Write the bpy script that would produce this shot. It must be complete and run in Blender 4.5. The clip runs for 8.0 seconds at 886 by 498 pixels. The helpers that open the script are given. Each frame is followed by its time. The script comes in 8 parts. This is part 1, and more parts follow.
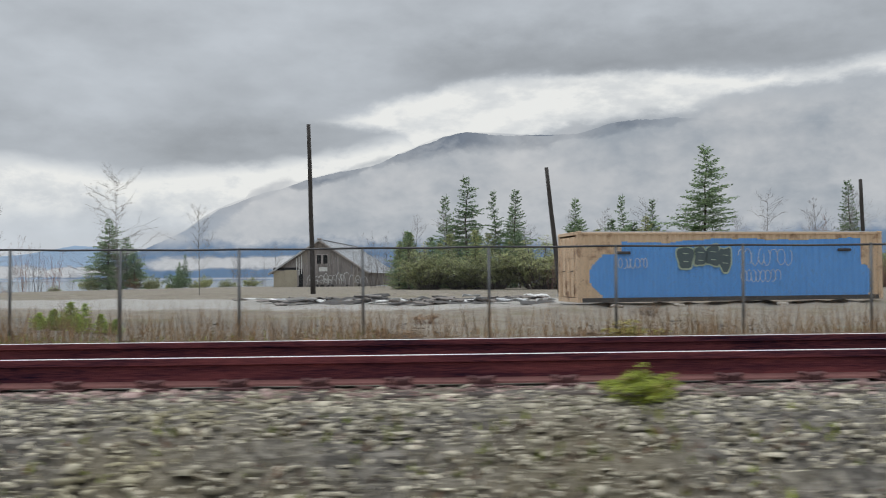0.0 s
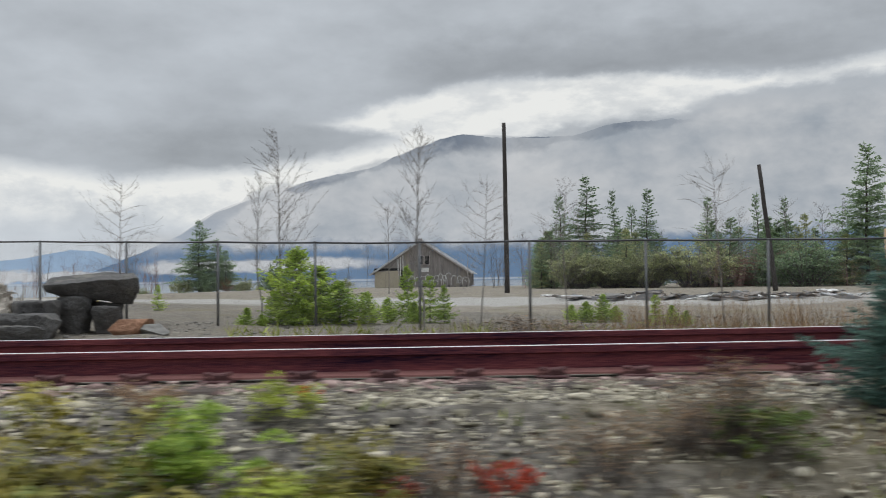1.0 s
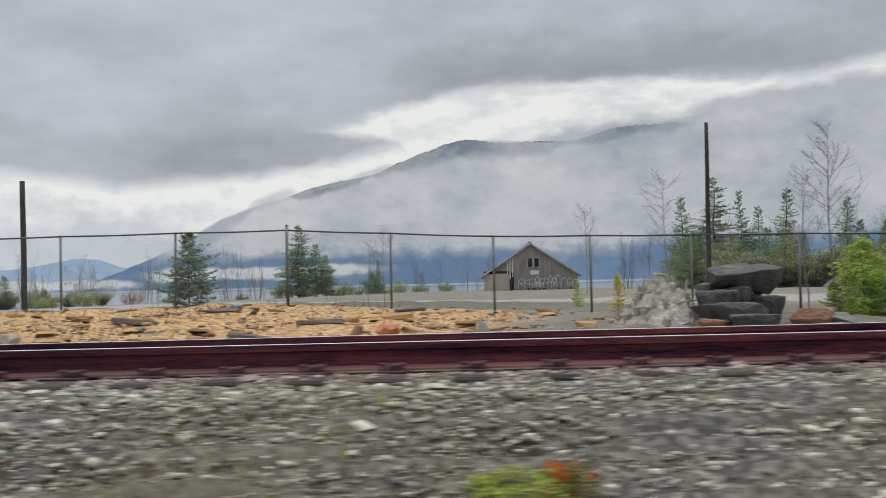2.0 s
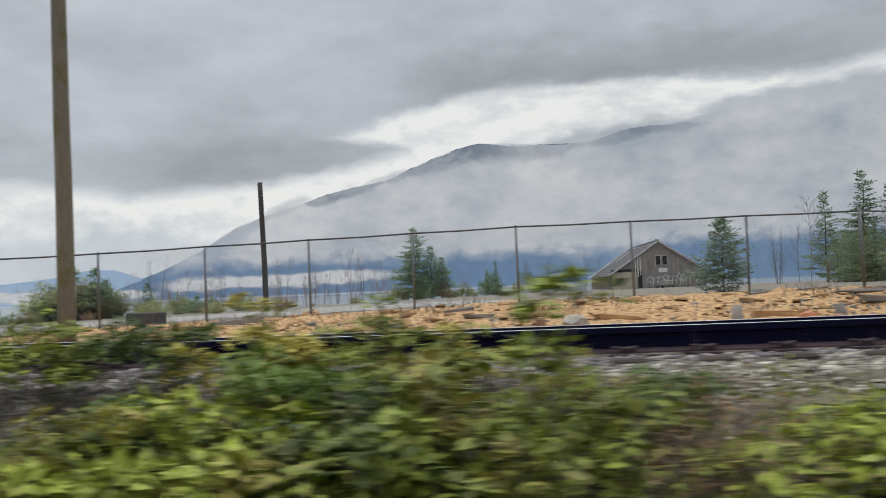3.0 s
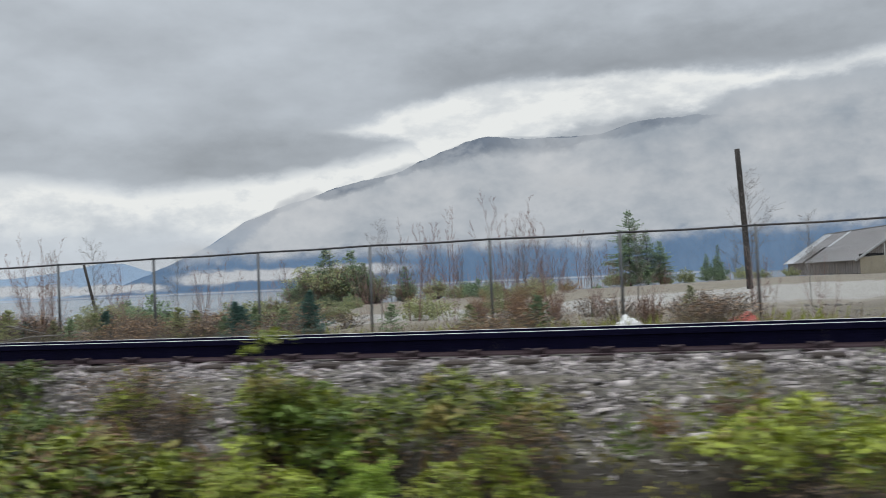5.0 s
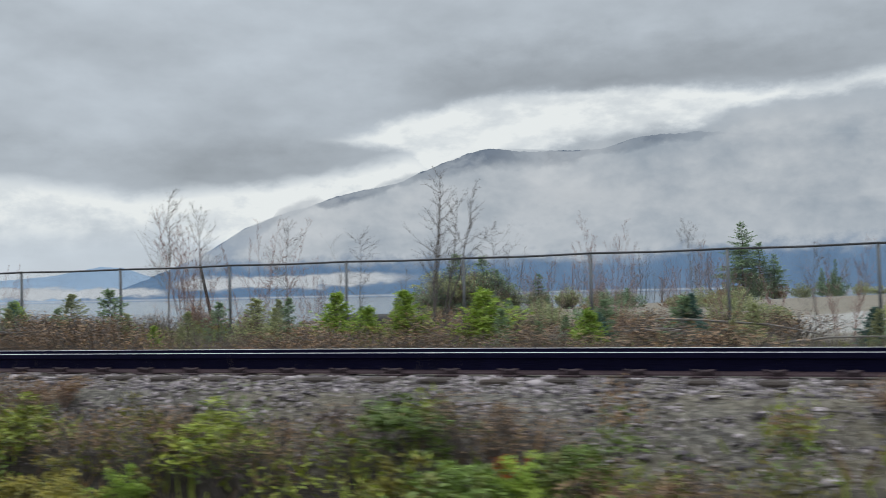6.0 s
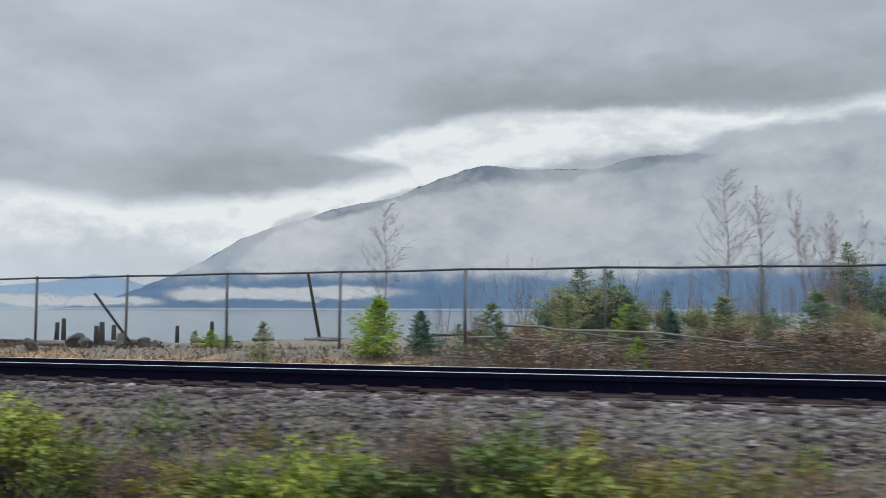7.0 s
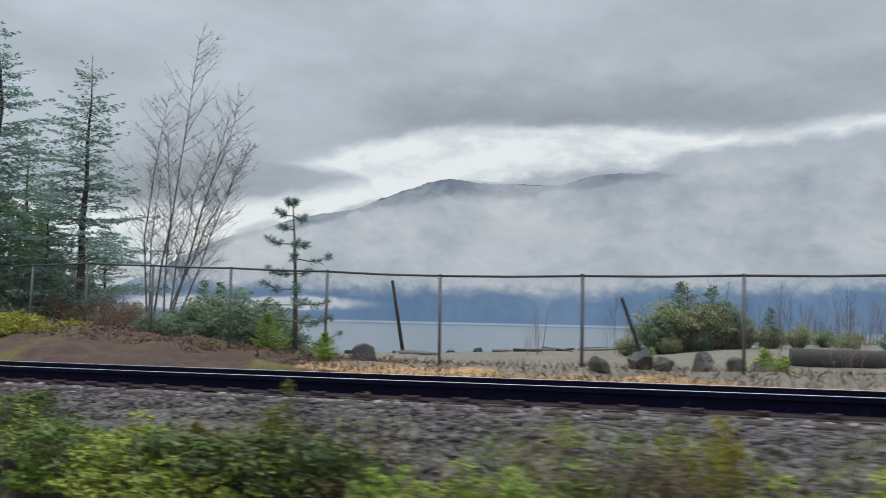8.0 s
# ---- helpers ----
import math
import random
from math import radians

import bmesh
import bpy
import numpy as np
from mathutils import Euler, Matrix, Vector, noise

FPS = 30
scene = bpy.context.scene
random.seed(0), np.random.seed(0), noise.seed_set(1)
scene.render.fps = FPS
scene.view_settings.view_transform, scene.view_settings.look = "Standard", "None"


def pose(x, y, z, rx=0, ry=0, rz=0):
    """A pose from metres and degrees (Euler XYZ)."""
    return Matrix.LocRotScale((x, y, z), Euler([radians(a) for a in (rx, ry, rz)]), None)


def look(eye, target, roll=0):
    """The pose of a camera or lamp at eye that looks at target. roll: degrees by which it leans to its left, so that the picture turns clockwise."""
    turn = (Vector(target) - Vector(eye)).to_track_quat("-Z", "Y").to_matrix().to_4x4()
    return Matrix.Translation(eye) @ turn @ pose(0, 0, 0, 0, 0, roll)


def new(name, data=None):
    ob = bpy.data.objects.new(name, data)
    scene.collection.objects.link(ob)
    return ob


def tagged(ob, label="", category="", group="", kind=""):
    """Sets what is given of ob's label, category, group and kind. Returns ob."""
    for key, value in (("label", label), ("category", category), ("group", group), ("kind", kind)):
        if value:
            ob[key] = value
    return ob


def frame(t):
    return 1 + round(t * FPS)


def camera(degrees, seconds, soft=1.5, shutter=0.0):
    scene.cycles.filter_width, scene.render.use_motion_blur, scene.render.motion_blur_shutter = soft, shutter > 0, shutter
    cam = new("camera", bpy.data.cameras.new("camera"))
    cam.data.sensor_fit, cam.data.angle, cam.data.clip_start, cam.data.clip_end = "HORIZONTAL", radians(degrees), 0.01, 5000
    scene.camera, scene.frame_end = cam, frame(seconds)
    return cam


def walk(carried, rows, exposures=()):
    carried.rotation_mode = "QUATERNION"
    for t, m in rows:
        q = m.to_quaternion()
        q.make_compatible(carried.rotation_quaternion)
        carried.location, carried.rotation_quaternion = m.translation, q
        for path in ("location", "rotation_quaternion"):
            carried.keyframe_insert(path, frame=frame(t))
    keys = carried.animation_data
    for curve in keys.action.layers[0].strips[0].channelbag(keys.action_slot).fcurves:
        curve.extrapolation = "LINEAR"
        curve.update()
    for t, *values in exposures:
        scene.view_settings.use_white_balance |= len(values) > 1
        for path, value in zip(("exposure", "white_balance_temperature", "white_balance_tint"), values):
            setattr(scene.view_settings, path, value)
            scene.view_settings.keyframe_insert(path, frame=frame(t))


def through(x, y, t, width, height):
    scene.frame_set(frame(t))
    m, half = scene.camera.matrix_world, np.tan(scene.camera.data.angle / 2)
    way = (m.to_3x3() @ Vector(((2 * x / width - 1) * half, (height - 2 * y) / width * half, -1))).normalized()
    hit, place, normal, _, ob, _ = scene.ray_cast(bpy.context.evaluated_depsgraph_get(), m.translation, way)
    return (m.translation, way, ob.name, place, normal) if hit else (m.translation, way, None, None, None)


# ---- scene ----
cam = camera(51.6, 8.0, soft=1.0, shutter=0.12)
PATH = [
    (0.00, (2.159, 6.700, 1.540), (1.562, 8.608, 1.601), -0.53),
    (0.50, (-4.075, 4.771, 1.481), (-4.665, 6.681, 1.544), -0.61),
    (1.00, (-10.215, 2.864, 1.437), (-10.800, 4.776, 1.503), -0.84),
    (1.50, (-16.274, 0.932, 1.419), (-16.860, 2.843, 1.491), -1.06),
    (2.00, (-22.618, -1.111, 1.377), (-23.206, 0.799, 1.455), -1.37),
    (2.25, (-25.827, -2.103, 1.357), (-26.420, -0.194, 1.439), -1.50),
    (2.50, (-29.141, -3.078, 1.338), (-29.740, -1.172, 1.423), -1.73),
    (3.00, (-35.991, -4.910, 1.315), (-36.603, -3.008, 1.404), -2.37),
    (3.25, (-39.450, -5.722, 1.318), (-40.066, -3.821, 1.405), -2.68),
    (3.50, (-42.892, -6.438, 1.334), (-43.511, -4.538, 1.416), -2.92),
    (4.00, (-49.769, -7.634, 1.389), (-50.389, -5.734, 1.466), -2.98),
    (4.50, (-56.408, -8.593, 1.431), (-57.031, -6.694, 1.503), -2.88),
    (4.75, (-59.877, -8.974, 1.452), (-60.499, -7.074, 1.524), -2.71),
    (5.00, (-63.463, -9.279, 1.474), (-64.083, -7.379, 1.549), -2.46),
    (5.50, (-70.731, -9.645, 1.517), (-71.344, -7.743, 1.600), -1.83),
    (5.75, (-74.286, -9.695, 1.533), (-74.898, -7.793, 1.624), -1.51),
    (6.00, (-77.707, -9.655, 1.544), (-78.320, -7.753, 1.643), -1.20),
    (6.50, (-84.197, -9.420, 1.532), (-84.809, -7.520, 1.647), -0.36),
    (7.00, (-90.809, -9.047, 1.483), (-91.406, -7.142, 1.616), 0.17),
    (7.50, (-97.426, -8.454, 1.417), (-97.988, -6.540, 1.563), 0.67),
    (8.00, (-103.904, -7.642, 1.323), (-104.415, -5.715, 1.485), 1.32),
]
walk(cam, [(t, look(eye, target, roll)) for t, eye, target, roll in PATH],
     [(0.0, 0.0, 6500, 10), (4.5, 0.0, 6450, 10), (6.0, 0.0, 6280, 8), (8.0, 0.0, 6200, 8)])
scene.view_settings.exposure = 0.0


# ---- node arithmetic ----
class V:
    """A value in a node tree, with the usual arithmetic."""

    def __init__(self, tree, sock):
        self.tree, self.sock = tree, sock

    def op(self, kind, *others, clamp=False):
        n = self.tree.nodes.new("ShaderNodeMath")
        n.operation, n.use_clamp = kind, clamp
        for i, o in enumerate((self, *others)):
            if isinstance(o, V):
                self.tree.links.new(o.sock, n.inputs[i])
            else:
                n.inputs[i].default_value = o
        return V(self.tree, n.outputs[0])

    def __add__(self, o): return self.op("ADD", o)
    def __sub__(self, o): return self.op("SUBTRACT", o)
    def __mul__(self, o): return self.op("MULTIPLY", o)
    def __truediv__(self, o): return self.op("DIVIDE", o)
    def __radd__(self, o): return self.op("ADD", o)
    def __rmul__(self, o): return self.op("MULTIPLY", o)
    def __rsub__(self, o): return (self * -1.0) + o
    def step(self, a, b):
        """0 below a, 1 above b, smooth between."""
        n = self.tree.nodes.new("ShaderNodeMapRange")
        n.interpolation_type = "SMOOTHSTEP"
        self.tree.links.new(self.sock, n.inputs[0])
        for i, q in ((1, a), (2, b)):
            if isinstance(q, V):
                self.tree.links.new(q.sock, n.inputs[i])
            else:
                n.inputs[i].default_value = q
        n.inputs[3].default_value, n.inputs[4].default_value = 0.0, 1.0
        return V(self.tree, n.outputs[0])

    def bump(self, mid, half):
        """A smooth hill of height 1 about mid."""
        d = (self - mid).op("ABSOLUTE")
        return 1.0 - d.step(0.0, half)


def node(tree, kind, **values):
    n = tree.nodes.new(kind)
    for key, val in values.items():
        n.inputs[key].default_value = val
    return n


def noise_v(tree, vec, scale, detail=4.0, rough=0.55, stretch=(1, 1, 1), shift=(0, 0, 0)):
    m = node(tree, "ShaderNodeMapping", Scale=stretch, Location=shift)
    tree.links.new(vec, m.inputs["Vector"])
    n = node(tree, "ShaderNodeTexNoise", Scale=scale, Detail=detail, Roughness=rough)
    tree.links.new(m.outputs[0], n.inputs["Vector"])
    return V(tree, n.outputs["Fac"])


def mix(tree, fac, a, b):
    n = tree.nodes.new("ShaderNodeMix")
    n.data_type = "RGBA"
    for sock, q in ((n.inputs[0], fac), (n.inputs[6], a), (n.inputs[7], b)):
        if isinstance(q, V):
            tree.links.new(q.sock, sock)
        elif isinstance(q, bpy.types.NodeSocket):
            tree.links.new(q, sock)
        elif isinstance(q, (int, float)):
            sock.default_value = q
        else:
            sock.default_value = (*q, 1.0)
    return n.outputs[2]


def curve_v(value, points, x0, x1, y0, y1):
    """A smooth function of a value, through points."""
    n = value.tree.nodes.new("ShaderNodeFloatCurve")
    cm = n.mapping
    cm.use_clip = False
    cv = cm.curves[0]
    pts = [((p - x0) / (x1 - x0), (q - y0) / (y1 - y0)) for p, q in points]
    cv.points[0].location, cv.points[1].location = pts[0], pts[-1]
    for p in pts[1:-1]:
        cv.points.new(*p)
    cm.update()
    value.tree.links.new(((value - x0) / (x1 - x0)).sock, n.inputs["Value"])
    return V(value.tree, n.outputs[0]) * (y1 - y0) + y0


# ---- the overcast sky and its light ----
FORWARD = -17.2
world = bpy.data.worlds.new("sky")
scene.world = world
world.use_nodes = True
wt = world.node_tree
wt.nodes.clear()
way = wt.nodes.new("ShaderNodeTexCoord").outputs["Generated"]
sep = wt.nodes.new("ShaderNodeSeparateXYZ")
wt.links.new(way, sep.inputs[0])
wx, wy, wz = (V(wt, o) for o in sep.outputs)
az = wx.op("ARCTAN2", wy) * 57.29578 - FORWARD
el = wz.op("ARCSINE") * 57.29578
wide = noise_v(wt, way, 4.2, 4, 0.5, (1, 1, 2.6))
fine = noise_v(wt, way, 13.0, 6, 0.58, (1, 1, 2.4), (3, 1, 2))
wisp = noise_v(wt, way, 30.0, 6, 0.6, (1, 1, 1.7), (7, 4, 1))
azc = az.op("MAXIMUM", -60.0).op("MINIMUM", 80.0)
elw = el + (fine - 0.5) * 1.5 + (wisp - 0.5) * 1.0
# the bright gap between the cloud deck and the mountain: its upper and lower edge along the horizon
gap_top = curve_v(azc, [(-60, 9.0), (-12, 9.6), (-8, 10.0), (-4.8, 10.7), (-1.6, 11.4), (0.8, 12.0), (4, 12.3), (9, 12.4), (14.5, 12.4), (19, 12.0), (22, 11.8), (26, 12.4), (40, 13.4), (80, 15.0)], -60.0, 80.0, 0.0, 16.0)
gap_low = curve_v(azc, [(-60, 9.6), (-12, 9.9), (-8, 9.7), (-4.5, 9.3), (-2.4, 8.7), (-0.5, 7.6), (4, 8.2), (7, 9.0), (11, 9.5), (14.5, 9.8), (16.3, 10.2), (17.6, 10.9), (20, 11.1), (24, 11.2), (28, 11.5), (40, 12.6), (80, 14.4)], -60.0, 80.0, 0.0, 16.0)
left_top = curve_v(azc, [(-60, 6.6), (-27, 7.0), (-22, 6.6), (-19, 6.35), (-16, 6.6), (-13, 6.9), (-10, 7.3), (-7, 7.8), (-5, 8.2), (-2.5, 8.8), (0, 9.2), (80, 9.2)], -60.0, 80.0, 0.0, 16.0)
gap_right = (gap_top - elw).step(-0.15, 0.65) * (elw - gap_low).step(-0.5, 0.45) * azc.step(-10.5, -3.0) * (0.62 + 0.5 * fine.step(0.36, 0.60))
gap_left = (left_top - elw).step(-0.5, 0.8) * (elw - (4.4 - azc.step(-20.0, -12.0) * 1.0)).step(-1.6, 1.4) * (1.0 - azc.step(-3.0, 0.5)) * (0.62 + 0.62 * (wisp * 0.5 + fine * 0.5).step(0.36, 0.58))
gap = gap_right.op("MAXIMUM", gap_left).op("MINIMUM", 1.0)
# the deck: long soft rolls, darker close over the gap and in the tongue of cloud under it
deck = 0.515 - azc.step(-16.0, 20.0) * 0.06 + (wide - 0.5) * 0.34 + (fine - 0.5) * 0.13 + (wisp - 0.5) * 0.06 + el.step(13.0, 19.0) * 0.05
over = (elw - gap_top).step(-0.3, 0.5) * (1.0 - (elw - gap_top).step(1.2, 4.2)) * azc.step(-12.0, 2.0) * (1.0 - azc.step(16.0, 30.0) * 0.5) * 0.11 * (0.35 + 0.65 * azc.step(-6.0, 2.0))
belt = (elw - left_top).step(-0.3, 0.5) * (1.0 - (elw - left_top).step(0.9, 3.6)) * (1.0 - azc.step(-4.0, -1.0)) * 0.06
low = 1.0 - el.step(2.0, 8.0)
deck = deck - over - belt + low * 0.10 * (1.0 - azc.step(-8.0, 6.0))
deck = deck + el.step(22.0, 80.0) * 1.05
lum = (deck + gap * (0.84 - deck)).op("MAXIMUM", 0.05)
tone = mix(wt, gap, (0.93, 1.0, 1.075), (0.99, 1.0, 0.975))
nish = wt.nodes.new("ShaderNodeTexSky")
nish.sky_type, nish.sun_disc = "NISHITA", False
nish.sun_elevation, nish.sun_rotation = radians(79), radians(-18)
nish_dim = node(wt, "ShaderNodeVectorMath")
nish_dim.operation = "SCALE"
wt.links.new(nish.outputs[0], nish_dim.inputs[0])
nish_dim.inputs["Scale"].default_value = 0.07
cloud = node(wt, "ShaderNodeVectorMath")
cloud.operation = "SCALE"
wt.links.new(tone, cloud.inputs[0])
wt.links.new(lum.sock, cloud.inputs["Scale"])
both = mix(wt, 0.96, nish_dim.outputs[0], cloud.outputs[0])
bg = wt.nodes.new("ShaderNodeBackground")
bg.inputs["Strength"].default_value = 1.0
wt.links.new(both, bg.inputs["Color"])
wout = wt.nodes.new("ShaderNodeOutputWorld")
wt.links.new(bg.outputs[0], wout.inputs["Surface"])

sun = new("sun", bpy.data.lights.new("sun", "SUN"))
sun.data.energy, sun.data.angle, sun.data.color = 1.1, radians(40), (1.0, 0.98, 0.95)
sun.matrix_world = look((0, 0, 50), (3, -9, 0))


# ---- materials ----
def surface(name, dark, light, scale=3.0, rough=0.85, bump=0.3, metal=0.0, stretch=(1, 1, 1), fine_scale=0.0, spread=0.5,
            per_object=0.0, per_island=0.0, stain=None, stain_scale=0.6, bump_scale=None, coords="Object"):
    m = bpy.data.materials.new(name)
    m.use_nodes = True
    t = m.node_tree
    b = t.nodes["Principled BSDF"]
    co = t.nodes.new("ShaderNodeTexCoord").outputs[coords]
    n1 = noise_v(t, co, scale, 5, 0.6, stretch)
    n2 = noise_v(t, co, fine_scale or scale * 7.0, 4, 0.65, stretch, (5, 2, 1))
    fac = (n1 - 0.5) * (1.6 * spread) + (n2 - 0.5) * (1.2 * spread) + 0.5
    if per_object:
        info = t.nodes.new("ShaderNodeObjectInfo")
        fac = fac + (V(t, info.outputs["Random"]) - 0.5) * per_object
    if per_island:
        geo = t.nodes.new("ShaderNodeNewGeometry")
        fac = fac + (V(t, geo.outputs["Random Per Island"]) - 0.5) * per_island
    fac = fac.op("MAXIMUM", 0.0).op("MINIMUM", 1.0)
    col = mix(t, fac, dark, light)
    if stain:
        s = noise_v(t, co, stain_scale, 6, 0.65, (1, 1, 1), (9, 3, 4)).step(0.52, 0.68)
        col = mix(t, s * 0.8, col, stain)
    t.links.new(col, b.inputs["Base Color"])
    r = (n2 - 0.5) * 0.3 + rough
    t.links.new(r.op("MINIMUM", 1.0).op("MAXIMUM", 0.05).sock, b.inputs["Roughness"])
    b.inputs["Metallic"].default_value = metal
    if bump:
        bn = node(t, "ShaderNodeBump", Strength=bump, Distance=bump_scale or 0.02)
        t.links.new(n2.sock, bn.inputs["Height"])
        t.links.new(bn.outputs[0], b.inputs["Normal"])
    return m


def leaf_surface(name, dark, light, scale=1.5, rough=0.6, through=0.4, stain=None, stain_scale=4.0, island=0.9, spread=0.5):
    """Leaves and needles: colour varies leaf by leaf, some light comes through."""
    m = surface(name, dark, light, scale, rough, 0.0, per_island=island, per_object=0.45, spread=spread, stain=stain, stain_scale=stain_scale)
    t = m.node_tree
    b = t.nodes["Principled BSDF"]
    col = b.inputs["Base Color"].links[0].from_socket
    tr = t.nodes.new("ShaderNodeBsdfTranslucent")
    t.links.new(col, tr.inputs["Color"])
    ms = t.nodes.new("ShaderNodeMixShader")
    ms.inputs[0].default_value = through
    t.links.new(b.outputs[0], ms.inputs[1])
    t.links.new(tr.outputs[0], ms.inputs[2])
    t.links.new(ms.outputs[0], t.nodes["Material Output"].inputs["Surface"])
    return m


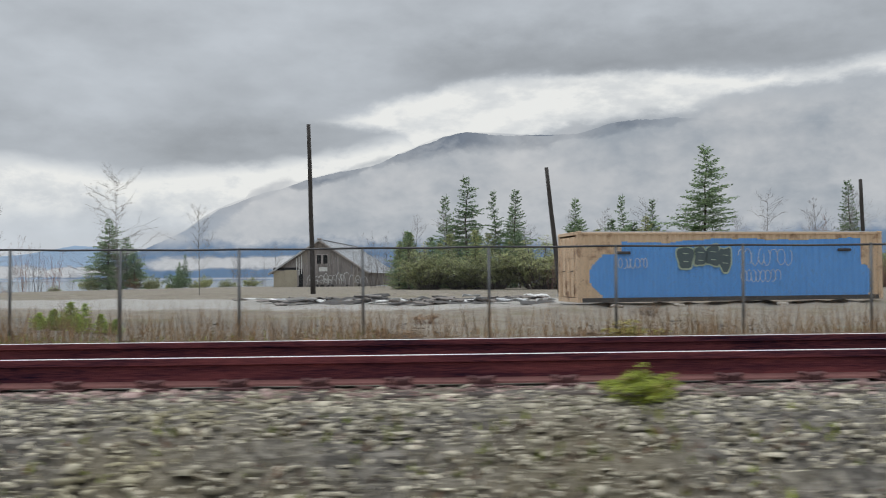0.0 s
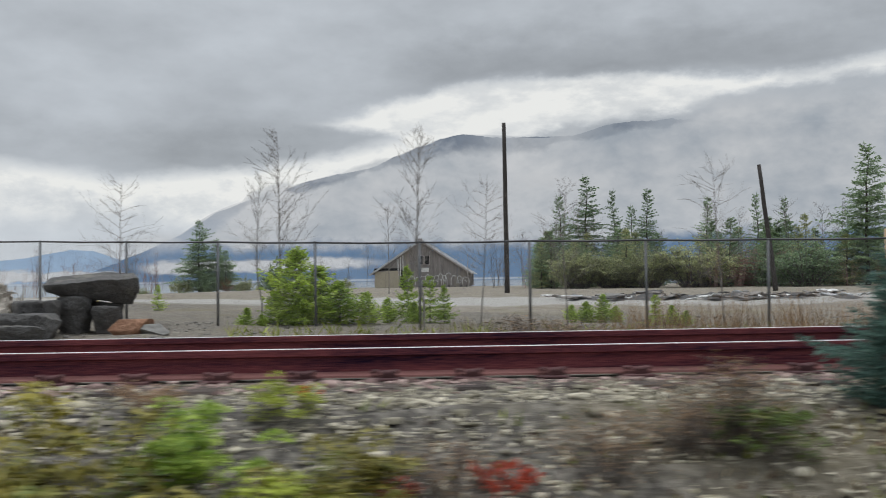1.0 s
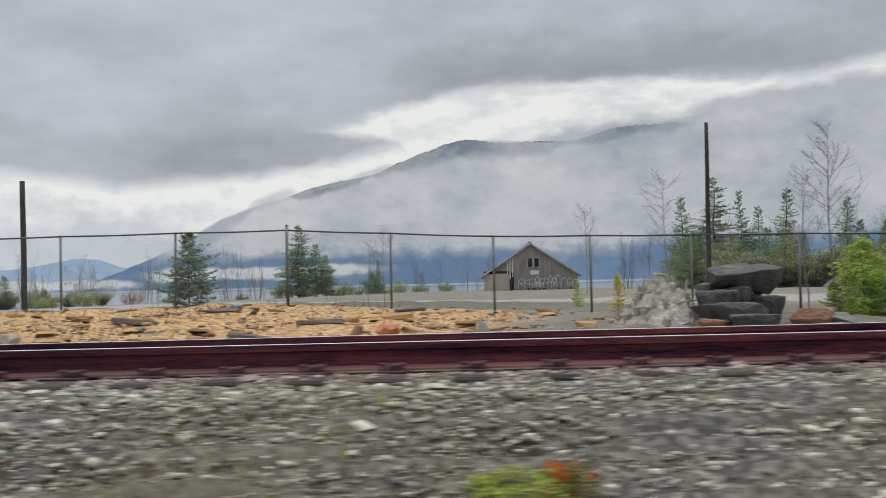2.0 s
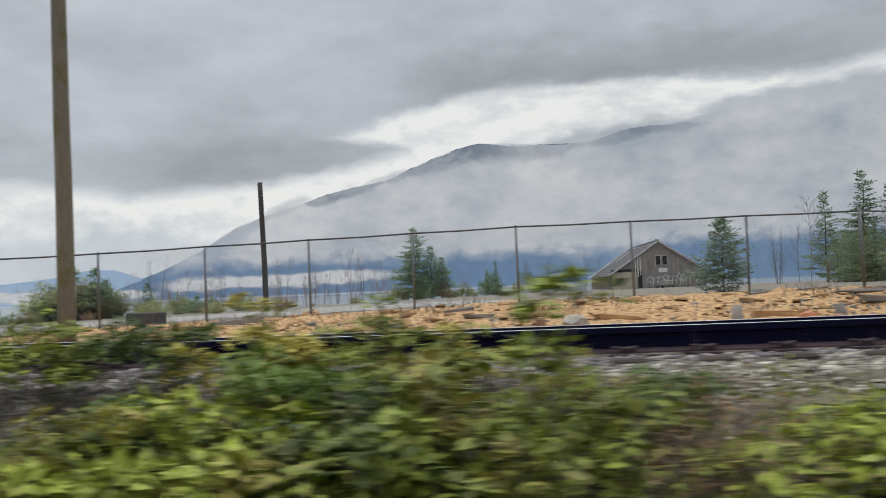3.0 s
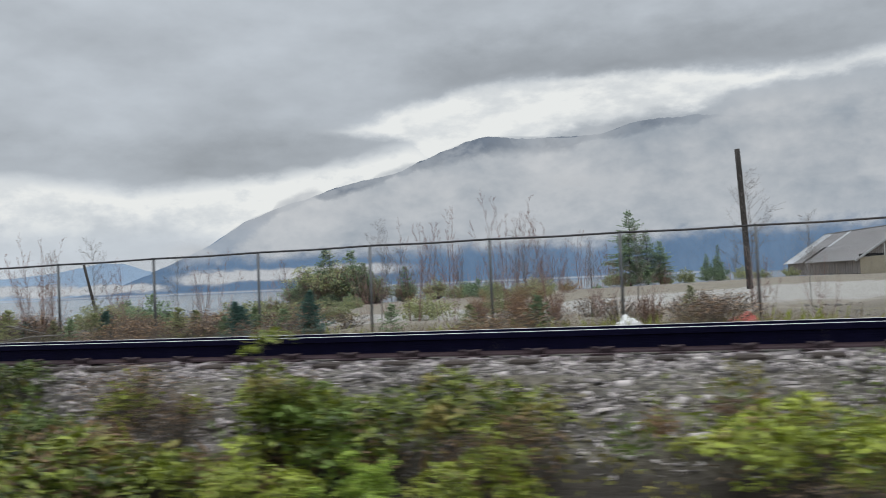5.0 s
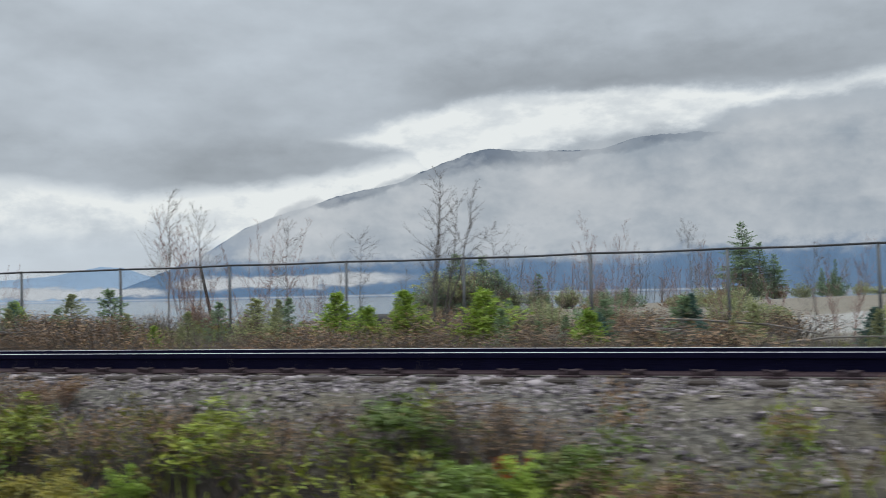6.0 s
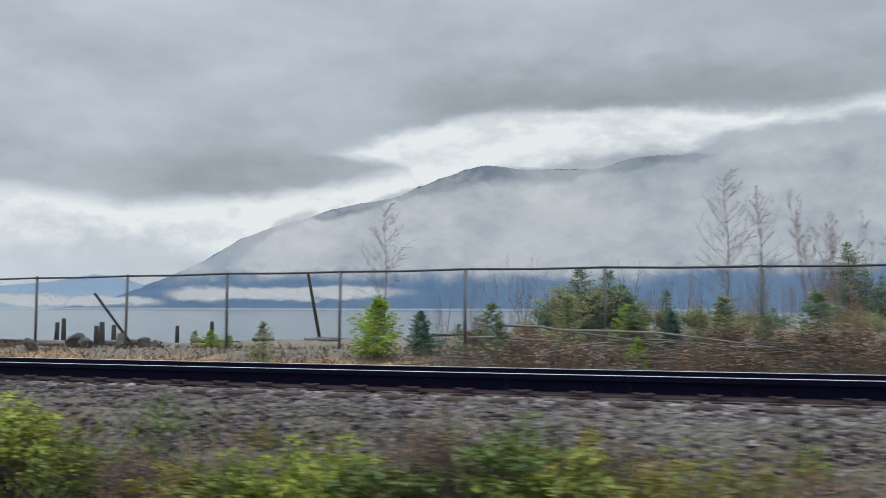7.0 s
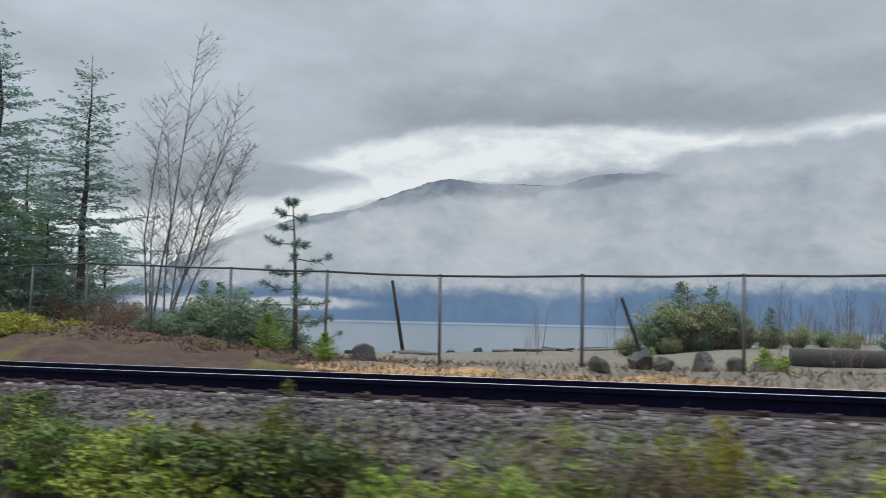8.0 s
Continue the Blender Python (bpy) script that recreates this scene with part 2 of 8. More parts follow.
M = {
    "ballast": surface("ballast_stone", (0.185, 0.168, 0.118), (0.66, 0.60, 0.47), 1.2, 0.9, 0.5, per_island=1.05, stain=(0.30, 0.265, 0.145)),
    "ballast_rust": surface("rust_dusted_ballast", (0.16, 0.095, 0.088), (0.60, 0.45, 0.40), 1.2, 0.9, 0.5, per_island=1.0, stain=(0.22, 0.11, 0.10), stain_scale=2.0),
    "gravel": surface("gravel", (0.13, 0.125, 0.115), (0.34, 0.32, 0.29), 2.0, 0.95, 0.9, fine_scale=45.0, stain=(0.14, 0.12, 0.07), stain_scale=0.25),
    # rust with shade put into the web and sky light into the foot
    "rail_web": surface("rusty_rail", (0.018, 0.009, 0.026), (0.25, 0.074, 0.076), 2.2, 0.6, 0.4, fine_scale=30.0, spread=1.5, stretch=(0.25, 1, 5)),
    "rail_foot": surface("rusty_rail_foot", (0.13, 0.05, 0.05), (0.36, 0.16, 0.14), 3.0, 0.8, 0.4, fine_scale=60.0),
    "rail_head": surface("polished_rail_head", (0.86, 0.86, 0.87), (0.95, 0.95, 0.96), 2.0, 0.42, 0.0, metal=1.0, stretch=(1, 1, 1)),
    "tie": surface("creosoted_tie", (0.030, 0.023, 0.020), (0.11, 0.085, 0.07), 4.0, 0.9, 0.6, stretch=(1, 6, 6), per_object=0.6),
    "plate": surface("rusty_plate", (0.055, 0.023, 0.027), (0.14, 0.062, 0.060), 9.0, 0.85, 0.5, per_object=0.5),
    "galvanised": surface("galvanised_steel", (0.10, 0.103, 0.106), (0.24, 0.245, 0.25), 4.0, 0.55, 0.1, metal=0.6, per_object=0.3),
    "top_rail": surface("weathered_galvanised_rail", (0.05, 0.05, 0.055), (0.14, 0.14, 0.145), 4.0, 0.6, 0.1, metal=0.5),
    "wire": surface("grey_wire", (0.10, 0.10, 0.105), (0.22, 0.22, 0.23), 4.0, 0.6, 0.0, metal=0.6),
    "pole_dark": surface("tarred_pole", (0.022, 0.020, 0.019), (0.085, 0.075, 0.068), 3.0, 0.9, 0.6, stretch=(8, 8, 1)),
    "pole_grey": surface("weathered_pole", (0.07, 0.06, 0.047), (0.29, 0.262, 0.205), 3.0, 0.9, 0.7, stretch=(9, 9, 1), stain=(0.13, 0.12, 0.04), stain_scale=1.6),
    "tan": surface("tan_steel_paint", (0.56, 0.385, 0.24), (0.78, 0.59, 0.41), 0.9, 0.65, 0.1, stretch=(1, 1, 0.3), stain=(0.22, 0.11, 0.06), stain_scale=1.7),
    "blue": surface("blue_paint", (0.095, 0.305, 0.69), (0.15, 0.40, 0.84), 1.2, 0.6, 0.06, spread=0.45),
    "dark_paint": surface("faded_dark_paint", (0.045, 0.075, 0.085), (0.11, 0.15, 0.155), 3.0, 0.65, 0.05),
    "thin_white": surface("thin_white_paint", (0.42, 0.50, 0.62), (0.72, 0.76, 0.80), 3.0, 0.6, 0.05),
    "pale_roof": surface("pale_worn_sheet", (0.38, 0.39, 0.40), (0.68, 0.70, 0.72), 0.8, 0.6, 0.2, per_object=0.4, stain=(0.28, 0.25, 0.23)),
    "faded_blue": surface("faded_blue_ink", (0.10, 0.14, 0.20), (0.18, 0.23, 0.30), 4.0, 0.7, 0.0),
    "white": surface("white_paint", (0.60, 0.60, 0.58), (0.82, 0.82, 0.80), 3.0, 0.6, 0.05),
    "pale_green": surface("pale_green_paint", (0.36, 0.46, 0.34), (0.48, 0.56, 0.44), 3.0, 0.6, 0.05),
    "barn": surface("weathered_barn_board", (0.10, 0.086, 0.083), (0.60, 0.55, 0.52), 1.2, 0.9, 0.6, stretch=(3, 3, 0.4), per_island=1.0, stain=(0.33, 0.29, 0.24), stain_scale=0.5),
    "roof": surface("weathered_roof_sheet", (0.15, 0.143, 0.14), (0.36, 0.35, 0.35), 0.8, 0.6, 0.2, per_island=0.5, stain=(0.16, 0.13, 0.11)),
    "pale_board": surface("pale_board", (0.36, 0.31, 0.22), (0.52, 0.47, 0.37), 1.5, 0.85, 0.3),
    # near-black paint for the shade inside the barn and its openings
    "dark": surface("dark_void", (0.008, 0.008, 0.009), (0.02, 0.02, 0.022), 2.0, 0.9, 0.0),
    "rock": surface("dark_boulder", (0.022, 0.022, 0.025), (0.17, 0.162, 0.152), 2.2, 0.85, 0.9, fine_scale=14.0, stain=(0.20, 0.188, 0.155), stain_scale=1.3, bump_scale=0.06),
    "rock_pale": surface("pale_boulder", (0.31, 0.28, 0.24), (0.64, 0.585, 0.51), 2.2, 0.9, 0.9, fine_scale=14.0, bump_scale=0.05),
    "rock_rust": surface("rusty_boulder", (0.20, 0.09, 0.05), (0.42, 0.24, 0.15), 2.2, 0.9, 0.8, fine_scale=14.0, bump_scale=0.05),
    "concrete": surface("weathered_concrete", (0.17, 0.165, 0.155), (0.33, 0.32, 0.30), 1.5, 0.9, 0.5),
    "dark_block": surface("dark_block", (0.035, 0.034, 0.034), (0.10, 0.095, 0.09), 1.5, 0.9, 0.5),
    "bark": surface("bark", (0.045, 0.038, 0.032), (0.13, 0.11, 0.095), 4.0, 0.9, 0.6, stretch=(5, 5, 1)),
    "pale_bark": surface("pale_bark", (0.20, 0.18, 0.16), (0.42, 0.39, 0.36), 4.0, 0.85, 0.3, per_object=0.5),
    "twig": surface("grey_twig", (0.075, 0.063, 0.055), (0.20, 0.17, 0.15), 4.0, 0.85, 0.0, per_object=0.5),
    "twig_mid": surface("brown_grey_twig", (0.12, 0.105, 0.092), (0.28, 0.25, 0.225), 4.0, 0.85, 0.0, per_object=0.5),
    "twig_pale": surface("pale_twig", (0.16, 0.145, 0.13), (0.34, 0.32, 0.30), 4.0, 0.85, 0.0, per_object=0.5),
    "twig_red": surface("reddish_twig", (0.19, 0.105, 0.09), (0.42, 0.27, 0.23), 4.0, 0.85, 0.0, per_object=0.5),
    # lightened needles: haze over the distant firs is put into the colour
    "needle": leaf_surface("conifer_needle", (0.11, 0.175, 0.095), (0.36, 0.47, 0.26), through=0.5),
    "needle_grey": leaf_surface("grey_green_needle", (0.13, 0.19, 0.13), (0.34, 0.42, 0.31)),
    "needle_dim": leaf_surface("dark_blue_needle", (0.12, 0.20, 0.17), (0.42, 0.56, 0.48), through=0.5),
    "needle_light": leaf_surface("young_needle", (0.19, 0.31, 0.045), (0.58, 0.70, 0.14), through=0.42),
    "needle_blue": leaf_surface("blue_needle", (0.06, 0.13, 0.11), (0.20, 0.33, 0.27)),
    "broom": leaf_surface("broom_leaf", (0.020, 0.042, 0.006), (0.47, 0.54, 0.06), 5.0, through=0.14, stain=(0.34, 0.25, 0.07), island=0.45, spread=0.8),
    # also lightened, with the thicket's haze in the leaf colour
    "thicket_green": leaf_surface("thicket_leaf", (0.19, 0.215, 0.11), (0.52, 0.54, 0.27), through=0.5),
    # dark green leaves; they also paint the shaded voids among the bushes
    "broom_dark": leaf_surface("dark_broom_leaf", (0.008, 0.018, 0.006), (0.21, 0.31, 0.05), 5.0, through=0.14, stain=(0.24, 0.22, 0.06), island=0.45, spread=0.8),
    "broom_yellow": leaf_surface("yellowed_leaf", (0.06, 0.06, 0.012), (0.52, 0.44, 0.07), 5.0, through=0.14, stain=(0.14, 0.22, 0.04), island=0.45, spread=0.8),
    "yellow_needle": leaf_surface("yellow_needle", (0.45, 0.36, 0.03), (0.88, 0.74, 0.10)),
    "moss": leaf_surface("yellow_moss", (0.16, 0.17, 0.02), (0.52, 0.50, 0.07), through=0.2),
    "litter_leaf": leaf_surface("litter_leaf", (0.03, 0.02, 0.014), (0.24, 0.135, 0.085), through=0.15),
    "rust_leaf": leaf_surface("rusty_leaf", (0.10, 0.060, 0.038), (0.44, 0.28, 0.15), through=0.3),
    "red_leaf": leaf_surface("red_leaf", (0.34, 0.045, 0.03), (0.66, 0.12, 0.06)),
    "orange_leaf": leaf_surface("orange_leaf", (0.50, 0.12, 0.03), (0.80, 0.24, 0.06)),
    "dry_grass": leaf_surface("dry_grass", (0.16, 0.13, 0.075), (0.36, 0.30, 0.19)),
    "orange": surface("orange_scrap", (0.42, 0.15, 0.07), (0.62, 0.28, 0.15), 3.0, 0.8, 0.3),
    "chip": surface("wood_chip", (0.20, 0.10, 0.045), (0.66, 0.42, 0.20), 2.0, 0.9, 0.3, per_island=0.9),
    "log": surface("grey_log", (0.12, 0.105, 0.095), (0.38, 0.35, 0.32), 2.0, 0.9, 0.4, per_object=0.5),
    "grey_box": surface("grey_cabinet_paint", (0.30, 0.31, 0.32), (0.42, 0.43, 0.44), 1.0, 0.55, 0.05, spread=0.3),
    "sheet": surface("crumpled_pale_sheet", (0.30, 0.31, 0.32), (0.62, 0.63, 0.64), 1.5, 0.6, 0.3, per_island=0.7),
    "red": surface("red_plastic", (0.50, 0.07, 0.06), (0.66, 0.16, 0.13), 2.0, 0.5, 0.1),
    "asphalt": surface("asphalt", (0.035, 0.035, 0.036), (0.075, 0.074, 0.072), 1.0, 0.9, 0.4, fine_scale=60.0),
}


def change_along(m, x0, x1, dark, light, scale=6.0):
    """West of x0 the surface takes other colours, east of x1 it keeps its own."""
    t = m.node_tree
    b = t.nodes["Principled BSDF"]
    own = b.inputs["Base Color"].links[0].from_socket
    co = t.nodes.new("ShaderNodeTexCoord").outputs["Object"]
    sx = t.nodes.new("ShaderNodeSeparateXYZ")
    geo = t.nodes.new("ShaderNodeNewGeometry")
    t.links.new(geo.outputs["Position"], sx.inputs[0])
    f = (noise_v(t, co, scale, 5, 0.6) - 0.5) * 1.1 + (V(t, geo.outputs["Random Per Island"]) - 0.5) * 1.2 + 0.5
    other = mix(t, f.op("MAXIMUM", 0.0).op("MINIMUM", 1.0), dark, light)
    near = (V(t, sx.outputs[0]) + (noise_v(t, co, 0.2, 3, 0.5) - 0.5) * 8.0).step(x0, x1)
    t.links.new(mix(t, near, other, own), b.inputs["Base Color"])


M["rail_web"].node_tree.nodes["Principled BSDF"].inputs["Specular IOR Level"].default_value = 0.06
change_along(M["ballast"], -32.0, -13.0, (0.14, 0.128, 0.102), (0.67, 0.615, 0.515))
change_along(M["ballast"], -44.0, -36.0, (0.10, 0.09, 0.088), (0.66, 0.595, 0.565))
change_along(M["ballast"], -76.0, -60.0, (0.055, 0.045, 0.052), (0.41, 0.355, 0.36))
# darkest stretch: shadows of the twigs are put into the stone colour
change_along(M["ballast"], -95.0, -88.0, (0.030, 0.024, 0.030), (0.235, 0.195, 0.21))
change_along(M["ballast_rust"], -34.0, -24.0, (0.10, 0.085, 0.090), (0.46, 0.40, 0.40))
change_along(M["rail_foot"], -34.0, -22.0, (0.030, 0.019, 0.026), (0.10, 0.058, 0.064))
# western web painted near-black navy, with its shade in the colour
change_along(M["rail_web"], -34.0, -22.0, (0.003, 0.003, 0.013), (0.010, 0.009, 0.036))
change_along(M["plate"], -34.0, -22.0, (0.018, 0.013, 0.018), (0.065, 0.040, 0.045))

# ---- track line, ground heights ----
KX = [-135 + 11 * i for i in range(16)]
KY = [8.772, 4.958, 1.94, -0.297, -1.711, -2.419, -2.562, -1.924, -0.598, 1.411, 4.2, 7.531, 10.996, 14.509, 18.111, 21.788]
KZ = [0.32, 0.50, 0.68, 0.856, 0.974, 1.063, 1.078, 1.083, 1.055, 1.019, 1.026, 1.025, 1.05, 1.093, 1.132, 1.171]
KE = [0.002, 0.013, 0.024, 0.036, 0.051, 0.056, 0.057, 0.051, 0.046, 0.044, 0.035, 0.009, 0.004, 0.009, 0.018, 0.03]


def natural_spline(xs, ys):
    n = len(xs)
    xs, ys = np.array(xs, float), np.array(ys, float)
    h = np.diff(xs)
    a, r = np.eye(n), np.zeros(n)
    for i in range(1, n - 1):
        a[i, i - 1:i + 2] = h[i - 1], 2 * (h[i - 1] + h[i]), h[i]
        r[i] = 6 * ((ys[i + 1] - ys[i]) / h[i] - (ys[i] - ys[i - 1]) / h[i - 1])
    c = np.linalg.solve(a, r)

    def at(q):
        q = np.asarray(q, float)
        x = np.clip(q, xs[0], xs[-1])
        i = np.clip(np.searchsorted(xs, x) - 1, 0, n - 2)
        u, w = (xs[i + 1] - x) / h[i], (x - xs[i]) / h[i]
        y = u * ys[i] + w * ys[i + 1] + ((u ** 3 - u) * c[i] + (w ** 3 - w) * c[i + 1]) * h[i] ** 2 / 6
        s0 = (ys[1] - ys[0]) / h[0] - h[0] * c[1] / 6
        s1 = (ys[-1] - ys[-2]) / h[-1] + h[-1] * c[-2] / 6
        return y + np.where(q < xs[0], (q - xs[0]) * s0, 0) + np.where(q > xs[-1], (q - xs[-1]) * s1, 0)
    return at


rail_y, cant = natural_spline(KX, KY), natural_spline(KX, KE)
_rail_z = natural_spline(KX, KZ)


def rail_z(x):
    return _rail_z(np.clip(x, -125, 25))


def slope(x):
    return (rail_y(np.asarray(x, float) + 0.2) - rail_y(np.asarray(x, float) - 0.2)) / 0.4


def off_track(x, v):
    """The place v metres beyond the near rail, square to it."""
    s = float(slope(x))
    k = math.hypot(1, s)
    return x - v * s / k, float(rail_y(x)) + v / k


FENCE = [(40, 37), (15, 29.3), (5, 26.1), (-2.3, 24.0), (-9, 22.2), (-16, 21.3), (-22, 20.95), (-28, 20.65), (-33.1, 19.65), (-41.1, 17.05),
         (-48.6, 14.75), (-53.6, 12.8), (-58.2, 10.6), (-63.2, 8.7), (-70, 7.7), (-78, 7.4), (-85, 7.3), (-92.7, 6.85), (-98, 7.1), (-105.5, 7.75),
         (-110.5, 8.6), (-116, 10.5), (-125, 14.5), (-160, 32)]
fence_y = natural_spline([p[0] for p in FENCE][::-1], [p[1] for p in FENCE][::-1])
FENCE_TOP = [(40, 2.1), (5, 2.1), (-9, 2.12), (-16, 2.22), (-22, 2.355), (-28, 2.535), (-33.1, 2.83), (-41, 2.8), (-51, 2.56), (-58, 2.37), (-63, 2.31), (-78, 2.25), (-90, 2.23),
             (-100, 2.2), (-108, 2.17), (-113, 2.36), (-118, 2.56), (-160, 2.6)]


def fence_top(x):
    return np.interp(x, [p[0] for p in FENCE_TOP][::-1], [p[1] for p in FENCE_TOP][::-1])


SHORE = [(-1500, 700), (-700, 330), (-320, 135), (-205, 88), (-165, 66), (-151, 56), (-143, 57), (-134, 62), (-130, 69), (-121, 84), (-114, 102), (-100, 118), (-75, 136), (-40, 150), (60, 190), (300, 300), (1500, 900)]


def shore_y(x):
    return np.interp(x, [p[0] for p in SHORE], [p[1] for p in SHORE])


LAKE_Z = -1.75


def ground_z(x, y):
    """Height of the ground: road, ditch, ballast bank, yard, beach and lake bed."""
    x, y = np.asarray(x, float), np.asarray(y, float)
    v = (y - rail_y(x)) / np.sqrt(1 + slope(x) ** 2)
    zr = rail_z(x)
    prof = np.interp(v, [-9.0, -4.6, -3.6, -2.5, -1.25, -0.9, -0.3, 1.8, 2.4, 2.9, 4.2], [-1.02, -1.02, -1.0, -0.86, -0.34, -0.237, -0.190, -0.205, -0.28, -0.42, -0.75])
    yard = fence_top(x) - np.interp(x, [-125, -113, -108, -90, -76], [1.86, 1.70, 1.54, 1.42, 1.86])
    z_near = zr + prof
    fy = fence_y(x)
    k = np.clip((y - rail_y(x) - 3.0) / np.maximum(fy - rail_y(x) - 3.0, 1.0), 0, 1)
    z_far = np.where(y < fy, (zr - 0.62) * (1 - k) + yard * k, yard)
    # past the fence the yard evens out, then falls to the beach
    past = np.clip((y - fy) / np.interp(x, [-105, -95, -80], [12.0, 14.0, 24.0]), 0, 1)
    plain = np.interp(x, [-125, -108, -101, -92, -78, -60], [-1.25, -1.1, -0.35, -0.1, 0.1, 0.5])
    z_far = np.where(y > fy, yard * (1 - past) + plain * past, z_far)
    to_shore = shore_y(x) - y
    z_far = np.where(to_shore < 34, np.minimum(z_far, -2.1 + (to_shore + 6) * 0.075), z_far)
    z_far = np.where(to_shore < -6, -2.1 - np.minimum(3.0, (-to_shore - 6) * 0.05), z_far)
    z = np.where(v < 2.9, z_near, np.where(v < 4.2, np.maximum(z_near, np.minimum(z_far, zr - 0.3)), z_far))
    return z


def gz(x, y):
    return float(ground_z(x, y))


def mesh_of(name, verts, faces, material=None, smooth=False):
    me = bpy.data.meshes.new(name)
    me.from_pydata(verts, [], faces)
    if smooth:
        me.polygons.foreach_set("use_smooth", [True] * len(me.polygons))
    if material:
        me.materials.append(material)
    me.update()
    return me


def part(name, bm, material, parent=None, label=""):
    me = bpy.data.meshes.new(name)
    bm.to_mesh(me)
    bm.free()
    for m in material if isinstance(material, (list, tuple)) else (material,):
        me.materials.append(m)
    ob = new(name, me)
    ob.parent = parent
    if label:
        tagged(ob, label)
    return ob


def box(bm, size, at=(0, 0, 0), turn=None, bevel=0.0):
    m = Matrix.Translation(at) @ (turn or Matrix.Identity(4)) @ Matrix.Diagonal((*size, 1))
    made = bmesh.ops.create_cube(bm, size=1, matrix=m)["verts"]
    if bevel:
        edges = list({e for q in made for e in q.link_edges})
        bmesh.ops.bevel(bm, geom=edges, offset=bevel, segments=1, affect="EDGES")
    return made


def tube(bm, points, radii, sides=6, cap=True):
    """A tapered tube along points."""
    rings = []
    for i, p in enumerate(points):
        p = Vector(p)
        d = Vector(points[min(i + 1, len(points) - 1)]) - Vector(points[max(i - 1, 0)])
        d.normalize()
        a = d.orthogonal().normalized()
        b = d.cross(a)
        r = radii[i] if isinstance(radii, (list, tuple)) else radii
        rings.append([bm.verts.new(p + a * (r * math.cos(2 * math.pi * k / sides)) + b * (r * math.sin(2 * math.pi * k / sides))) for k in range(sides)])
    for i in range(1, len(rings)):
        # pair each ring's corners with the nearest of the ring before
        shift = min(range(sides), key=lambda q: (rings[i][q].co - rings[i - 1][0].co - (Vector(points[i]) - Vector(points[i - 1]))).length)
        ring = rings[i][shift:] + rings[i][:shift]
        rings[i] = ring
        for k in range(sides):
            f = bm.faces.new((rings[i - 1][k], rings[i - 1][(k + 1) % sides], ring[(k + 1) % sides], ring[k]))
            f.smooth = True
    if cap:
        bm.faces.new(rings[0][::-1])
        bm.faces.new(rings[-1])


def empty(name, at=(0, 0, 0), turn=0.0):
    ob = new(name)
    ob.matrix_world = pose(*at, 0, 0, turn)
    return ob


# ---- ground, lake, road ----
def spaced(*runs):
    out = []
    for a, b, step in runs:
        out += list(np.arange(a, b, step))
    return np.array(out + [runs[-1][1]])


def build_ground():
    xs = spaced((-4500, -900, 400), (-900, -260, 60), (-260, -136, 6), (-136, 30, 0.5), (30, 90, 6), (90, 900, 60), (900, 4500, 400))
    ws = spaced((-4500, -600, 400), (-600, -60, 60), (-60, -10, 5), (-10, -5, 1), (-5, 4.6, 0.1), (4.6, 26, 0.7), (26, 80, 3), (80, 260, 9), (260, 1000, 80), (1000, 4600, 400))
    gx, gw = np.meshgrid(xs, ws, indexing="ij")
    bend = np.interp(gx, [-400, -136, 40, 300], [0, 1, 1, 0])
    gy = gw + rail_y(np.clip(gx, -160, 60)) * bend
    z = ground_z(gx, gy)
    v = (gy - rail_y(gx)) / np.sqrt(1 + slope(gx) ** 2)
    rnd = np.random.default_rng(5)
    jit = rnd.normal(0, 1, gx.shape)
    z = z + jit * np.where((v < -0.9) & (v > -4.6), 0.02, np.where((v > 3) & (gw < 60), 0.035, 0.0))
    n, k = gx.shape
    verts = np.stack([gx, gy, z], -1).reshape(-1, 3)
    i = np.arange(n * k).reshape(n, k)
    faces = np.stack([i[:-1, :-1], i[1:, :-1], i[1:, 1:], i[:-1, 1:]], -1).reshape(-1, 4)
    me = mesh_of("ground", verts.tolist(), faces.tolist(), None, True)
    tone = me.attributes.new("zone", "FLOAT_COLOR", "POINT")
    fy = fence_y(gx)
    zone = np.zeros((n, k, 4))
    # red: wood waste, green: pale gravel lane, blue: litter and weeds, darkened for shade under bushes
    waste = np.clip(1 - np.abs((gx + 44) / 20.0) ** 4, 0, 1) * np.clip((v - 2.8) / 1.2, 0, 1) * np.clip((fy + 1.2 - gy) / 1.5, 0, 1)
    strip = np.clip(1 - np.abs((gx + 100) / 22.0) ** 4, 0, 1) * np.clip((v - 2.6) / 0.8, 0, 1) * np.clip((7.5 - v) / 2, 0, 1) * 0.78
    lane_y = np.interp(gx, [-160, -110, -95, -80, -62, -45, -30, -20, 0, 20, 60], [26, 14, 17, 23, 37, 42, 40, 41, 45, 51, 62])
    lane = np.clip(1.5 - np.abs(gy - lane_y) / np.interp(gx, [-120, -105, -78, -60, -53, -46, -30, 40], [2.2, 2.8, 8.0, 16.0, 14.0, 7.0, 6.0, 6.0]), 0, 1)
    lane = lane * np.clip((2 - gx) / 10.0, 0, 1)
    zone[..., 0] = np.maximum(waste, strip)
    zone[..., 1] = lane
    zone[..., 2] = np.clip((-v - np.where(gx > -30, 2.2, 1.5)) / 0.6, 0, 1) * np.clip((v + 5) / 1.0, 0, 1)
    zone[..., 3] = np.clip((v + np.where(gx > -30, 2.7, 2.1)) / 0.4, 0, 1) * np.clip((3.3 - v) / 0.4, 0, 1)
    berm = np.clip(1 - np.abs((gx + 44) / 20.0) ** 6, 0, 1) * np.clip((gy - fy - 0.6) / 0.8, 0, 1) * np.clip((fy + np.where(gx > -52, 15, 8) - gy) / 3, 0, 1) * 0.9
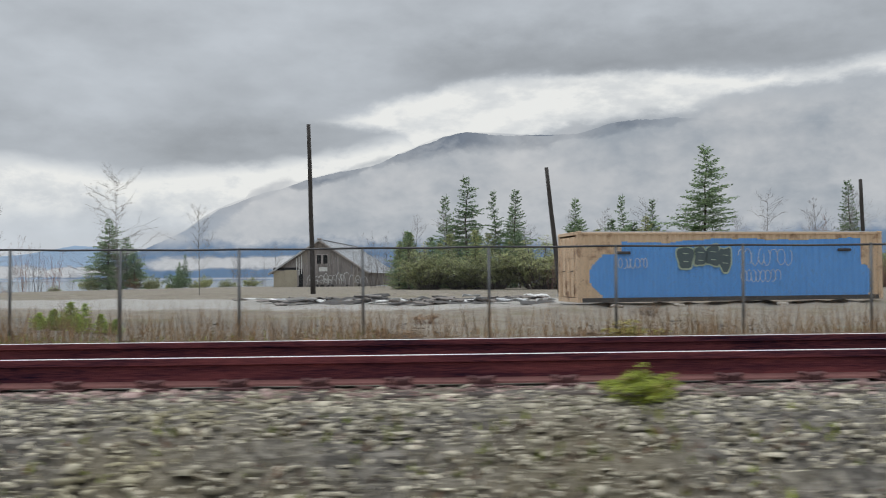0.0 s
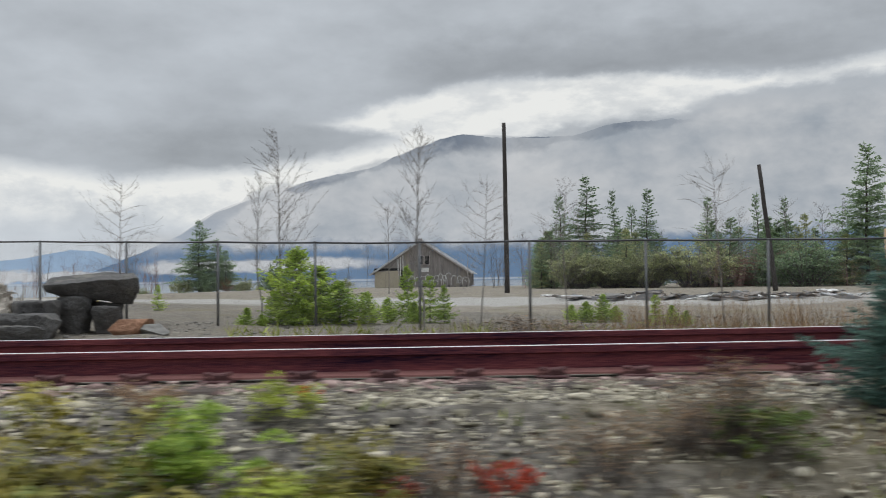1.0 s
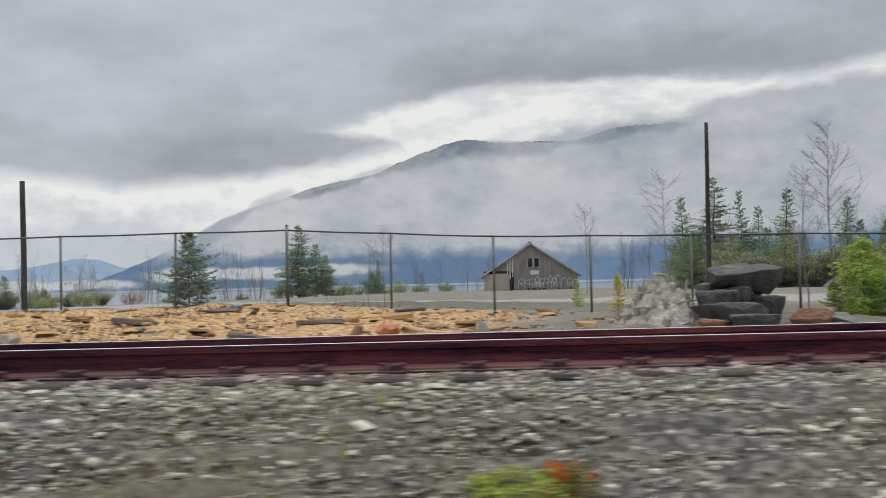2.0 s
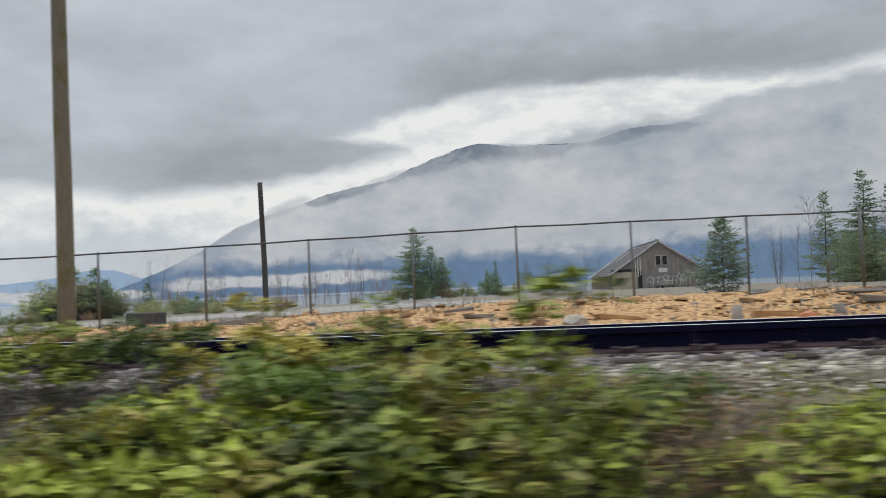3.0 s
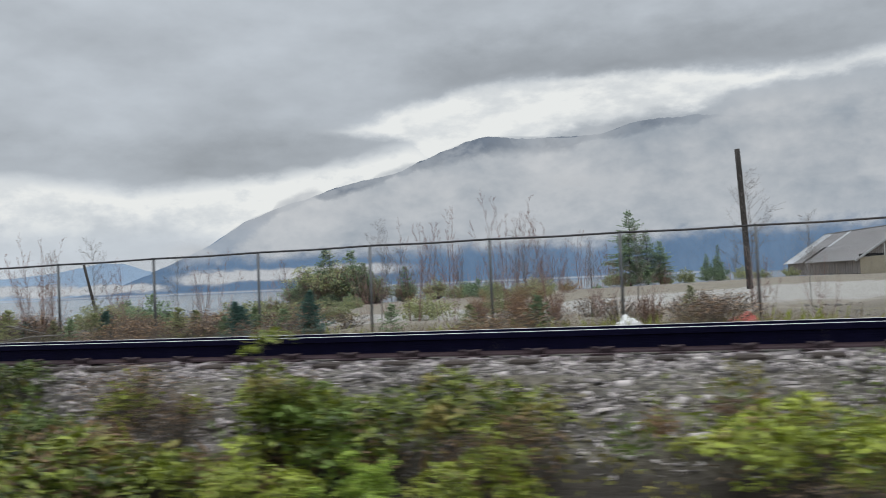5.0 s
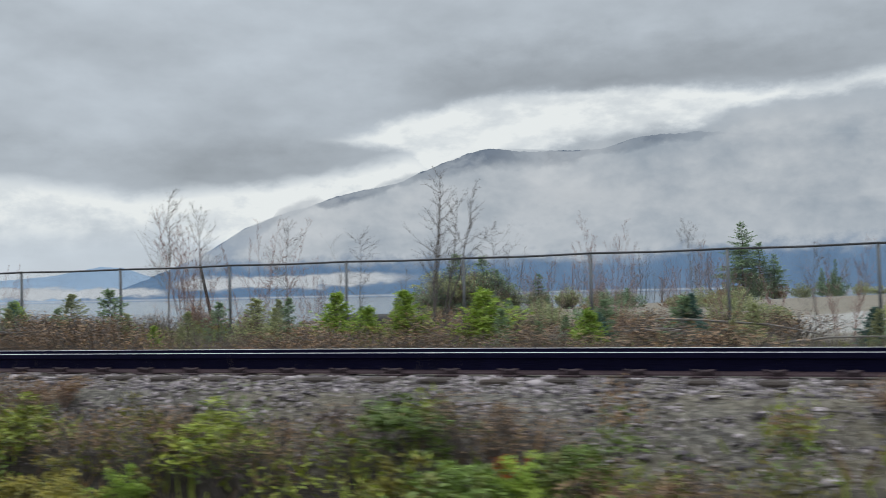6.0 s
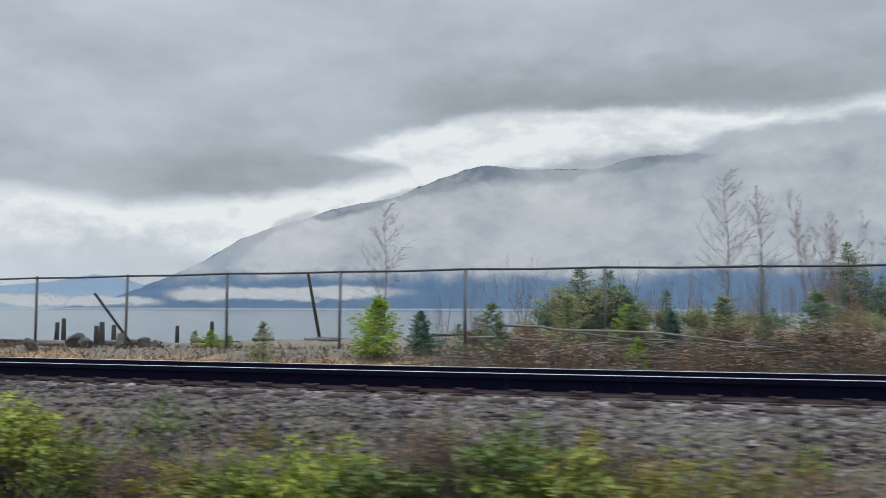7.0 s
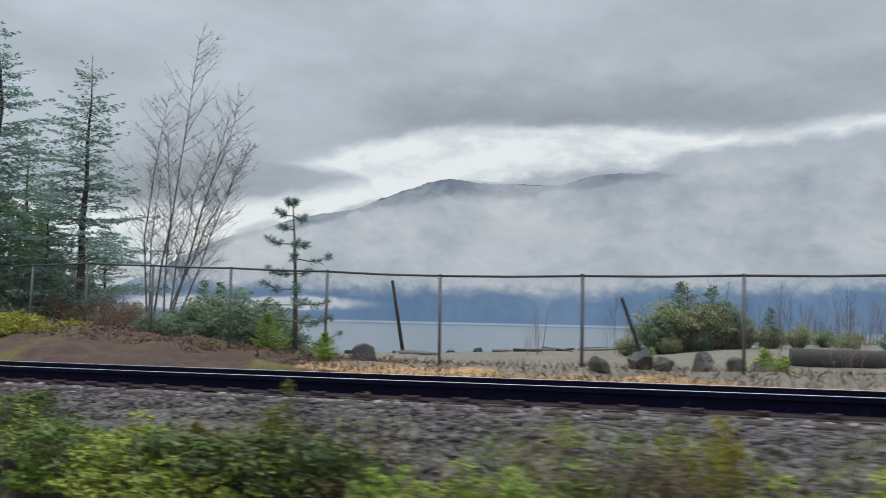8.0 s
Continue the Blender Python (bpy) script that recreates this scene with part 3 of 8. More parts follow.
    bare = np.clip((gx + 27) / 3, 0, 1) * np.clip((-5 - gx) / 8, 0, 1) * np.clip((v - 3.3) / 0.6, 0, 1) * np.clip((fy + 9 - gy) / 2, 0, 1) * 0.65
    zone[..., 3] = np.maximum(zone[..., 3], np.maximum(berm, bare))
    tone.data.foreach_set("color", zone.ravel())
    ob = new("ground", me)
    m = surface("yard_ground", (0.14, 0.122, 0.098), (0.35, 0.315, 0.255), 0.35, 0.95, 0.8, fine_scale=18.0, bump_scale=0.04)
    t = m.node_tree
    b = t.nodes["Principled BSDF"]
    base = b.inputs["Base Color"].links[0].from_socket
    at = t.nodes.new("ShaderNodeAttribute")
    at.attribute_name = "zone"
    s = t.nodes.new("ShaderNodeSeparateColor")
    t.links.new(at.outputs["Color"], s.inputs[0])
    co = t.nodes.new("ShaderNodeTexCoord").outputs["Object"]
    patch = noise_v(t, co, 0.5, 6, 0.65)
    grit = noise_v(t, co, 9.0, 5, 0.7)
    chips = mix(t, grit.step(0.32, 0.68), (0.24, 0.115, 0.05), (0.74, 0.48, 0.22))
    mid_tone = noise_v(t, co, 1.4, 6, 0.7, (1, 1, 1), (2, 9, 5))
    pale = mix(t, (grit * 0.6 + mid_tone * 0.4), (0.26, 0.25, 0.228), (0.45, 0.432, 0.395))
    # near black: the deep shade under the bank bushes is in this colour
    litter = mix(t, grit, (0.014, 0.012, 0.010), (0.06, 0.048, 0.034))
    weed = mix(t, grit, (0.10, 0.095, 0.045), (0.22, 0.19, 0.10))
    mid = noise_v(t, co, 2.2, 6, 0.7, (1, 1, 1), (4, 7, 2))
    base = mix(t, mid.step(0.42, 0.62) * 0.65, base, mix(t, grit, (0.10, 0.080, 0.058), (0.26, 0.21, 0.155)))
    col = mix(t, patch.step(0.50, 0.66) * 0.6, base, weed)
    col = mix(t, (V(t, s.outputs[1]) + (patch - 0.5) * 0.6).step(0.25, 0.6), col, pale)
    col = mix(t, (V(t, s.outputs[0]) + (patch - 0.5) * 0.7).step(0.3, 0.55), col, chips)
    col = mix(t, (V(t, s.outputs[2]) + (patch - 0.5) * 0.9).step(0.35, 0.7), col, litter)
    cells = node(t, "ShaderNodeTexVoronoi", Scale=24.0)
    t.links.new(co, cells.inputs["Vector"])
    cell = t.nodes.new("ShaderNodeSeparateColor")
    t.links.new(cells.outputs["Color"], cell.inputs[0])
    # cells darken to their rims, painting shade into the gaps between stones
    shade = V(t, cell.outputs[0]) - V(t, cells.outputs["Distance"]) * 0.5
    stones = mix(t, shade.op("MAXIMUM", 0.0), (0.060, 0.054, 0.046), (0.28, 0.255, 0.215))
    stones = mix(t, patch.step(0.42, 0.66) * 0.6, stones, mix(t, grit, (0.09, 0.075, 0.045), (0.24, 0.20, 0.12)))
    col = mix(t, V(t, at.outputs["Alpha"]), col, stones)
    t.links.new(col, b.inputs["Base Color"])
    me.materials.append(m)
    tagged(ob, "gravel yard with wood waste, a ballast bank and a beach", "ground", kind="structure")


build_ground()


def build_lake():
    v = [(-4600, -300, LAKE_Z), (4600, -300, LAKE_Z), (4600, 4700, LAKE_Z), (-4600, 4700, LAKE_Z)]
    v = [(x, y if y > 0 else 40, z) for x, y, z in v]
    ob = new("water", mesh_of("water", v, [(0, 1, 2, 3)]))
    m = bpy.data.materials.new("lake_water")
    m.use_nodes = True
    t = m.node_tree
    b = t.nodes["Principled BSDF"]
    b.inputs["Base Color"].default_value = (0.085, 0.135, 0.175, 1)
    b.inputs["Roughness"].default_value = 0.16
    co = t.nodes.new("ShaderNodeTexCoord").outputs["Object"]
    a = noise_v(t, co, 0.9, 4, 0.6, (0.5, 1, 1))
    c = noise_v(t, co, 0.05, 3, 0.6, (0.3, 1, 1))
    bn = node(t, "ShaderNodeBump", Strength=0.35, Distance=0.25)
    t.links.new((a + c * 2.0).sock, bn.inputs["Height"])
    t.links.new(bn.outputs[0], b.inputs["Normal"])
    ob.data.materials.append(m)
    tagged(ob, "calm grey-blue lake water under an overcast sky", "lake", kind="structure")


build_lake()


def build_road():
    xs = np.arange(-150, 46, 1.5)
    verts, faces = [], []
    for x in xs:
        for v in (-11.5, -11.4, -4.8, -4.7):
            px, py = off_track(x, v)
            verts.append((px, py, float(rail_z(x)) - (0.985 if v in (-11.4, -4.8) else 1.10)))
    for i in range(len(xs) - 1):
        for j in range(3):
            a = i * 4 + j
            faces.append((a, a + 4, a + 5, a + 1))
    tagged(new("road", mesh_of("road", verts, faces, M["asphalt"])), "worn dark asphalt road beside the railway", "road", kind="structure")


build_road()


# ---- railway ----
HEAD = [(-0.0325, 0.0), (-0.020, 0.0005), (0.020, 0.0005), (0.0325, 0.0), (0.036, -0.003), (0.035, -0.042), (0.010, -0.052), (0.008, -0.14), (0.068, -0.160), (0.070, -0.172),
        (-0.070, -0.172), (-0.068, -0.160), (-0.008, -0.14), (-0.010, -0.052), (-0.035, -0.042), (-0.036, -0.003)]


def build_track():
    track = empty("railway_track", (0, 0, 0))
    tagged(track, "single railway track with rusty rails on dark wooden ties", "railway track")
    xs = np.arange(-150, 46, 1.0)
    for k, v0 in enumerate((0.0, 1.5)):
        verts, faces, mats = [], [], []
        for x in xs:
            z0 = float(rail_z(x)) - (float(cant(np.clip(x, -135, 30))) if k else 0.0)
            for dv, dz in HEAD:
                px, py = off_track(x, v0 + dv)
                verts.append((px, py, z0 + dz))
        n = len(HEAD)
        for i in range(len(xs) - 1):
            for j in range(n):
                a, b = i * n + j, i * n + (j + 1) % n
                faces.append((a, b, b + n, a + n))
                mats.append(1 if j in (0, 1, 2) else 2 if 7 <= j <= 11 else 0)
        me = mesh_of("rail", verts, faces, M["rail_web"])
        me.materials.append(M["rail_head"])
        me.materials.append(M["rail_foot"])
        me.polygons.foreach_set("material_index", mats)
        rail = new("rail", me)
        rail.parent = track
        tagged(rail, "rusty steel rail with a bright worn head")
    # ties every half metre, with plates and spikes
    bm = bmesh.new()
    box(bm, (0.22, 2.55, 0.17), (0, 0, 0), None, 0.015)
    tie_me = bpy.data.meshes.new("tie")
    bm.to_mesh(tie_me)
    bm.free()
    tie_me.materials.append(M["tie"])
    bm = bmesh.new()
    box(bm, (0.19, 0.33, 0.016), (0, 0, 0), None, 0.004)
    for sx, sy in ((-0.06, -0.10), (0.06, -0.095), (-0.05, 0.10), (0.055, 0.095)):
        box(bm, (0.020, 0.020, 0.05), (sx, sy, 0.02))
        box(bm, (0.036, 0.040, 0.014), (sx, sy * 0.93, 0.046), pose(0, 0, 0, 12, 0, 0))
    box(bm, (0.075, 0.045, 0.045), (0.012, -0.105, 0.028), pose(0, 0, 0, 14, 0, 8), 0.006)
    plate_me = bpy.data.meshes.new("tie_plate")
    bm.to_mesh(plate_me)
    bm.free()
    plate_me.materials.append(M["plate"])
    rnd = random.Random(3)
    x, s = -128.0, 0
    while x < 26:
        sl = float(slope(x))
        turn = math.degrees(math.atan(sl)) + rnd.uniform(-1.2, 1.2)
        zc = float(rail_z(x)) - 0.172
        e = float(cant(x))
        px, py = off_track(x, 0.75 + rnd.uniform(-0.04, 0.04))
        tie = new("tie", tie_me)
        tie.parent = track
        tie.matrix_world = pose(px, py, zc - e / 2 - 0.102, -math.degrees(e / 1.5), 0, turn)
        for k, v0 in enumerate((0.0, 1.5)):
            px, py = off_track(x, v0)
            pl = new("tie_plate", plate_me)
            pl.parent = track
            pl.matrix_world = pose(px, py, zc - (e if k else 0) - 0.008, -math.degrees(e / 1.5), 0, turn + rnd.uniform(-2, 2))
        x += 0.5 / math.hypot(1, sl)


build_track()


def stone_shapes(count, rnd):
    """Angular stones: eight-cornered blocks with uneven corners."""
    base = np.array([(-1, -1, -1), (1, -1, -1), (1, 1, -1), (-1, 1, -1), (-1, -1, 1), (1, -1, 1), (1, 1, 1), (-1, 1, 1)], float) * 0.5
    return [base * rnd.uniform(0.55, 1.0, (8, 1)) + rnd.uniform(-0.14, 0.14, (8, 3)) for _ in range(count)]


CUBE_FACES = np.array([(4, 5, 6, 7), (0, 1, 5, 4), (1, 2, 6, 5), (2, 3, 7, 6), (3, 0, 4, 7)])


def scatter_stones(name, places, sizes, material, seed, flat=0.47):
    """Many loose stones as one mesh."""
    rnd = np.random.default_rng(seed)
    shapes = np.array(stone_shapes(24, rnd))
    n = len(places)
    v = shapes[rnd.integers(0, 24, n)] * sizes[:, None, None] * np.array([1.45, 1.0, flat])
    a, c = rnd.uniform(0, 6.28, n), rnd.normal(0, 0.33, n)
    ca, sa, cc, sc = np.cos(a), np.sin(a), np.cos(c), np.sin(c)
    y, z = v[..., 1] * cc[:, None] - v[..., 2] * sc[:, None], v[..., 1] * sc[:, None] + v[..., 2] * cc[:, None]
    x = v[..., 0] * ca[:, None] - y * sa[:, None]
    y = v[..., 0] * sa[:, None] + y * ca[:, None]
    verts = np.stack([x, y, z], -1) + places[:, None, :]
    faces = (CUBE_FACES[None] + (np.arange(n) * 8)[:, None, None]).reshape(-1, 4)
    me = bpy.data.meshes.new(name)
    me.vertices.add(n * 8)
    me.vertices.foreach_set("co", verts.astype(np.float32).ravel())
    me.loops.add(len(faces) * 4)
    me.loops.foreach_set("vertex_index", faces.astype(np.int32).ravel())
    me.polygons.add(len(faces))
    me.polygons.foreach_set("loop_start", np.arange(0, len(faces) * 4, 4, dtype=np.int32))
    me.update(calc_edges=True)
    me.materials.append(material)
    return new(name, me)


def build_ballast():
    rnd = np.random.default_rng(8)
    n = 235000
    x = rnd.uniform(-118, 14, n)
    v = np.where(rnd.random(n) < 0.92, np.where(x > -30, rnd.uniform(-2.4, 0.05, n), rnd.uniform(-2.05, 0.05, n)), rnd.uniform(1.6, 3.0, n))
    mid = rnd.random(n) < 0.05
    v = np.where(mid, rnd.uniform(0.1, 1.45, n), v)
    s = slope(x)
    k = np.sqrt(1 + s * s)
    px, py = x - v * s / k, rail_y(x) + v / k
    size = rnd.lognormal(math.log(0.0198), 0.45, n).clip(0.010, 0.08)
    # no stone on the rail's foot
    keep = (np.abs(v) > 0.13) & (np.abs(v - 1.5) > 0.13) & (rnd.random(n) < np.where(x > -30, np.interp(v, [-2.5, -2.0], [0.45, 1]), np.interp(v, [-2.4, -1.9, -1.5], [0.0, 0.4, 0.95])))
    z = ground_z(px, py) + size * 0.16
    pl = np.stack([px, py, z], -1)
    red = (v > -0.62) & (v < 0) & (rnd.random(n) < np.interp(v, [-0.62, -0.25], [0.0, 0.85]))
    ob = scatter_stones("ballast", pl[keep & ~red], size[keep & ~red], M["ballast"], 4, 0.42)
    tagged(ob, "loose grey crushed-stone ballast banked along the rails", "ballast", kind="stuff")
    ob = scatter_stones("ballast", pl[keep & red], size[keep & red], M["ballast_rust"], 5, 0.42)
    tagged(ob, "ballast stones dusted reddish by the rusty rails", "ballast", kind="stuff")


build_ballast()


def yard_gravel():
    """Loose stones on the bare ground between the rails and the pale lane."""
    rnd = np.random.default_rng(18)
    n = 26000
    x = rnd.uniform(-62, 22, n)
    y = rail_y(x) + 2.9 + 17.0 * rnd.random(n) ** 1.3
    keep = np.sin(x * 0.9 + 1) + np.sin(y * 1.1 + x * 0.4) + rnd.normal(0, 1.0, n) > 0.0
    x, y = x[keep], y[keep]
    size = rnd.lognormal(math.log(0.035), 0.5, len(x)).clip(0.015, 0.16)
    ob = scatter_stones("gravel", np.stack([x, y, ground_z(x, y) + size * 0.15], -1), size, M["gravel"], 9)
    tagged(ob, "loose grey-brown gravel on the bare yard", "gravel", kind="stuff")


yard_gravel()


# ---- chain-link fence ----
def build_fence():
    fence = empty("chain_link_fence", (0, 0, 0))
    tagged(fence, "galvanised chain-link fence with round posts and a top rail", "fence")
    # posts: counted along the line, about 2.45 m apart
    step_x = [(-12, 33.0), (0, 4.74), (6, -9.38), (14, -28.03), (16, -33.09), (19, -41.15), (28, -63.2), (37, -85.23), (46, -108.1), (62, -146.0)]
    px = np.interp(np.arange(-11, 62), [q[0] for q in step_x], [q[1] for q in step_x])
    rnd = random.Random(2)
    tops = []
    for i, x in enumerate(px):
        y = float(fence_y(x))
        top = float(fence_top(x))
        tall = 0.12 if abs(x + 33.1) < 0.6 else 0.0
        g = gz(x, y)
        bm = bmesh.new()
        lean = (rnd.uniform(-0.02, 0.02), rnd.uniform(-0.02, 0.02))
        r = 0.038 if tall else 0.029
        tube(bm, [(x, y, g - 0.15), (x + lean[0], y + lean[1], top + tall)], r, 8)
        tube(bm, [(x + lean[0], y + lean[1], top + tall), (x + lean[0], y + lean[1], top + tall + 0.03)], [r * 1.25, r * 0.6], 8)
        part("post", bm, M["galvanised"], fence)
        tops.append(Vector((x + lean[0], y + lean[1], top + rnd.uniform(-0.012, 0.012))))
    for a, b in zip(tops, tops[1:]):
        bm = bmesh.new()
        tube(bm, [a, (a + b) / 2 - Vector((0, 0, 0.012)), b], 0.021, 6)
        part("top_rail", bm, M["top_rail"], fence)
        # two sets of slanting wires
        verts, faces = [], []
        d = b - a
        n = Vector((-d.y, d.x, 0)).normalized() * 0.0016
        ga, gb = gz(a.x, a.y) + 0.04, gz(b.x, b.y) + 0.04
        h = a.z - 0.03 - ga
        length = math.hypot(d.x, d.y)
        for way in (1, -1):
            off = -h
            while off < length:
                s0, s1 = (off, off + h) if way > 0 else (off + h, off)
                q = []
                for s, u in ((s0, 0.0), (s1, 1.0)):
                    q.append((s, u))
                (sa, ua), (sb, ub) = q
                lo, hi = 0.0, 1.0
                for bound, sign in ((0.0, 1), (length, -1)):
                    da, db = (sa - bound) * sign, (sb - bound) * sign
                    if da < 0 and db > 0:
                        lo = max(lo, da / (da - db))
                    elif da > 0 and db < 0:
                        hi = min(hi, da / (da - db))
                    elif da < 0 and db < 0:
                        lo, hi = 1.0, 0.0
                if hi - lo > 0.02:
                    i0 = len(verts)
                    for w in (lo, hi):
                        s, u = sa + (sb - sa) * w, ua + (ub - ua) * w
                        k = s / length
                        p = a + d * k
                        z = (ga + (gb - ga) * k) * (1 - u) + (p.z - 0.03) * u
                        for ox, oz in ((n, 0.0), (-n, 0.0), (Vector((0, 0, 0)), 0.0024)):
                            verts.append((p.x + ox.x * 1.0, p.y + ox.y * 1.0, z + oz))
                    for j in range(3):
                        faces.append((i0 + j, i0 + (j + 1) % 3, i0 + 3 + (j + 1) % 3, i0 + 3 + j))
                off += 0.075
        link = new("wire_mesh", mesh_of("wire_mesh", verts, faces, M["wire"]))
        link.parent = fence


build_fence()


# ---- poles ----
def wooden_pole(name, base, top, r0, r1, material, label, lean_steps=6):
    bm = bmesh.new()
    pts, rad = [], []
    rnd = random.Random(int(abs(base[0]) * 10))
    for i in range(lean_steps + 1):
        u = i / lean_steps
        p = Vector(base).lerp(Vector(top), u)
        pts.append(p + Vector((rnd.uniform(-1, 1), rnd.uniform(-1, 1), 0)) * 0.012 * (0 < i < lean_steps))
        rad.append(r0 + (r1 - r0) * u)
    pts[0] = pts[0] - Vector((0, 0, 0.3))
    tube(bm, pts, rad, 12)
    ob = part(name, bm, material)
    return tagged(ob, label, "pole")


wooden_pole("utility_pole", (-23.68, 61.0, 0.3), (-23.51, 60.05, 11.42), 0.17, 0.12, M["pole_dark"], "tall dark tarred wooden pole with no wires, standing in the yard")
wooden_pole("utility_pole", (-7.3, 60.0, 0.3), (-8.09, 60.02, 7.94), 0.16, 0.11, M["pole_dark"], "leaning dark wooden pole at the edge of the trees")
wooden_pole("utility_pole", (-63.15, 44.4, 0.5), (-63.45, 44.59, 8.29), 0.18, 0.15, M["pole_dark"], "dark wooden pole stump with no wires, beside the gravel lane")
wooden_pole("utility_pole", (10.6, 72, 0.3), (10.41, 71.99, 7.68), 0.15, 0.11, M["pole_dark"], "dark wooden pole behind the shipping container")
BIG_POLE_TOP = (-48.45, 9.75, 11.2)
wooden_pole("utility_pole", (-47.9, 9.16, 0.6), BIG_POLE_TOP, 0.165, 0.125, M["pole_grey"], "thick weathered grey-brown utility pole with lichen beside the rails", 10)


# ---- shipping container ----
def build_container():
    o = Vector((-3.11, 39.86, gz(-3.11, 39.86)))
    along = Vector((10.89, 5.53, 0)).normalized()
    ang = math.degrees(math.atan2(along.y, along.x))
    L, W, H, base = 12.19, 2.44, 2.59, 0.56
    thing = empty("shipping_container", (o.x, o.y, base), ang)
    tagged(thing, "tan shipping container roughly overpainted blue, with sprayed tags", "container")

    def corrugated(length, pitch, depth):
        """A panel in x and z with trapezoid ribs, outside at y = 0."""
        xs, x = [], 0.0
        while x < length - 1e-6:
            for u, dd in ((0.0, 0), (0.28, 0), (0.5, depth), (0.78, depth)):
                if x + u * pitch < length:
                    xs.append((x + u * pitch, dd))
            x += pitch
        xs.append((length, 0))
        return xs

    # long side: geometry split by the paint line, so each half carries its own paint
    prof = corrugated(L - 0.34, 0.278, 0.036)
    bm = bmesh.new()
    z0, z1, rows = 0.16, H - 0.12, 64
    grid = []
    for x, d in prof:
        grid.append([bm.verts.new((0.17 + x, d + 0.02, z0 + (z1 - z0) * r / rows)) for r in range(rows + 1)])
    for i in range(len(grid) - 1):
        xm = (prof[i][0] + prof[i + 1][0]) / 2 + 0.17
        for r in range(rows):
            f = bm.faces.new((grid[i][r], grid[i + 1][r], grid[i + 1][r + 1], grid[i][r + 1]))
            zm = z0 + (z1 - z0) * (r + 0.5) / rows
            wob = 0.05 * math.sin(xm * 1.3) + 0.03 * math.sin(xm * 4.7 + 1)
            left = 0.95 - 0.55 * math.sin(max(0, min(1, (zm - 0.2) / 1.5)) * math.pi) if zm < 1.75 else 1.65
            right = L - 0.75 + (0.35 * math.sin(max(0, min(1, zm / 1.4)) * math.pi) if zm < 1.3 else -0.15)
            top = H - 0.30 + wob * 0.7 - 0.10 * max(0.0, min(1.0, (5.0 - xm) / 2.0))
            f.material_index = 1 if left + wob * 0.6 < xm < right and zm < top else 0
    side = part("side_panel", bm, (M["tan"], M["blue"]), thing, "corrugated side overpainted in blue with an uneven edge")
    # back side, plain
    bm = bmesh.new()
    back = [[bm.verts.new((0.17 + x, W - 0.02 - d, q)) for q in (z0, z1)] for x, d in prof]
    for a, b in zip(back, back[1:]):
        bm.faces.new((a[0], a[1], b[1], b[0]))
    part("side_panel", bm, M["tan"], thing)
    # frame: corner posts, rails, roof, floor
    for x in (0.085, L - 0.085):
        for y in (0.085, W - 0.085):
            bm = bmesh.new()
            box(bm, (0.17, 0.17, H - 0.24), (x, y, H / 2), None, 0.012)
            part("corner_post", bm, M["tan"], thing)
            for z in (0.06, H - 0.06):
                bm = bmesh.new()
                box(bm, (0.178, 0.178, 0.12), (x, y, z), None, 0.012)
                part("corner_casting", bm, M["tan"], thing)
    for y in (0.06, W - 0.06):
        bm = bmesh.new()
        box(bm, (L - 0.34, 0.12, 0.08), (L / 2, y, H - 0.08), None, 0.006)
        part("top_rail", bm, M["tan"], thing)
        bm = bmesh.new()
        box(bm, (L - 0.34, 0.10, 0.16), (L / 2, y, 0.08), None, 0.006)
        part("bottom_rail", bm, M["dark_block"], thing)
    bm = bmesh.new()
    box(bm, (L - 0.1, W - 0.1, 0.05), (L / 2, W / 2, H - 0.03))
    for i in range(40):
        box(bm, (0.12, W - 0.4, 0.02), (0.4 + i * 0.29, W / 2, H + 0.004))
    part("roof", bm, M["sheet"], thing, "pale weathered roof edge")
    bm = bmesh.new()
    box(bm, (L - 0.2, W - 0.2, 0.14), (L / 2, W / 2, 0.10))
    part("floor", bm, M["dark_block"], thing)
    # end with two doors and lock rods
    for k in (0, 1):
        bm = bmesh.new()
        w = (W - 0.36) / 2
        box(bm, (0.05, w - 0.015, H - 0.36), (0.055, 0.18 + w * (k + 0.5), H / 2), None, 0.01)
        for z in np.linspace(0.35, H - 0.35, 5):
            box(bm, (0.016, w - 0.14, 0.30), (0.026, 0.18 + w * (k + 0.5), z), None, 0.01)
        door = part("door", bm, M["tan"], thing, "tan steel door, shut")
        for dy in (0.25, 0.75):
            bm = bmesh.new()
            y = 0.18 + w * (k + dy)
            tube(bm, [(0.005, y, 0.2), (0.005, y, H - 0.2)], 0.017, 8)
            box(bm, (0.03, 0.05, 0.16), (0.01, y, 1.1), None, 0.006)
            rod = part("lock_rod", bm, M["tan"], thing)
        bm = bmesh.new()
        y = 0.18 + w * (k + 0.5)
        tube(bm, [(-0.01, y - 0.2, 1.15), (-0.015, y + 0.22, 1.12)], 0.014, 6)
        part("lock_handle", bm, M["dark_block"], thing, "dark lock handle")
    for y in (0.09, W - 0.09):
        bm = bmesh.new()
        box(bm, (0.10, 0.10, 0.12), (0.06, y, 0.06))
        part("door_sill", bm, M["tan"], thing)
    bm = bmesh.new()
    box(bm, (0.14, W - 0.34, 0.16), (0.08, W / 2, 0.08), None, 0.008)
    part("end_sill", bm, M["tan"], thing)
    bm = bmesh.new()
    box(bm, (0.14, W - 0.34, 0.12), (0.08, W / 2, H - 0.06), None, 0.008)
    part("end_header", bm, M["tan"], thing)
    bm = bmesh.new()
    box(bm, (0.06, W - 0.34, H - 0.3), (L - 0.06, W / 2, H / 2), None, 0.008)
    part("end_wall", bm, M["tan"], thing)
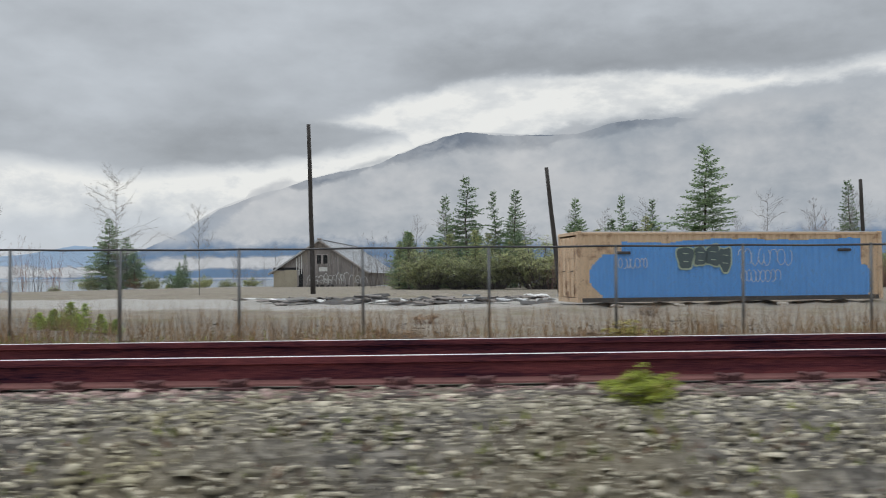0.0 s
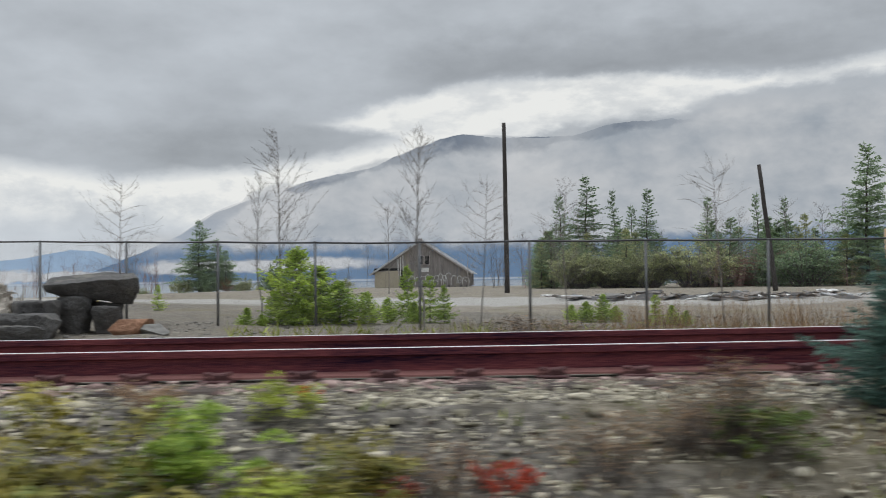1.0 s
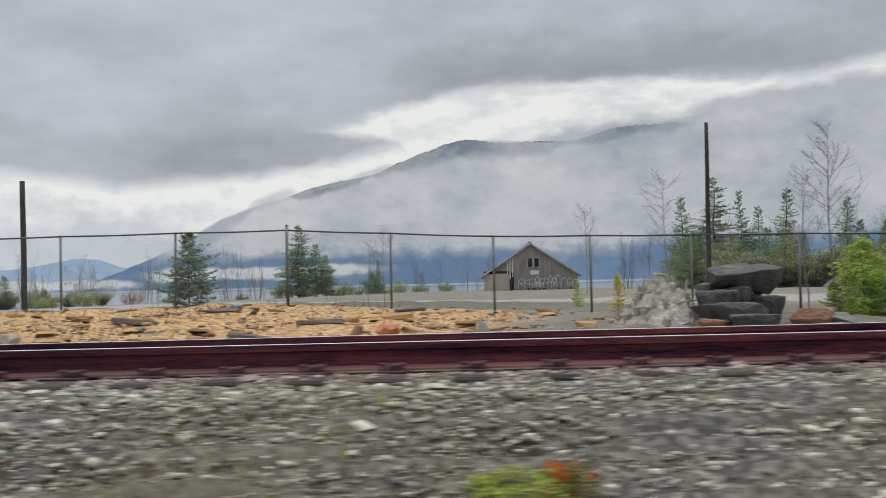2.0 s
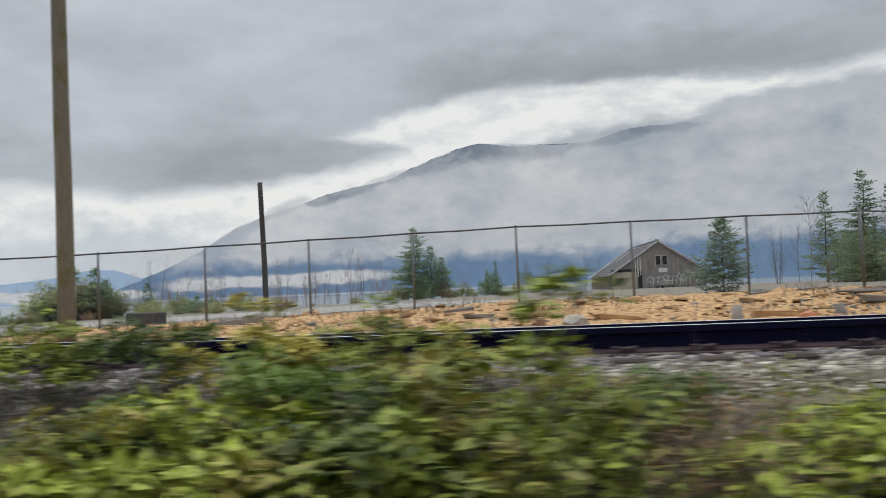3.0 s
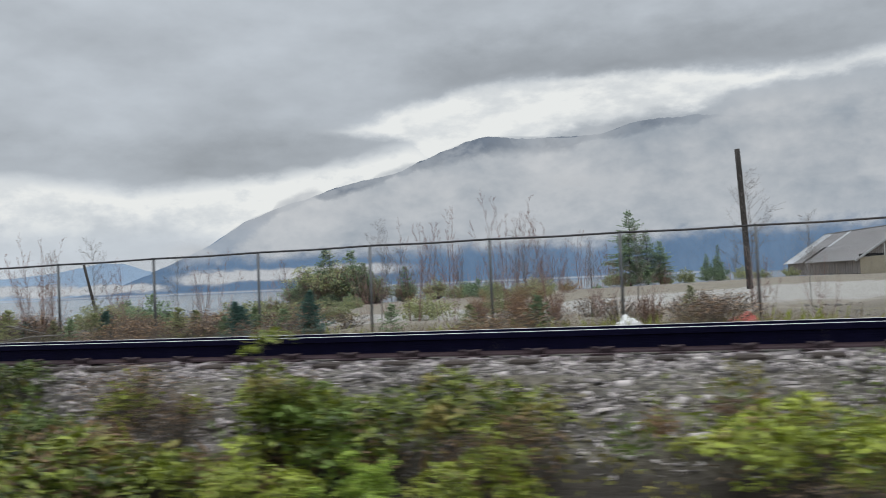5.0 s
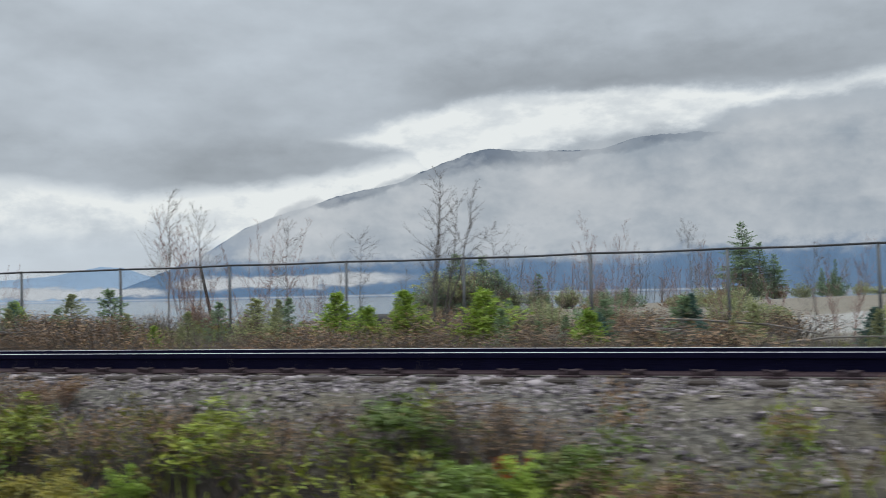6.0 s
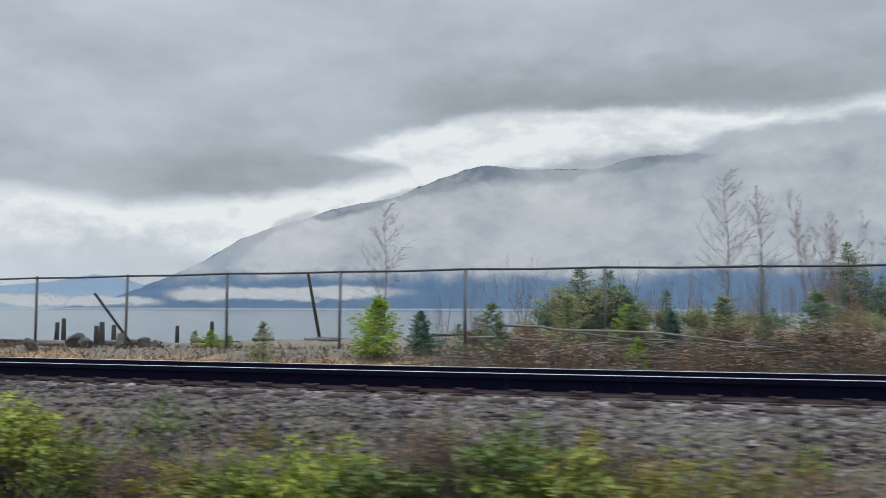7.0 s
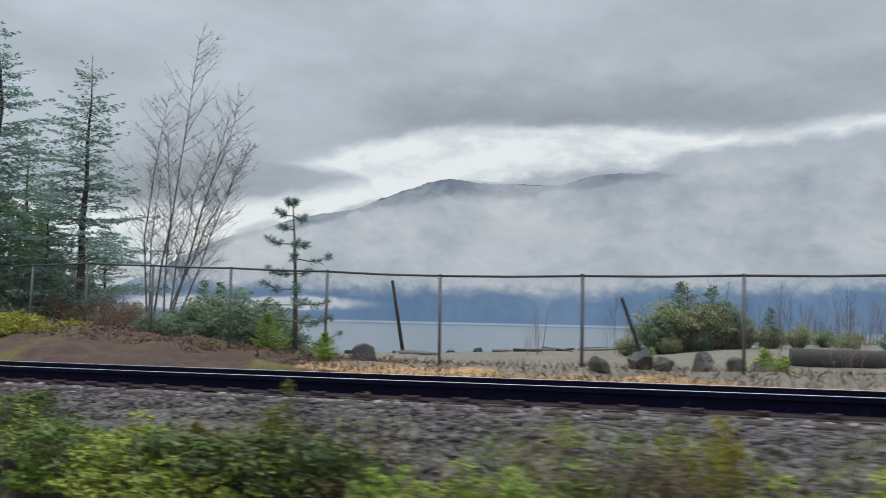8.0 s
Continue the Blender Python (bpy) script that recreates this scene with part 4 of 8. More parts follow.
    # vents
    for x, z in ((1.75, 1.80), (10.6, 1.88)):
        bm = bmesh.new()
        box(bm, (0.55, 0.07, 0.10), (x, -0.005, z), pose(0, 0, 0, 20, 0, 0), 0.015)
        part("vent", bm, M["dark_block"], thing, "small dark vent hood")

    # sprayed shapes: unreadable, kept as plain rounded strokes
    def stroke(points, width, material, y=-0.006, name="paint_stroke"):
        bm = bmesh.new()
        tube(bm, [(p[0], y, p[1]) for p in points], width / 2, 6)
        for q in bm.verts:
            q.co.y = y + (q.co.y - y) * 0.12
        return part(name, bm, material, thing)

    for i, (x, z, w, h) in enumerate(((4.15, 1.62, 0.62, 0.78), (4.75, 1.66, 0.50, 0.66), (5.25, 1.68, 0.58, 0.74), (5.72, 1.55, 0.46, 0.86))):
        for grow, mat, y in ((0.10, M["pale_green"], -0.004), (0.0, M["dark_paint"], -0.010)):
            bm = bmesh.new()
            n = 22
            ring = []
            for k in range(n):
                a = 2 * math.pi * k / n
                r = 1 + 0.10 * math.sin(3 * a + i * 2) + 0.06 * math.sin(5 * a + i)
                ring.append((x + (w / 2 + grow * 0.6) * r * math.copysign(abs(math.cos(a)) ** 0.7, math.cos(a)), z + (h / 2 + grow * 0.6) * r * math.copysign(abs(math.sin(a)) ** 0.7, math.sin(a))))
            lo = [bm.verts.new((p[0], y, p[1])) for p in ring]
            hi = [bm.verts.new((p[0], y + 0.012, p[1])) for p in ring]
            bm.faces.new(lo)
            bm.faces.new(hi[::-1])
            for k in range(n):
                bm.faces.new((lo[k], hi[k], hi[(k + 1) % n], lo[(k + 1) % n]))
            part("sprayed_block", bm, mat, thing)
        stroke([(x - 0.12, z + 0.16), (x + 0.12, z + 0.13)], 0.024, M["pale_green"], -0.016)
        stroke([(x - 0.10, z - 0.14), (x + 0.10, z - 0.16)], 0.030, M["pale_green"], -0.016)
    rnd = random.Random(11)
    for x0, x1, z, h in ((1.55, 2.55, 1.42, 0.36), (6.25, 8.25, 1.62, 0.62), (6.35, 7.85, 0.92, 0.46)):
        x = x0
        while x < x1:
            w = rnd.uniform(0.14, 0.24) * (h / 0.45)
            a0, turns = rnd.uniform(0, 6), rnd.uniform(0.55, 1.1)
            pts = [(x + w / 2 + w * 0.55 * math.cos(a0 + 6.28 * turns * k / 9), z + h / 2 * math.sin(a0 + 6.28 * turns * k / 9) * rnd.uniform(0.85, 1.1)) for k in range(10)]
            stroke(pts, 0.030, M["thin_white"])
            x += w * 1.05


build_container()


# ---- barn ----
def build_barn():
    g = Vector((0.972, 0.235, 0)).normalized()
    ang = math.degrees(math.atan2(g.y, g.x))
    apex = Vector((-45.2, 107.94, 0))
    base = gz(-45.2, 107.9)
    thing = empty("barn", (apex.x, apex.y, base), ang)
    tagged(thing, "derelict grey board barn with a patched roof and sprayed tags", "barn")
    half, eave, ridge, depth = 5.75, 2.38 - base, 6.15 - base, 28.0
    rnd = random.Random(7)

    def roof_z(x):
        return ridge - (ridge - eave) * abs(x) / half

    def boards(place, width, height_at, gap=0.012):
        x = -width / 2
        while x < width / 2 - 0.02:
            w = min(rnd.uniform(0.18, 0.30), width / 2 - x)
            lift = rnd.uniform(0.0, 0.03)
            b = 0.0 if rnd.random() < 0.8 else rnd.uniform(0, 0.3)
            if height_at(x + w / 2) - b > 0.15:
                bm = bmesh.new()
                vs = [(x + gap, lift), (x + w - gap, lift), (x + w - gap, lift - 0.03), (x + gap, lift - 0.03)]
                top0, top1 = height_at(x + gap), height_at(x + w - gap)
                low = [bm.verts.new(place(p, d, b)) for p, d in vs]
                up = [bm.verts.new(place(p, d, (top0 if i in (0, 3) else top1) - rnd.uniform(0, 0.02))) for i, (p, d) in enumerate(vs)]
                bm.faces.new(low[::-1])
                bm.faces.new(up)
                for i in range(4):
                    bm.faces.new((low[i], low[(i + 1) % 4], up[(i + 1) % 4], up[i]))
                part("board", bm, M["barn"], thing)
            x += w

    def front_height(x):
        return roof_z(x) - 0.08

    for y, sign in ((0.0, -1), (depth, 1)):
        boards(lambda p, d, z: (p, y + sign * (0.04 + d), z), half * 2 - 0.3, front_height)
    for sx in (-1, 1):
        boards(lambda p, d, z: (sx * (half - 0.15 + d), depth / 2 + p, z), depth, lambda p: eave - 0.05)
    # near-black floor: the shade inside is its colour, seen through the gaps
    bm = bmesh.new()
    box(bm, (half * 2 - 0.5, depth - 0.3, 0.05), (0, depth / 2, 0.02))
    part("floor", bm, M["dark"], thing)
    for sx in (-1, 1):
        length = math.hypot(half + 0.45, (ridge - eave) * (half + 0.45) / half)
        tilt = math.degrees(math.atan2(ridge - eave, half))
        for i in range(23):
            for j in range(2):
                if i == 15 and j == 1 and sx < 0:
                    continue
                bm = bmesh.new()
                w = (depth + 0.7) / 23
                box(bm, (length / 2 + 0.06, w - 0.01, 0.03), (0, 0, 0), None, 0.004)
                for r in range(4):
                    box(bm, (length / 2 + 0.05, 0.04, 0.03), (0, -w / 2 + w * (r + 0.5) / 4, 0.02))
                worn = sx > 0 or i > 19 or (i == 19 and j == 1) or rnd.random() < 0.04
                sheet = part("roof_sheet", bm, M["pale_roof" if worn else "roof"], thing, "pale worn roof sheet" if worn else "")
                xm = (half + 0.45) * (0.25 + 0.5 * j)
                sheet.matrix_local = pose(sx * xm, -0.35 + w * (i + 0.5), ridge + 0.04 - (ridge - eave) * xm / half + (0.03 if j == 0 else 0) + rnd.uniform(-0.01, 0.012), 0, sx * tilt, rnd.uniform(-0.5, 0.5))
        bm = bmesh.new()
        box(bm, (length, 0.07, 0.20), (0, 0, 0), None, 0.01)
        barge = part("bargeboard", bm, M["pale_roof" if sx < 0 else "barn"], thing, "pale worn edge board" if sx < 0 else "")
        xm = (half + 0.45) / 2
        barge.matrix_local = pose(sx * xm, -0.38, ridge - 0.06 - (ridge - eave) * xm / half, 0, sx * tilt, 0)
    bm = bmesh.new()
    box(bm, (0.34, depth + 0.75, 0.05), (0, depth / 2, ridge + 0.10), None, 0.015)
    part("ridge_cap", bm, M["roof"], thing)
    bm = bmesh.new()
    box(bm, (0.5, 0.5, 0.35), (0.0, 0.2, ridge + 0.05), None, 0.03)
    part("ridge_hood", bm, M["barn"], thing)
    # loft window: two near-black panels for the shaded openings, framed, a pale board under it
    zw = 3.8 - base
    for dx in (-0.03, 0.76):
        bm = bmesh.new()
        box(bm, (0.55, 0.05, 1.05), (dx, -0.085, zw), None, 0.01)
        win = part("window", bm, M["dark"], thing, "near-black panel painted as the shade in a loft opening")
        bm = bmesh.new()
        for q in ((-0.31, 0, 0.07, 1.15), (0.31, 0, 0.07, 1.15)):
            box(bm, (q[2], 0.06, q[3]), (dx + q[0], -0.10, zw))
        for q in (-0.56, 0.56):
            box(bm, (0.68, 0.06, 0.07), (dx, -0.10, zw + q))
        part("window_frame", bm, M["barn"], win)
    bm = bmesh.new()
    box(bm, (1.0, 0.03, 0.50), (0.5, -0.10, zw - 1.2), None, 0.01)
    part("board", bm, M["white"], thing, "small white board under the loft opening")
    # pale sheets over the wide doorway by the corner; near-black panels paint the shaded gap above them and the narrow
    # doorway beside them
    for x, w, h in ((-4.95, 1.25, 1.95), (-3.5, 1.6, 2.05)):
        bm = bmesh.new()
        box(bm, (w, 0.04, h), (x, -0.10, h / 2), None, 0.02)
        part("boarding", bm, M["pale_board"], thing, "pale plywood boarding over a doorway")
    bm = bmesh.new()
    box(bm, (3.1, 0.05, 0.30), (-4.1, -0.075, 2.2))
    part("lintel_gap", bm, M["dark"], thing, "near-black strip painted as the shade over the boarding")
    bm = bmesh.new()
    box(bm, (0.5, 0.04, 2.15), (-2.25, -0.09, 1.08))
    part("doorway", bm, M["dark"], thing, "near-black panel painted as the shade in a doorway")
    for x, h in ((-2.75, 2.2), (-2.45, 2.3), (-2.15, 2.3)):
        bm = bmesh.new()
        box(bm, (0.11, 0.03, h), (x, -0.10, roof_z(x) - 0.35 - h / 2), None, 0.005)
        part("pale_batten", bm, M["white"], thing)
    # sprayed arches along the foot of the gable, joined like swollen shapes
    x = -1.5
    while x < 5.2:
        w, h = rnd.uniform(0.55, 0.95), rnd.uniform(1.0, 1.35) * (1.0 if x < 4 else 0.75)
        lift = rnd.uniform(0.2, 0.4)
        strokes = [[(x + w * (0.5 - 0.5 * math.cos(math.pi * k / 10)), lift + h * math.sin(math.pi * k / 10) ** 0.6 + 0.06 * math.sin(k * 2.1 + x * 5)) for k in range(rnd.choice((8, 10, 11)))]]
        if rnd.random() < 0.6:
            strokes.append([(x + w * (0.3 + 0.4 * k / 5), lift + h * (0.45 + 0.12 * math.sin(k * 1.3))) for k in range(6)])
        if rnd.random() < 0.4:
            strokes.append([(x + w * 0.5 + 0.2 * math.cos(k * 0.9), lift + h * 0.3 + 0.2 * math.sin(k * 0.9)) for k in range(7)])
        for pts in strokes:
            bm = bmesh.new()
            tube(bm, [(p[0], -0.10, p[1]) for p in pts], 0.036, 6)
            for q in bm.verts:
                q.co.y = -0.10 + (q.co.y + 0.10) * 0.25
            part("paint_stroke", bm, M["white"], thing)
        x += w * rnd.uniform(0.55, 1.05)


build_barn()


# ---- far mountains and mist ----
def ridge_profile(controls):
    cx, cy = [c[0] for c in controls], [c[1] for c in controls]
    return lambda a: np.interp(a, cx, cy)


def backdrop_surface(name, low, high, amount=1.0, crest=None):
    """Wooded slopes far off; the haze of the damp air is in their glowing colour."""
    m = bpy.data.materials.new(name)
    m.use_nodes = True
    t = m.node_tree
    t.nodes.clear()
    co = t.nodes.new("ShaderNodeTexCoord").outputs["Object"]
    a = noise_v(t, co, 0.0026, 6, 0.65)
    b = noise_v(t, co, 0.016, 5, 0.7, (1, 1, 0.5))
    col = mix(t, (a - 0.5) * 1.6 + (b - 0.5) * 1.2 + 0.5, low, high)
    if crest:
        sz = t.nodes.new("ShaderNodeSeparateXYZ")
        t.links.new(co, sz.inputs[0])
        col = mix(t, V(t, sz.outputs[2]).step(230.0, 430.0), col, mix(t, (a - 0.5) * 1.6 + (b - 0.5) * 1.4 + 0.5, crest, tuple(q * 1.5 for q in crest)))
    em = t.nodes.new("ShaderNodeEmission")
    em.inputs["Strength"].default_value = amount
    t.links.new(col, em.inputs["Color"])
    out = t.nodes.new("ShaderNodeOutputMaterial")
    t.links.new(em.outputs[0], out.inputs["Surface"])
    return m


def mountain(name, controls, dist, material, label, depth=900, seed=1):
    prof = ridge_profile(controls)
    azs = np.arange(controls[0][0], controls[-1][0], 0.08)
    rows = 26
    verts, faces = [], []
    noise.seed_set(seed)
    for a in azs:
        for r in range(rows + 1):
            u = r / rows
            e = float(prof(a))
            d = dist + depth * u ** 1.3
            top = math.tan(radians(max(e, 0.02))) * (dist + depth)
            n = noise.fractal(Vector((a * 0.35, u * 2.0, seed)), 0.9, 2.0, 5)
            z = LAKE_Z + (top - LAKE_Z) * (u ** 0.9) + n * top * 0.05 * u + (noise.fractal(Vector((a * 4.0, u * 9, seed)), 0.6, 2.0, 4) * 2.2 * u)
            if r == 0:
                z = LAKE_Z - 4
            d += n * 120
            q = radians(a + FORWARD)
            verts.append((-50 + d * math.sin(q), d * math.cos(q), z))
    k = rows + 1
    for i in range(len(azs) - 1):
        for r in range(rows):
            p = i * k + r
            faces.append((p, p + k, p + k + 1, p + 1))
    ob = new(name, mesh_of(name, verts, faces, material, True))
    tagged(ob, label, "mountain", kind="structure")


# aerial haze is mixed into these emissive slope colours
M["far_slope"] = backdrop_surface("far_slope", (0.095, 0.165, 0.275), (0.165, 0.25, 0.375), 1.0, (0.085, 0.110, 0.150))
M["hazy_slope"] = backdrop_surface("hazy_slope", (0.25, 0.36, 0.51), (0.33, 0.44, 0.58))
RIDGE = [(-24, 0.02), (-21, 0.5), (-17.5, 1.9), (-15.3, 2.95), (-13.2, 4.3), (-11.3, 5.05), (-8.7, 5.85), (-6.4, 6.5), (-3.8, 7.05), (-1.5, 7.95), (0.6, 8.72), (2.1, 8.98), (5, 8.85), (7.1, 8.68), (9.2, 8.8),
         (10.9, 9.32), (12.6, 9.55), (15, 9.45), (16.5, 9.3), (20.3, 8.9), (26, 8.6), (46, 9.0)]
mountain("backdrop_mountain", RIDGE + [(60, 7.0)], 3900, M["far_slope"], "wooded mountain across the lake, painted blue-grey by haze, half in mist", 600, 3)
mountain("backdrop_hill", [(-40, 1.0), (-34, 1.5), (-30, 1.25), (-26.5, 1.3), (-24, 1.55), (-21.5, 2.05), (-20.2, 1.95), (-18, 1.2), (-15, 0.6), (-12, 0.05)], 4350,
         M["hazy_slope"], "hills at the far end of the lake, haze painted pale blue", 250, 9)


def mist_bank(name, dist, a0, a1, e0, e1, build, label):
    """A thin bank of mist, as a glowing curved sheet whose cover follows drifting noise."""
    verts, faces = [], []
    azs = np.linspace(a0, a1, 60)
    els = np.linspace(e0, e1, 24)
    for a in azs:
        q = radians(a + FORWARD)
        for e in els:
            verts.append((-50 + dist * math.sin(q), dist * math.cos(q), dist * math.tan(radians(e))))
    k = len(els)
    for i in range(len(azs) - 1):
        for j in range(k - 1):
            p = i * k + j
            faces.append((p, p + k, p + k + 1, p + 1))
    ob = new(name, mesh_of(name, verts, faces))
    ob.visible_shadow = False
    m = bpy.data.materials.new(name)
    m.use_nodes = True
    t = m.node_tree
    t.nodes.clear()
    co = t.nodes.new("ShaderNodeTexCoord").outputs["Object"]
    s = t.nodes.new("ShaderNodeSeparateXYZ")
    t.links.new(co, s.inputs[0])
    x, y, z = (V(t, o) for o in s.outputs)
    az_v = (x + 50.0).op("ARCTAN2", y) * 57.29578 - FORWARD
    el_v = (z / dist).op("ARCTANGENT") * 57.29578
    cover, bright = build(t, co, az_v, el_v)
    # the sky's light on the mist is put in as emission
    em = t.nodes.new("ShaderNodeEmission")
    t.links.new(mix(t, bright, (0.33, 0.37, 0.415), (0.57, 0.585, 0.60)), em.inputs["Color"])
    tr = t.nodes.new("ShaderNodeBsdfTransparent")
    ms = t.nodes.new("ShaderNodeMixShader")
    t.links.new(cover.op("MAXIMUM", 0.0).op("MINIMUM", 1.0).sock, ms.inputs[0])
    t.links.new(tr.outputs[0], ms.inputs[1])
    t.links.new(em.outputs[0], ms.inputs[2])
    out = t.nodes.new("ShaderNodeOutputMaterial")
    t.links.new(ms.outputs[0], out.inputs["Surface"])
    ob.data.materials.append(m)
    tagged(ob, label, "mist", kind="structure")


def sky_noise(t, a, e, scale, detail, rough, tall, shift):
    """Noise over bearing and height, in degrees."""
    c = t.nodes.new("ShaderNodeCombineXYZ")
    t.links.new(a.sock, c.inputs[0])
    t.links.new(e.sock, c.inputs[1])
    return noise_v(t, c.outputs[0], scale, detail, rough, (1, tall, 1), shift)


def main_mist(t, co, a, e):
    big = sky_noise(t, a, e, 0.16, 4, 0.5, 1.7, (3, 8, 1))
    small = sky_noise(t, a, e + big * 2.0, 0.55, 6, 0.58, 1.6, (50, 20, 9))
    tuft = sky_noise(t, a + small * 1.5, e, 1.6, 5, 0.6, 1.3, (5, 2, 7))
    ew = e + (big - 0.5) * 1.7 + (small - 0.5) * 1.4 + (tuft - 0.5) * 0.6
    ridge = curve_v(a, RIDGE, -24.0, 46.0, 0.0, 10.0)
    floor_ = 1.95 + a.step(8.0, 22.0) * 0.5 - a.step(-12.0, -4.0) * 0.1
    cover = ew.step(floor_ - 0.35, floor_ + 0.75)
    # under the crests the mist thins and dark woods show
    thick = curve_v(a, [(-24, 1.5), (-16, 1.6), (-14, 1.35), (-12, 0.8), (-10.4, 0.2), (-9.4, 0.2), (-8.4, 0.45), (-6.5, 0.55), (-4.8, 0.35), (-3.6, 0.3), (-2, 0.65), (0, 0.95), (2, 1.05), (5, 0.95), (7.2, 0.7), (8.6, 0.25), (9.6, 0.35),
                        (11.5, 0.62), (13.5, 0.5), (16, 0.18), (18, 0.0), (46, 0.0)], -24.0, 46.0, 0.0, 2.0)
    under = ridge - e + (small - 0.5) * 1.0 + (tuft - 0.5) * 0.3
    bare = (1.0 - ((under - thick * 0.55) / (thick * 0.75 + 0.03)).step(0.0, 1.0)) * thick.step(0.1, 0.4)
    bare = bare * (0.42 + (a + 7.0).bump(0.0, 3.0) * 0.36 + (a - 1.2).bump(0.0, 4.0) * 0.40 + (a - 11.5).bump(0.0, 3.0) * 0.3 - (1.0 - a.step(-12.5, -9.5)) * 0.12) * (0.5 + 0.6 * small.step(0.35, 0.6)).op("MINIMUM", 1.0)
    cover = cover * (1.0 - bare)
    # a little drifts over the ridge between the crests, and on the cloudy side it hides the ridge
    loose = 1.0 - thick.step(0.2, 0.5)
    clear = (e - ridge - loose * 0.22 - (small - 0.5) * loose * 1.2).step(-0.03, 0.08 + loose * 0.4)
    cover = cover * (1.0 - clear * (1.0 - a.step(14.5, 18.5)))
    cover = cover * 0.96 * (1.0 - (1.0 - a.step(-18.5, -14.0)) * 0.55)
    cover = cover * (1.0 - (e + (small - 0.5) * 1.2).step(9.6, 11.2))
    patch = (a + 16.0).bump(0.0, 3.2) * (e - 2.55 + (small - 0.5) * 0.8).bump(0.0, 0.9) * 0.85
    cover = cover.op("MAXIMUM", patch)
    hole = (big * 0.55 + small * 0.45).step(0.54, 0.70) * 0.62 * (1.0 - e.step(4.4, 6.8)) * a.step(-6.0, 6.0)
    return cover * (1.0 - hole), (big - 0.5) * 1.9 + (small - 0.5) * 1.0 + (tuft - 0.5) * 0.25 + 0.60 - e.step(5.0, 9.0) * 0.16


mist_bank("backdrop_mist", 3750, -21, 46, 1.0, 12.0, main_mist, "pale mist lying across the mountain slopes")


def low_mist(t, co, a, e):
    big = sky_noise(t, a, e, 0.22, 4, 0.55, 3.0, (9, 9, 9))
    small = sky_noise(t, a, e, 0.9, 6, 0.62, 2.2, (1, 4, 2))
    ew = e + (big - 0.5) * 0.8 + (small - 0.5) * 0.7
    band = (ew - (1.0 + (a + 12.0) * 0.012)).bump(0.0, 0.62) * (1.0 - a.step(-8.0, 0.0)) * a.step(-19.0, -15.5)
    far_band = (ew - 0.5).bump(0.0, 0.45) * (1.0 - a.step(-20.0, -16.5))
    # gleam of the far water, painted as a bright line into this sheet
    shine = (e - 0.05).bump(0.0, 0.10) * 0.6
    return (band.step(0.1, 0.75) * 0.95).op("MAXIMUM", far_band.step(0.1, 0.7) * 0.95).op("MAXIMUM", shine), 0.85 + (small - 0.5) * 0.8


mist_bank("backdrop_mist", 3700, -40, 16, -0.05, 2.6, low_mist, "low streaks of white fog and a painted gleam over the water")


# ---- plants ----
def quads_mesh(name, centres, ups, sides, material, tip=0.25):
    """Many small leaves: each a kite with a middle fold left flat. centres, ups (half length), sides (half width): n x 3 arrays."""
    c, u, s = (np.asarray(a, float) for a in (centres, ups, sides))
    n = len(c)
    v = np.stack([c - u, c + s - u * tip, c + u, c - s - u * tip], 1).reshape(-1, 3)
    me = bpy.data.meshes.new(name)
    me.vertices.add(n * 4)
    me.vertices.foreach_set("co", v.astype(np.float32).ravel())
    me.loops.add(n * 4)
    me.loops.foreach_set("vertex_index", np.arange(n * 4, dtype=np.int32))
    me.polygons.add(n)
    me.polygons.foreach_set("loop_start", np.arange(0, n * 4, 4, dtype=np.int32))
    me.update(calc_edges=True)
    me.materials.append(material)
    return me


def unit(a):
    return a / np.maximum(np.linalg.norm(a, axis=-1, keepdims=True), 1e-9)


def bm_mesh(name, bm, material):
    me = bpy.data.meshes.new(name)
    bm.to_mesh(me)
    bm.free()
    me.materials.append(material)
    return me


